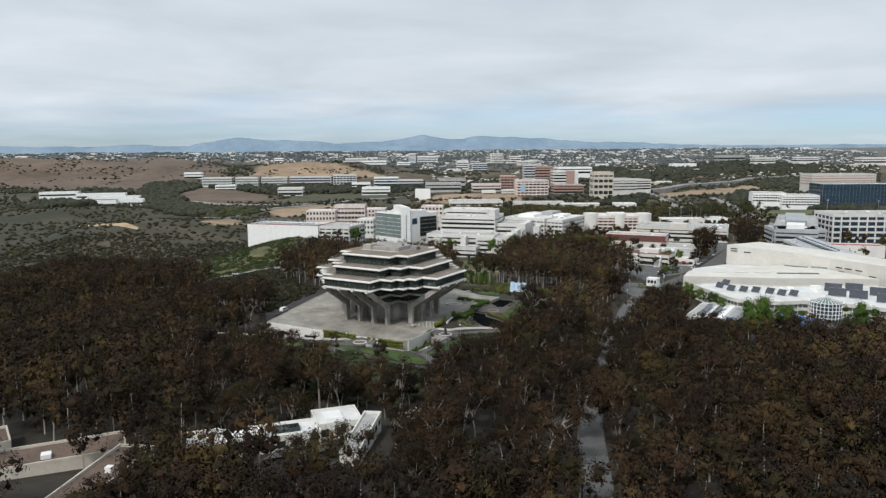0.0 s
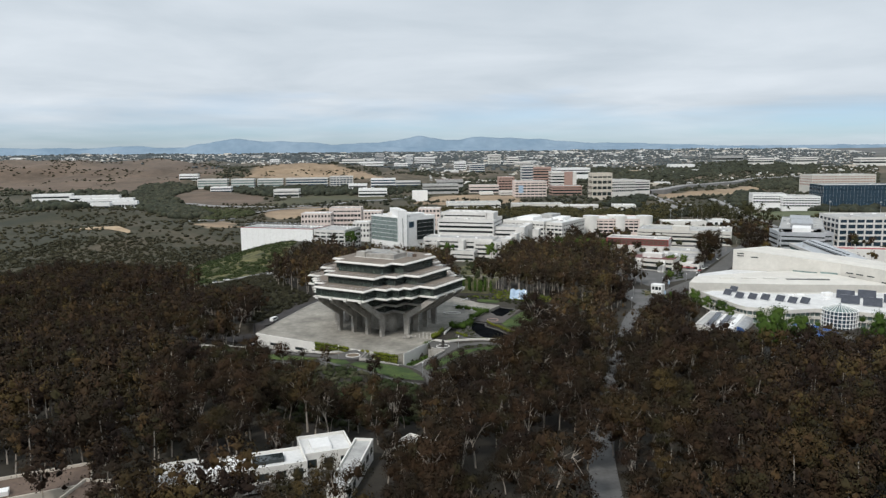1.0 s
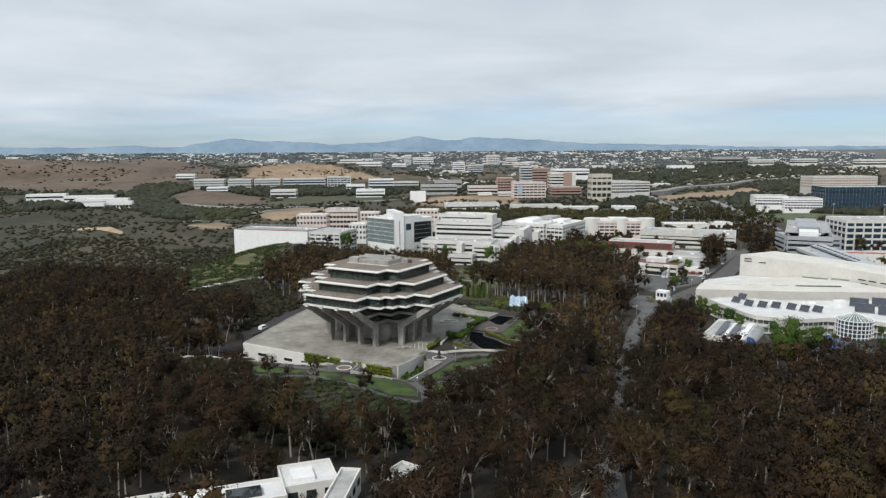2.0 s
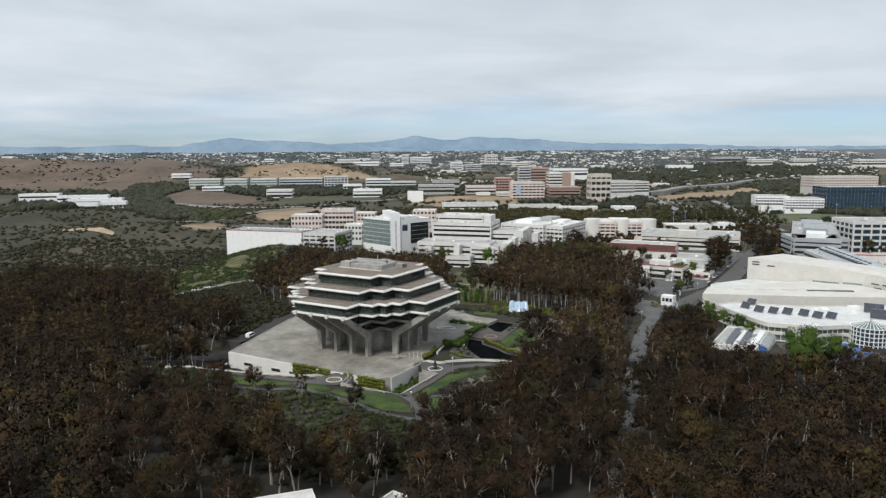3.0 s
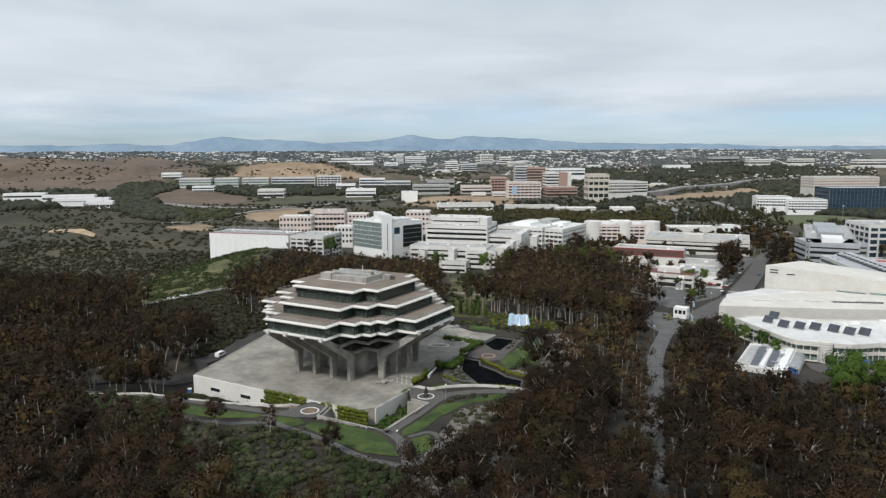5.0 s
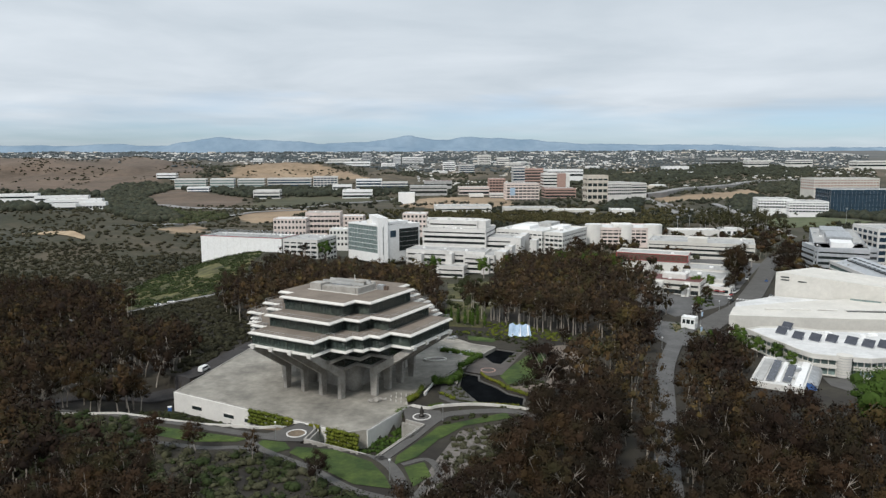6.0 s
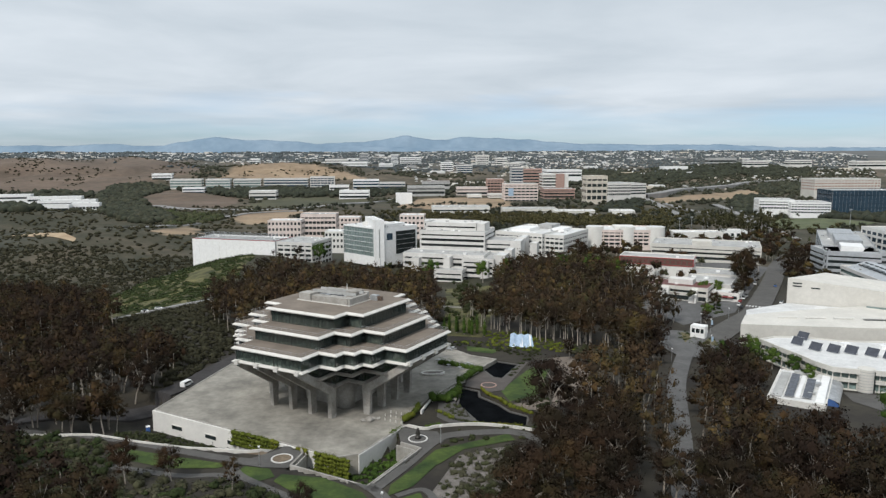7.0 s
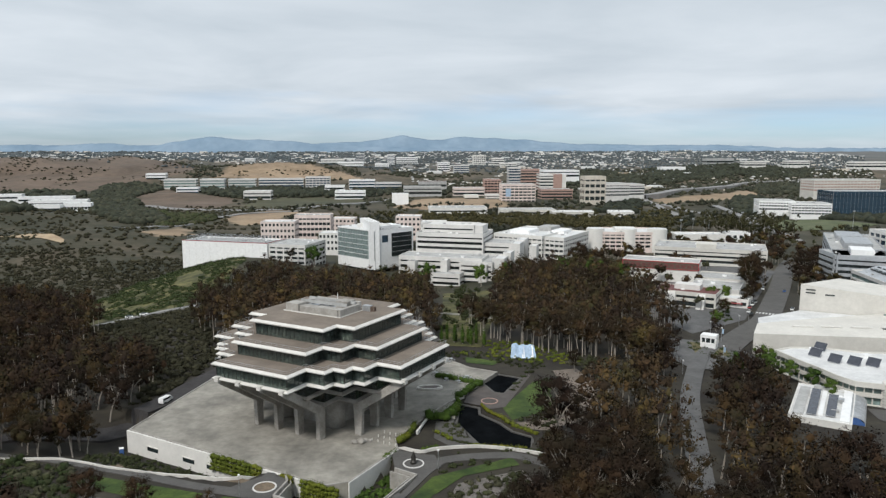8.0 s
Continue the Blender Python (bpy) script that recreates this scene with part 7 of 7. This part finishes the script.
P = world_pts([(-6.5, 44.0), (10.5, 44.0), (18.5, 44.0), (21.5, 44.2), (25, 44.2), (36, 44.0), (37.4, 37), (36.8, 20), (37.0, 12), (36.5, 2)])
hedge("ivy", P[0], P[1], -4.2, 0.8, 1.5, "yellow-green ivy hanging over the white podium wall")
hedge("ivy", P[2], P[3], -2.5, 0.8, 1.5, "yellow-green ivy hanging over the podium edge")
hedge("ivy", P[4], P[5], -5.8, 0.9, 1.5, "thick yellow-green ivy covering the podium corner")
hedge("ivy", (16.2, -37.6), (19.4, -33.6), -5.5, 0.4, 1.3, "dark ivy hanging on the podium's moat wall", "green")
hedge("hedge", (20.8, -28.6), (23.6, -25.2), -1, 1.6, 2.4, "rounded yellow-green hedge block by the terrace wall")
hedge("hedge", (24.2, -24.2), (25.8, -18.4), -1, 2.2, 2.4, "rounded yellow-green hedge block by the terrace wall")
hedge("hedge", (31.2, -12.0), (36.4, -12.6), -3, 2.6, 3.6, "tall dark green hedge at the court's rim", "green")
hedge("hedge", (37.0, -11.0), (40.4, -6.0), -3, 2.4, 3.2, "tall dark green hedge at the court's rim", "green")
hedge("hedge", (40.8, -3.4), (42.0, 1.6), -2, 2.2, 1.8, "narrow dark green hedge beside the court", "green")
hedge("hedge", (38.8, 29.0), (51.4, 20.2), -0.6, 1.8, 3.1, "thick clipped green hedge along the court", "green")
hedge("hedge", (51.8, 19.6), (43.4, 7.4), -0.6, 1.8, 3.1, "thick clipped green hedge along the court", "green")
hedge("hedge", (49.6, -1.4), (51.0, -7.4), -1.4, 0.4, 1.3, "low yellow flowering hedge along the court's edge")
hedge("hedge", (51.0, -7.6), (54.2, -12.2), -1.4, 0.4, 1.3, "low yellow flowering hedge along the court's edge")
hedge("hedge", (54.2, -12.4), (56.4, -19.0), -1.4, 0.4, 1.6, "low yellow flowering hedge along the court's edge")
hedge("hedge", (56.4, -19.2), (61.8, -26.0), -1.4, 0.4, 1.8, "low yellow flowering hedge along the court's edge")
hedge("hedge", (32.2, -22.2), (36.0, -28.4), -1.4, 0.8, 1.5, "green hedge row beside the paved garden", "hedge")
hedge("hedge", (36.2, -28.6), (41, -31.6), -1.4, 0.3, 1.1, "low green hedge row beside the paved garden", "scrub")
hedge("hedge", (41, -32.2), (56, -36.2), -1.4, 0.3, 1.0, "low yellow-green hedge beside the footpath")
hedge("hedge", (26.6, -34.4), (31.0, -33.0), -1.2, 0.5, 1.2, "low green hedge behind the white wall", "green")
shrubs("shrubs", "moat planting below the podium corner", fill(list(MOAT), 1.7, 14, check=False), "green", (0.6, 1.5), 14.0, 0.22)
shrubs("shrubs", "garden between the terrace wall and the court", fill([(36, -12), (39, -14), (41.5, -27), (37, -26), (34, -20)], 2.0, 15, check=False), "scrub", (0.5, 1.3), 14.0, 0.22)

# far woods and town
def wooded(x, y):
    return noise.noise((x / 240, y / 240, 2.0)) + 0.5 * noise.noise((x / 70, y / 70, 1.0)) > 0.02


FOOT_BOXES = [(min(p[0] for p in f) - 4, max(p[0] for p in f) + 4, min(p[1] for p in f) - 10, max(p[1] for p in f) + 4) for f in FOOT]


def unbuilt(x, y):
    return not any(a < x < b and c < y < d for a, b, c, d in FOOT_BOXES)


def clumps(label, places, leaf, r, seed, lobes=2, flat=0.8, ball=(BALL_V, BALL_F)):
    """Far trees as small uneven tufts, past counting, joined into one object."""
    ball_v, ball_f = ball
    g = np.random.default_rng(seed)
    base = np.array([(x, y, land(x, y)) for x, y in places])
    V, F, N = [], [], []
    for k in range(lobes):
        m = len(base)
        rr = g.uniform(r[0], r[1], (m, 1, 1)) * (1.0 if k == 0 else 0.7)
        off = g.normal(size=(m, 1, 3)) * rr * (0.55 if k else 0.0)
        off[:, :, 2] = np.abs(off[:, :, 2]) * 0.6 + rr[:, :, 0] * 0.35
        wob = 1 + 0.22 * g.normal(size=(m, len(ball_v), 1))
        V.append((base[:, None, :] + off + ball_v[None] * wob * rr * (1, 1, flat)).reshape(-1, 3))
        F.append((ball_f[None] + (np.arange(m) * len(ball_v))[:, None, None] + k * m * len(ball_v)).reshape(-1, 3))
        N.append(np.tile(ball_v, (m, 1)))
    ob = new("far_woods", cloud_mesh("far_woods", np.concatenate(V), np.concatenate(F), np.concatenate(N), M[leaf]))
    return tagged(ob, label, "trees", kind="stuff")


def off_field(x, y):
    return not (560 < x < 810 and 620 < y < 900) and unbuilt(x, y)


woods("far_woods", "grey-green trees between the campus and the freeway", scatter(420, -120, 760, 470, 1250, 21, lambda x, y: wooded(x, y) and off_field(x, y)), 4, 3.4, 1.0, "farwood", (7, 13), (3.5, 6.5), False, 5)
woods("far_woods", "olive trees behind the campus", scatter(460, -40, 640, 440, 1150, 71, lambda x, y: noise.noise((x / 90, y / 90, 9.0)) > -0.25 and off_field(x, y) and open_ground(x, y, 3.0)), 4, 4.0, 0.8, "olive", (6, 13), (3.5, 6.5), False, 15)
woods("far_woods", "olive and brown trees before the stores", [p for p in fill([(116, 1050), (413, 930), (575, 1040), (425, 698), (332, 703), (195, 805), (102, 891)], 13, 91, 0.7, check=False) if unbuilt(*p)], 4, 3.4, 0.9, "olive", (7, 13), (4, 7), False, 16)
woods("far_woods", "dark gum grove by the floodlight masts", [(400 + (k * 37 % 90), 500 + (k * 53 % 70)) for k in range(34)], 0, 4.0, 0.6, "olive", (24, 34), (6, 9), True, 8, 2)
for label, poly, gap, r, leaf in (
        ("dark trees round the long low roofs", [(-848, 1560), (-863, 1700), (-837, 1850), (-668, 1703), (-690, 1480), (-543, 1036), (-640, 1060), (-760, 1250)], 17, (6, 11), "farwood"),
        ("dark wooded slope in the canyon", [(-668, 1703), (-730, 2000), (-645, 2050), (-545, 1904), (-534, 1582), (-430, 1300), (-294, 965), (-327, 928), (-427, 1051), (-538, 1312)], 11, (5, 10), "farwood"),
        ("dark green bank above the canyon road", [(-420, 1265), (-328, 1140), (-246, 1086), (-225, 990), (-262, 930), (-290, 880)], 9, (3, 6), "scrub"),
        ("dark trees before the glass offices", [(-532, 1880), (-370, 1870), (-215, 1900), (-46, 1828), (-51, 1600), (-180, 1610), (-288, 1600), (-379, 1640)], 15, (6, 11), "farwood"),
        ("dark trees beyond the hospital", [(782, 2405), (953, 2521), (1011, 2259), (880, 1907), (763, 1964), (626, 1872)], 16, (6, 11), "farwood"),
        ("dark trees beside the freeway ramp", [(611, 1470), (680, 1500), (630, 1296), (516, 1051), (462, 1116), (540, 1250)], 11, (5, 9), "farwood"),
        ("dark trees along the viaduct", [(1216, 2649), (1760, 2961), (1889, 2561), (1550, 2105), (1392, 2267), (1010, 1983), (913, 1973)], 21, (6, 11), "farwood"),
        ("dark trees among white houses", [(1325, 1900), (1616, 1960), (1220, 1561), (1079, 1568), (1098, 1700)], 17, (5, 10), "farwood"),
        ("dark trees round the playing field", [(930, 1441), (1040, 1514), (830, 1090), (870, 1000), (960, 960), (820, 760), (800, 900), (718, 960), (738, 1111)], 12, (5, 10), "farwood"),
        ("dark trees between the stores", [(18, 1898), (188, 1928), (268, 1751), (215, 1584), (106, 1666), (17, 1582)], 15, (4, 8), "farwood")):
    clumps(label, [p for p in fill(poly, gap, len(label), 0.8, check=False) if unbuilt(*p)], leaf, r, len(label))
clumps("dark scrub and low trees over the canyon", scatter(2600, -900, -60, 460, 1350, 51, lambda x, y: noise.noise((x / 110, y / 110, 8.0)) > -0.25 and not inside(x, y, SLOPE) and unbuilt(x, y) and ground_cover(x, y)[0] < 0.3), "canyon", (1.4, 4.2), 13, 2, 0.6, (OCTA_V, OCTA_F))
clumps("dark trees across the valley", scatter(4600, -1300, 2300, 1150, 2600, 22, lambda x, y: (wooded(x, y) or x > 700) and unbuilt(x, y) and sum(ground_cover(x, y)[:3]) < 0.3), "farwood", (3.0, 8.0), 6, 2, 0.8, (OCTA_V, OCTA_F))
clumps("sparse dark scrub on the dry hills", scatter(1500, -1700, 100, 1900, 2900, 29, lambda x, y: noise.noise((x / 120, y / 160, 4.0)) > 0.05), "canyon", (2.0, 6.0), 26, 1, 0.5, (OCTA_V, OCTA_F))
clumps("trees across the far plain, tinted haze grey-blue", scatter(15000, -2700, 2800, 2450, 4350, 23, lambda x, y: noise.noise((x / 260, y / 420, 2.0)) + 0.6 * noise.noise((x / 60, y / 120, 1.0)) > -0.42 and not (x < -350 and y < 2900 and noise.noise((x / 90, y / 90, 3.3)) < 0.25)), "hazywood", (4.0, 9.5), 9, 1, 0.6, (OCTA_V, OCTA_F))


def far_town():
    """Low houses and sheds of the far suburbs, past counting, as one object for each roof colour."""
    r = random.Random(77)
    for key, label, count in (("render", "pale far-off houses and offices of the suburbs", 2000), ("whiteroof", "white far-off sheds and warehouses", 1300), ("beige", "beige far-off houses and flats", 1300), ("greyroof", "grey far-off roofs and office blocks", 1300)):
        V, F, r2 = [], [], random.Random(5)

        def settled(x, y):
            if y < 2750 and (x < 150 or r2.random() < 0.5 or sum(ground_cover(x, y)[:3]) > 0.3):
                return False
            return noise.noise((x / 300, y / 420, 5.0)) + 0.5 * noise.noise((x / 90, y / 200, 2.5)) > -0.12 - (0.18 if x > 200 else 0) - (0.2 if y > 3500 else 0) and unbuilt(x, y)

        for x, y in scatter(count, -2700, 2900, 1650, 4340, len(key) * 13, settled):
            far = smooth(1700, 3600, y)
            w, d, h, a = r.uniform(5, 14) * (2.0 if r.random() < 0.13 else 1), r.uniform(5, 10), r.uniform(1.8, 3.8) * (1 - 0.3 * far), r.uniform(-0.4, 0.4)
            if r.random() < 0.03:
                w, d, h = r.uniform(26, 60), r.uniform(12, 20), r.uniform(4, 8)
            z, c, s, n = land(x, y), math.cos(a), math.sin(a), len(V)
            for zz, ins in ((z - 8, 0), (z + h, 0), (z + h, 0.5), (z + h * 1.02 + 1.0, min(w, d) * 0.25)):
                for px, py in ((-w / 2 + ins, -d / 2 + ins), (w / 2 - ins, -d / 2 + ins), (w / 2 - ins, d / 2 - ins), (-w / 2 + ins, d / 2 - ins)):
                    V.append((x + px * c - py * s, y + px * s + py * c, zz))
            for k in range(3):
                for i in range(4):
                    j = (i + 1) % 4
                    F.append((n + k * 4 + i, n + k * 4 + j, n + k * 4 + 4 + j, n + k * 4 + 4 + i))
            F.append((n + 12, n + 13, n + 14, n + 15))
        me = bpy.data.meshes.new("far_town")
        me.from_pydata(V, [], F)
        me.materials.append(M[key])
        tagged(new("far_town", me), label, "houses", kind="stuff")


far_town()

# ---- small things ----
def van(x, y, turn):
    z = land(x, y) + 0.7
    v = thing("van", x, y, z, turn, "white passenger van parked on the service road", "van")
    bm = bmesh.new()
    prof = [(-2.6, 0.35), (2.5, 0.35), (2.6, 1.0), (2.1, 1.15), (1.5, 2.0), (-2.5, 2.1), (-2.65, 1.2)]
    for s in (-0.98, 0.98):
        for px, pz in prof:
            bm.verts.new((px, s * (0.9 if pz > 1.5 else 1), pz))
    bm.verts.ensure_lookup_table()
    n = len(prof)
    bm.faces.new([bm.verts[i] for i in range(n)]); bm.faces.new([bm.verts[n + i] for i in range(n)][::-1])
    for i in range(n):
        j = (i + 1) % n
        bm.faces.new((bm.verts[i], bm.verts[n + i], bm.verts[n + j], bm.verts[j]))
    bmesh.ops.recalc_face_normals(bm, faces=bm.faces)
    part("body", bm, M["white"], v)
    for s in (-1, 1):
        part("side_window", boxes((-2.3, s * 0.96 - 0.02, 1.25, 1.3, s * 0.96 + 0.02, 1.85)), M["darkglass"], v)
        for wx in (-1.7, 1.7):
            bm = bmesh.new(); bmesh.ops.create_cone(bm, cap_ends=True, segments=16, radius1=0.36, radius2=0.36, depth=0.25)
            part("wheel", bm, M["tyre"], v).matrix_basis = pose(wx, s * 0.9, 0.36, 90)


van(-55.5, 15, 68)


def car(x, y, turn, key, kind="parked"):
    z = land(x, y) + 0.7
    v = thing("car", x, y, z, turn, "parked car with a " + {"white": "white", "greyroof": "grey", "red": "red", "blue": "blue", "tyre": "black"}[key] + " body", "car", "parked cars")
    bm = bmesh.new()
    prism(bm, [([(-2.1, -0.85), (2.1, -0.85), (2.1, 0.85), (-2.1, 0.85)], 0.3), ([(-2.2, -0.88), (2.2, -0.88), (2.2, 0.88), (-2.2, 0.88)], 0.7), ([(-2.1, -0.82), (2.0, -0.82), (2.0, 0.82), (-2.1, 0.82)], 0.95)])
    part("body", bm, M[key], v)
    bm = bmesh.new()
    prism(bm, [([(-1.7, -0.78), (1.2, -0.78), (1.2, 0.78), (-1.7, 0.78)], 0.95), ([(-1.2, -0.62), (0.5, -0.62), (0.5, 0.62), (-1.2, 0.62)], 1.42)])
    part("cabin", bm, M["darkglass"], v)
    for s in (-1, 1):
        for wx in (-1.3, 1.3):
            bm = bmesh.new(); bmesh.ops.create_cone(bm, cap_ends=True, segments=12, radius1=0.32, radius2=0.32, depth=0.22)
            part("wheel", bm, M["tyre"], v).matrix_basis = pose(wx, s * 0.8, 0.32, 90)


for x, y, a, k in ((216, 126, 54, "white"), (222, 136, 54, "red"), (228, 143, 54, "white"), (233, 149, 54, "greyroof"), (214, 120, 54, "tyre"), (242, 128, 54, "white"), (-126, 206.5, 12, "white"), (-118, 207.5, 8, "white"), (262, 190, 56, "white"), (270, 180, 56, "blue")):
    car(x, y, a, k)

# pleated canvas sculpture beyond the court
tent = thing("canvas_tent", 76.5, 54.5, land(76.5, 54.5), -8, "pale blue and white pleated canvas tent on poles", "tent")
bm = bmesh.new()
n = 6
top = [bm.verts.new((-4.6 + 9.2 * i / n, 2.6, 4.6 + (0.7 if i % 2 else 0) + (0.5 if i < 2 else 0))) for i in range(n + 1)]
bot = [bm.verts.new((-5.4 + 10.8 * i / n, -1.6, 0.1 + (0.25 if i % 2 else 0))) for i in range(n + 1)]
for i in range(n):
    bm.faces.new((bot[i], bot[i + 1], top[i + 1], top[i]))
ob = part("canvas", bm, M["paleblue"], tent, "pale blue pleated canvas")
sol = ob.modifiers.new("thickness", "SOLIDIFY"); sol.thickness = 0.1
for i in range(0, n + 1, 2):
    part("pole", tube(bmesh.new(), [(-4.6 + 9.2 * i / n, 2.7, -0.3), (-4.6 + 9.2 * i / n, 2.7, 4.7)], [0.08, 0.08], 6), M["white"], tent)
for i in (1, 3, 5):
    q = bmesh.new()
    x = -5.4 + 10.8 * i / n
    prism(q, [([(x - 0.5, -1.5), (x + 0.5, -1.5), (x + 0.45, 2.3), (x - 0.45, 2.3)], zz) for zz in (0.45, 0.47)])
    for vv in q.verts:
        vv.co.z += (vv.co.y + 1.5) / 3.8 * 4.3
    part("white_panel", q, M["white"], tent, "white canvas panel")


def cafe_table(x, y, z, turn):
    t = thing("terrace_table", x, y, z, turn, "round grey table with two benches on the terrace", "table", "terrace tables")
    part("tabletop", disc(bmesh.new(), 0, 0, 0.72, 0.78, 0.8, 16), M["steel"], t)
    part("leg", disc(bmesh.new(), 0, 0, 0, 0.72, 0.1, 8), M["steel"], t)
    for s in (-1, 1):
        part("bench", boxes((-0.9, s * 1.3 - 0.2, 0.4, 0.9, s * 1.3 + 0.2, 0.47), (-0.7, s * 1.3 - 0.1, 0, -0.6, s * 1.3 + 0.1, 0.4), (0.6, s * 1.3 - 0.1, 0, 0.7, s * 1.3 + 0.1, 0.4)), M["steel"], t)


for x, y, a in ((42, 30, 10), (44.5, 27, 40), (47.5, 25.5, 70), (41, 25.5, 0), (45, 22, 20), (49, 27, 50), (38, 33, 15), (46, 50, 30), (44, 48, 60)):
    cafe_table(x, y, -0.06, a)
# sunken seat ring on the terrace
ring = thing("seat_ring", 34, 17, -0.06, 0, "oval concrete seat ring with a dark planting bed", "seat ring")
bm = bmesh.new(); ring_wall(bm, [(4.6 * math.cos(k * math.tau / 24), 2.4 * math.sin(k * math.tau / 24)) for k in range(24)], 0.6, -0.2, 0.7)
part("seat", bm, M["pale"], ring)
bm = bmesh.new(); prism(bm, [([(3.9 * math.cos(k * math.tau / 24), 1.8 * math.sin(k * math.tau / 24)) for k in range(24)], z) for z in (-0.1, 0.3)])
part("bed", bm, M["mulch"], ring)
# boulder group at the corner column
rocks = thing("boulders", 9.4, -27.5, 0, 20, "pale broken boulders piled on the plaza", "boulders")
for k, (x, y, s) in enumerate(((-1.6, 0.2, 1.0), (0.2, -0.4, 1.3), (1.8, 0.3, 0.8), (3.0, -0.2, 0.6), (0.6, 1.0, 0.7))):
    bm = bmesh.new(); bmesh.ops.create_icosphere(bm, subdivisions=2, radius=s)
    for v in bm.verts:
        v.co *= 1 + 0.3 * noise.noise(v.co * 1.3 + Vector((k, 0, 0)))
        v.co.z *= 0.7
    part("boulder", bm, M["concrete"], rocks).location = (x, y, s * 0.45)
# stepped bollards on the plaza
for i in range(5):
    for j in range(3):
        u, v = 26 + i * 2.0, 14 - j * 3.2
        x, y = u * CU + v * SU, u * SU - v * CU
        b = thing("bollard", x, y, 0, 0, "short concrete bollard on the plaza", "bollard", "plaza bollards")
        part("post", disc(bmesh.new(), 0, 0, 0, 0.75, 0.16, 10), M["pale"], b)
# blue portable toilet at the podium's corner
wc = thing("portable_toilet", -61, -14, land(-61, -14), 20, "blue plastic portable toilet by the podium corner", "toilet cabin")
part("cabin", boxes((-0.6, -0.6, 0, 0.6, 0.6, 2.1)), M["blue"], wc)
part("roof", boxes((-0.65, -0.65, 2.1, 0.65, 0.65, 2.3)), M["white"], wc, "white roof")
part("door", boxes((-0.42, -0.64, 0.1, 0.42, -0.6, 2.0)), M["blue"], wc)


def lamp_post(x, y, h=5.5, banner=False):
    z = land(x, y) + 0.2
    l = thing("lamp_post", x, y, z, 0, "slim grey lamp post" + (" with a blue banner" if banner else ""), "lamp post", "campus lamp posts")
    part("pole", tube(bmesh.new(), [(0, 0, -0.5), (0, 0, h)], [0.1, 0.06], 6), M["steel"], l)
    part("lamp_head", disc(bmesh.new(), 0, 0, h, h + 0.35, 0.3, 12), M["white"], l)
    if banner:
        part("banner", boxes((0.12, -0.03, h - 2.6, 1.0, 0.03, h - 0.4)), M["paleblue"], l, "pale blue banner")


for x, y, b in ((172, 72, True), (158, 44, True), (176, 90, False), (196, 100, False), (208, 112, False), (146, 60, False), (12, -90, False), (-20, -56, False), (30, -47, False), (134, 30, False)):
    lamp_post(x, y, 7.0 if b else 5.0, b)
# zebra crossing on the street
zebra = thing("crosswalk", 224, 121, land(224, 121) + 0.72, 51, "white striped pedestrian crossing on the street", "crosswalk", kind="structure")
for k in range(8):
    part("stripe", boxes((-1.8, -6 + k * 1.6, 0.0, 1.8, -5.2 + k * 1.6, 0.05)), M["paint"], zebra)
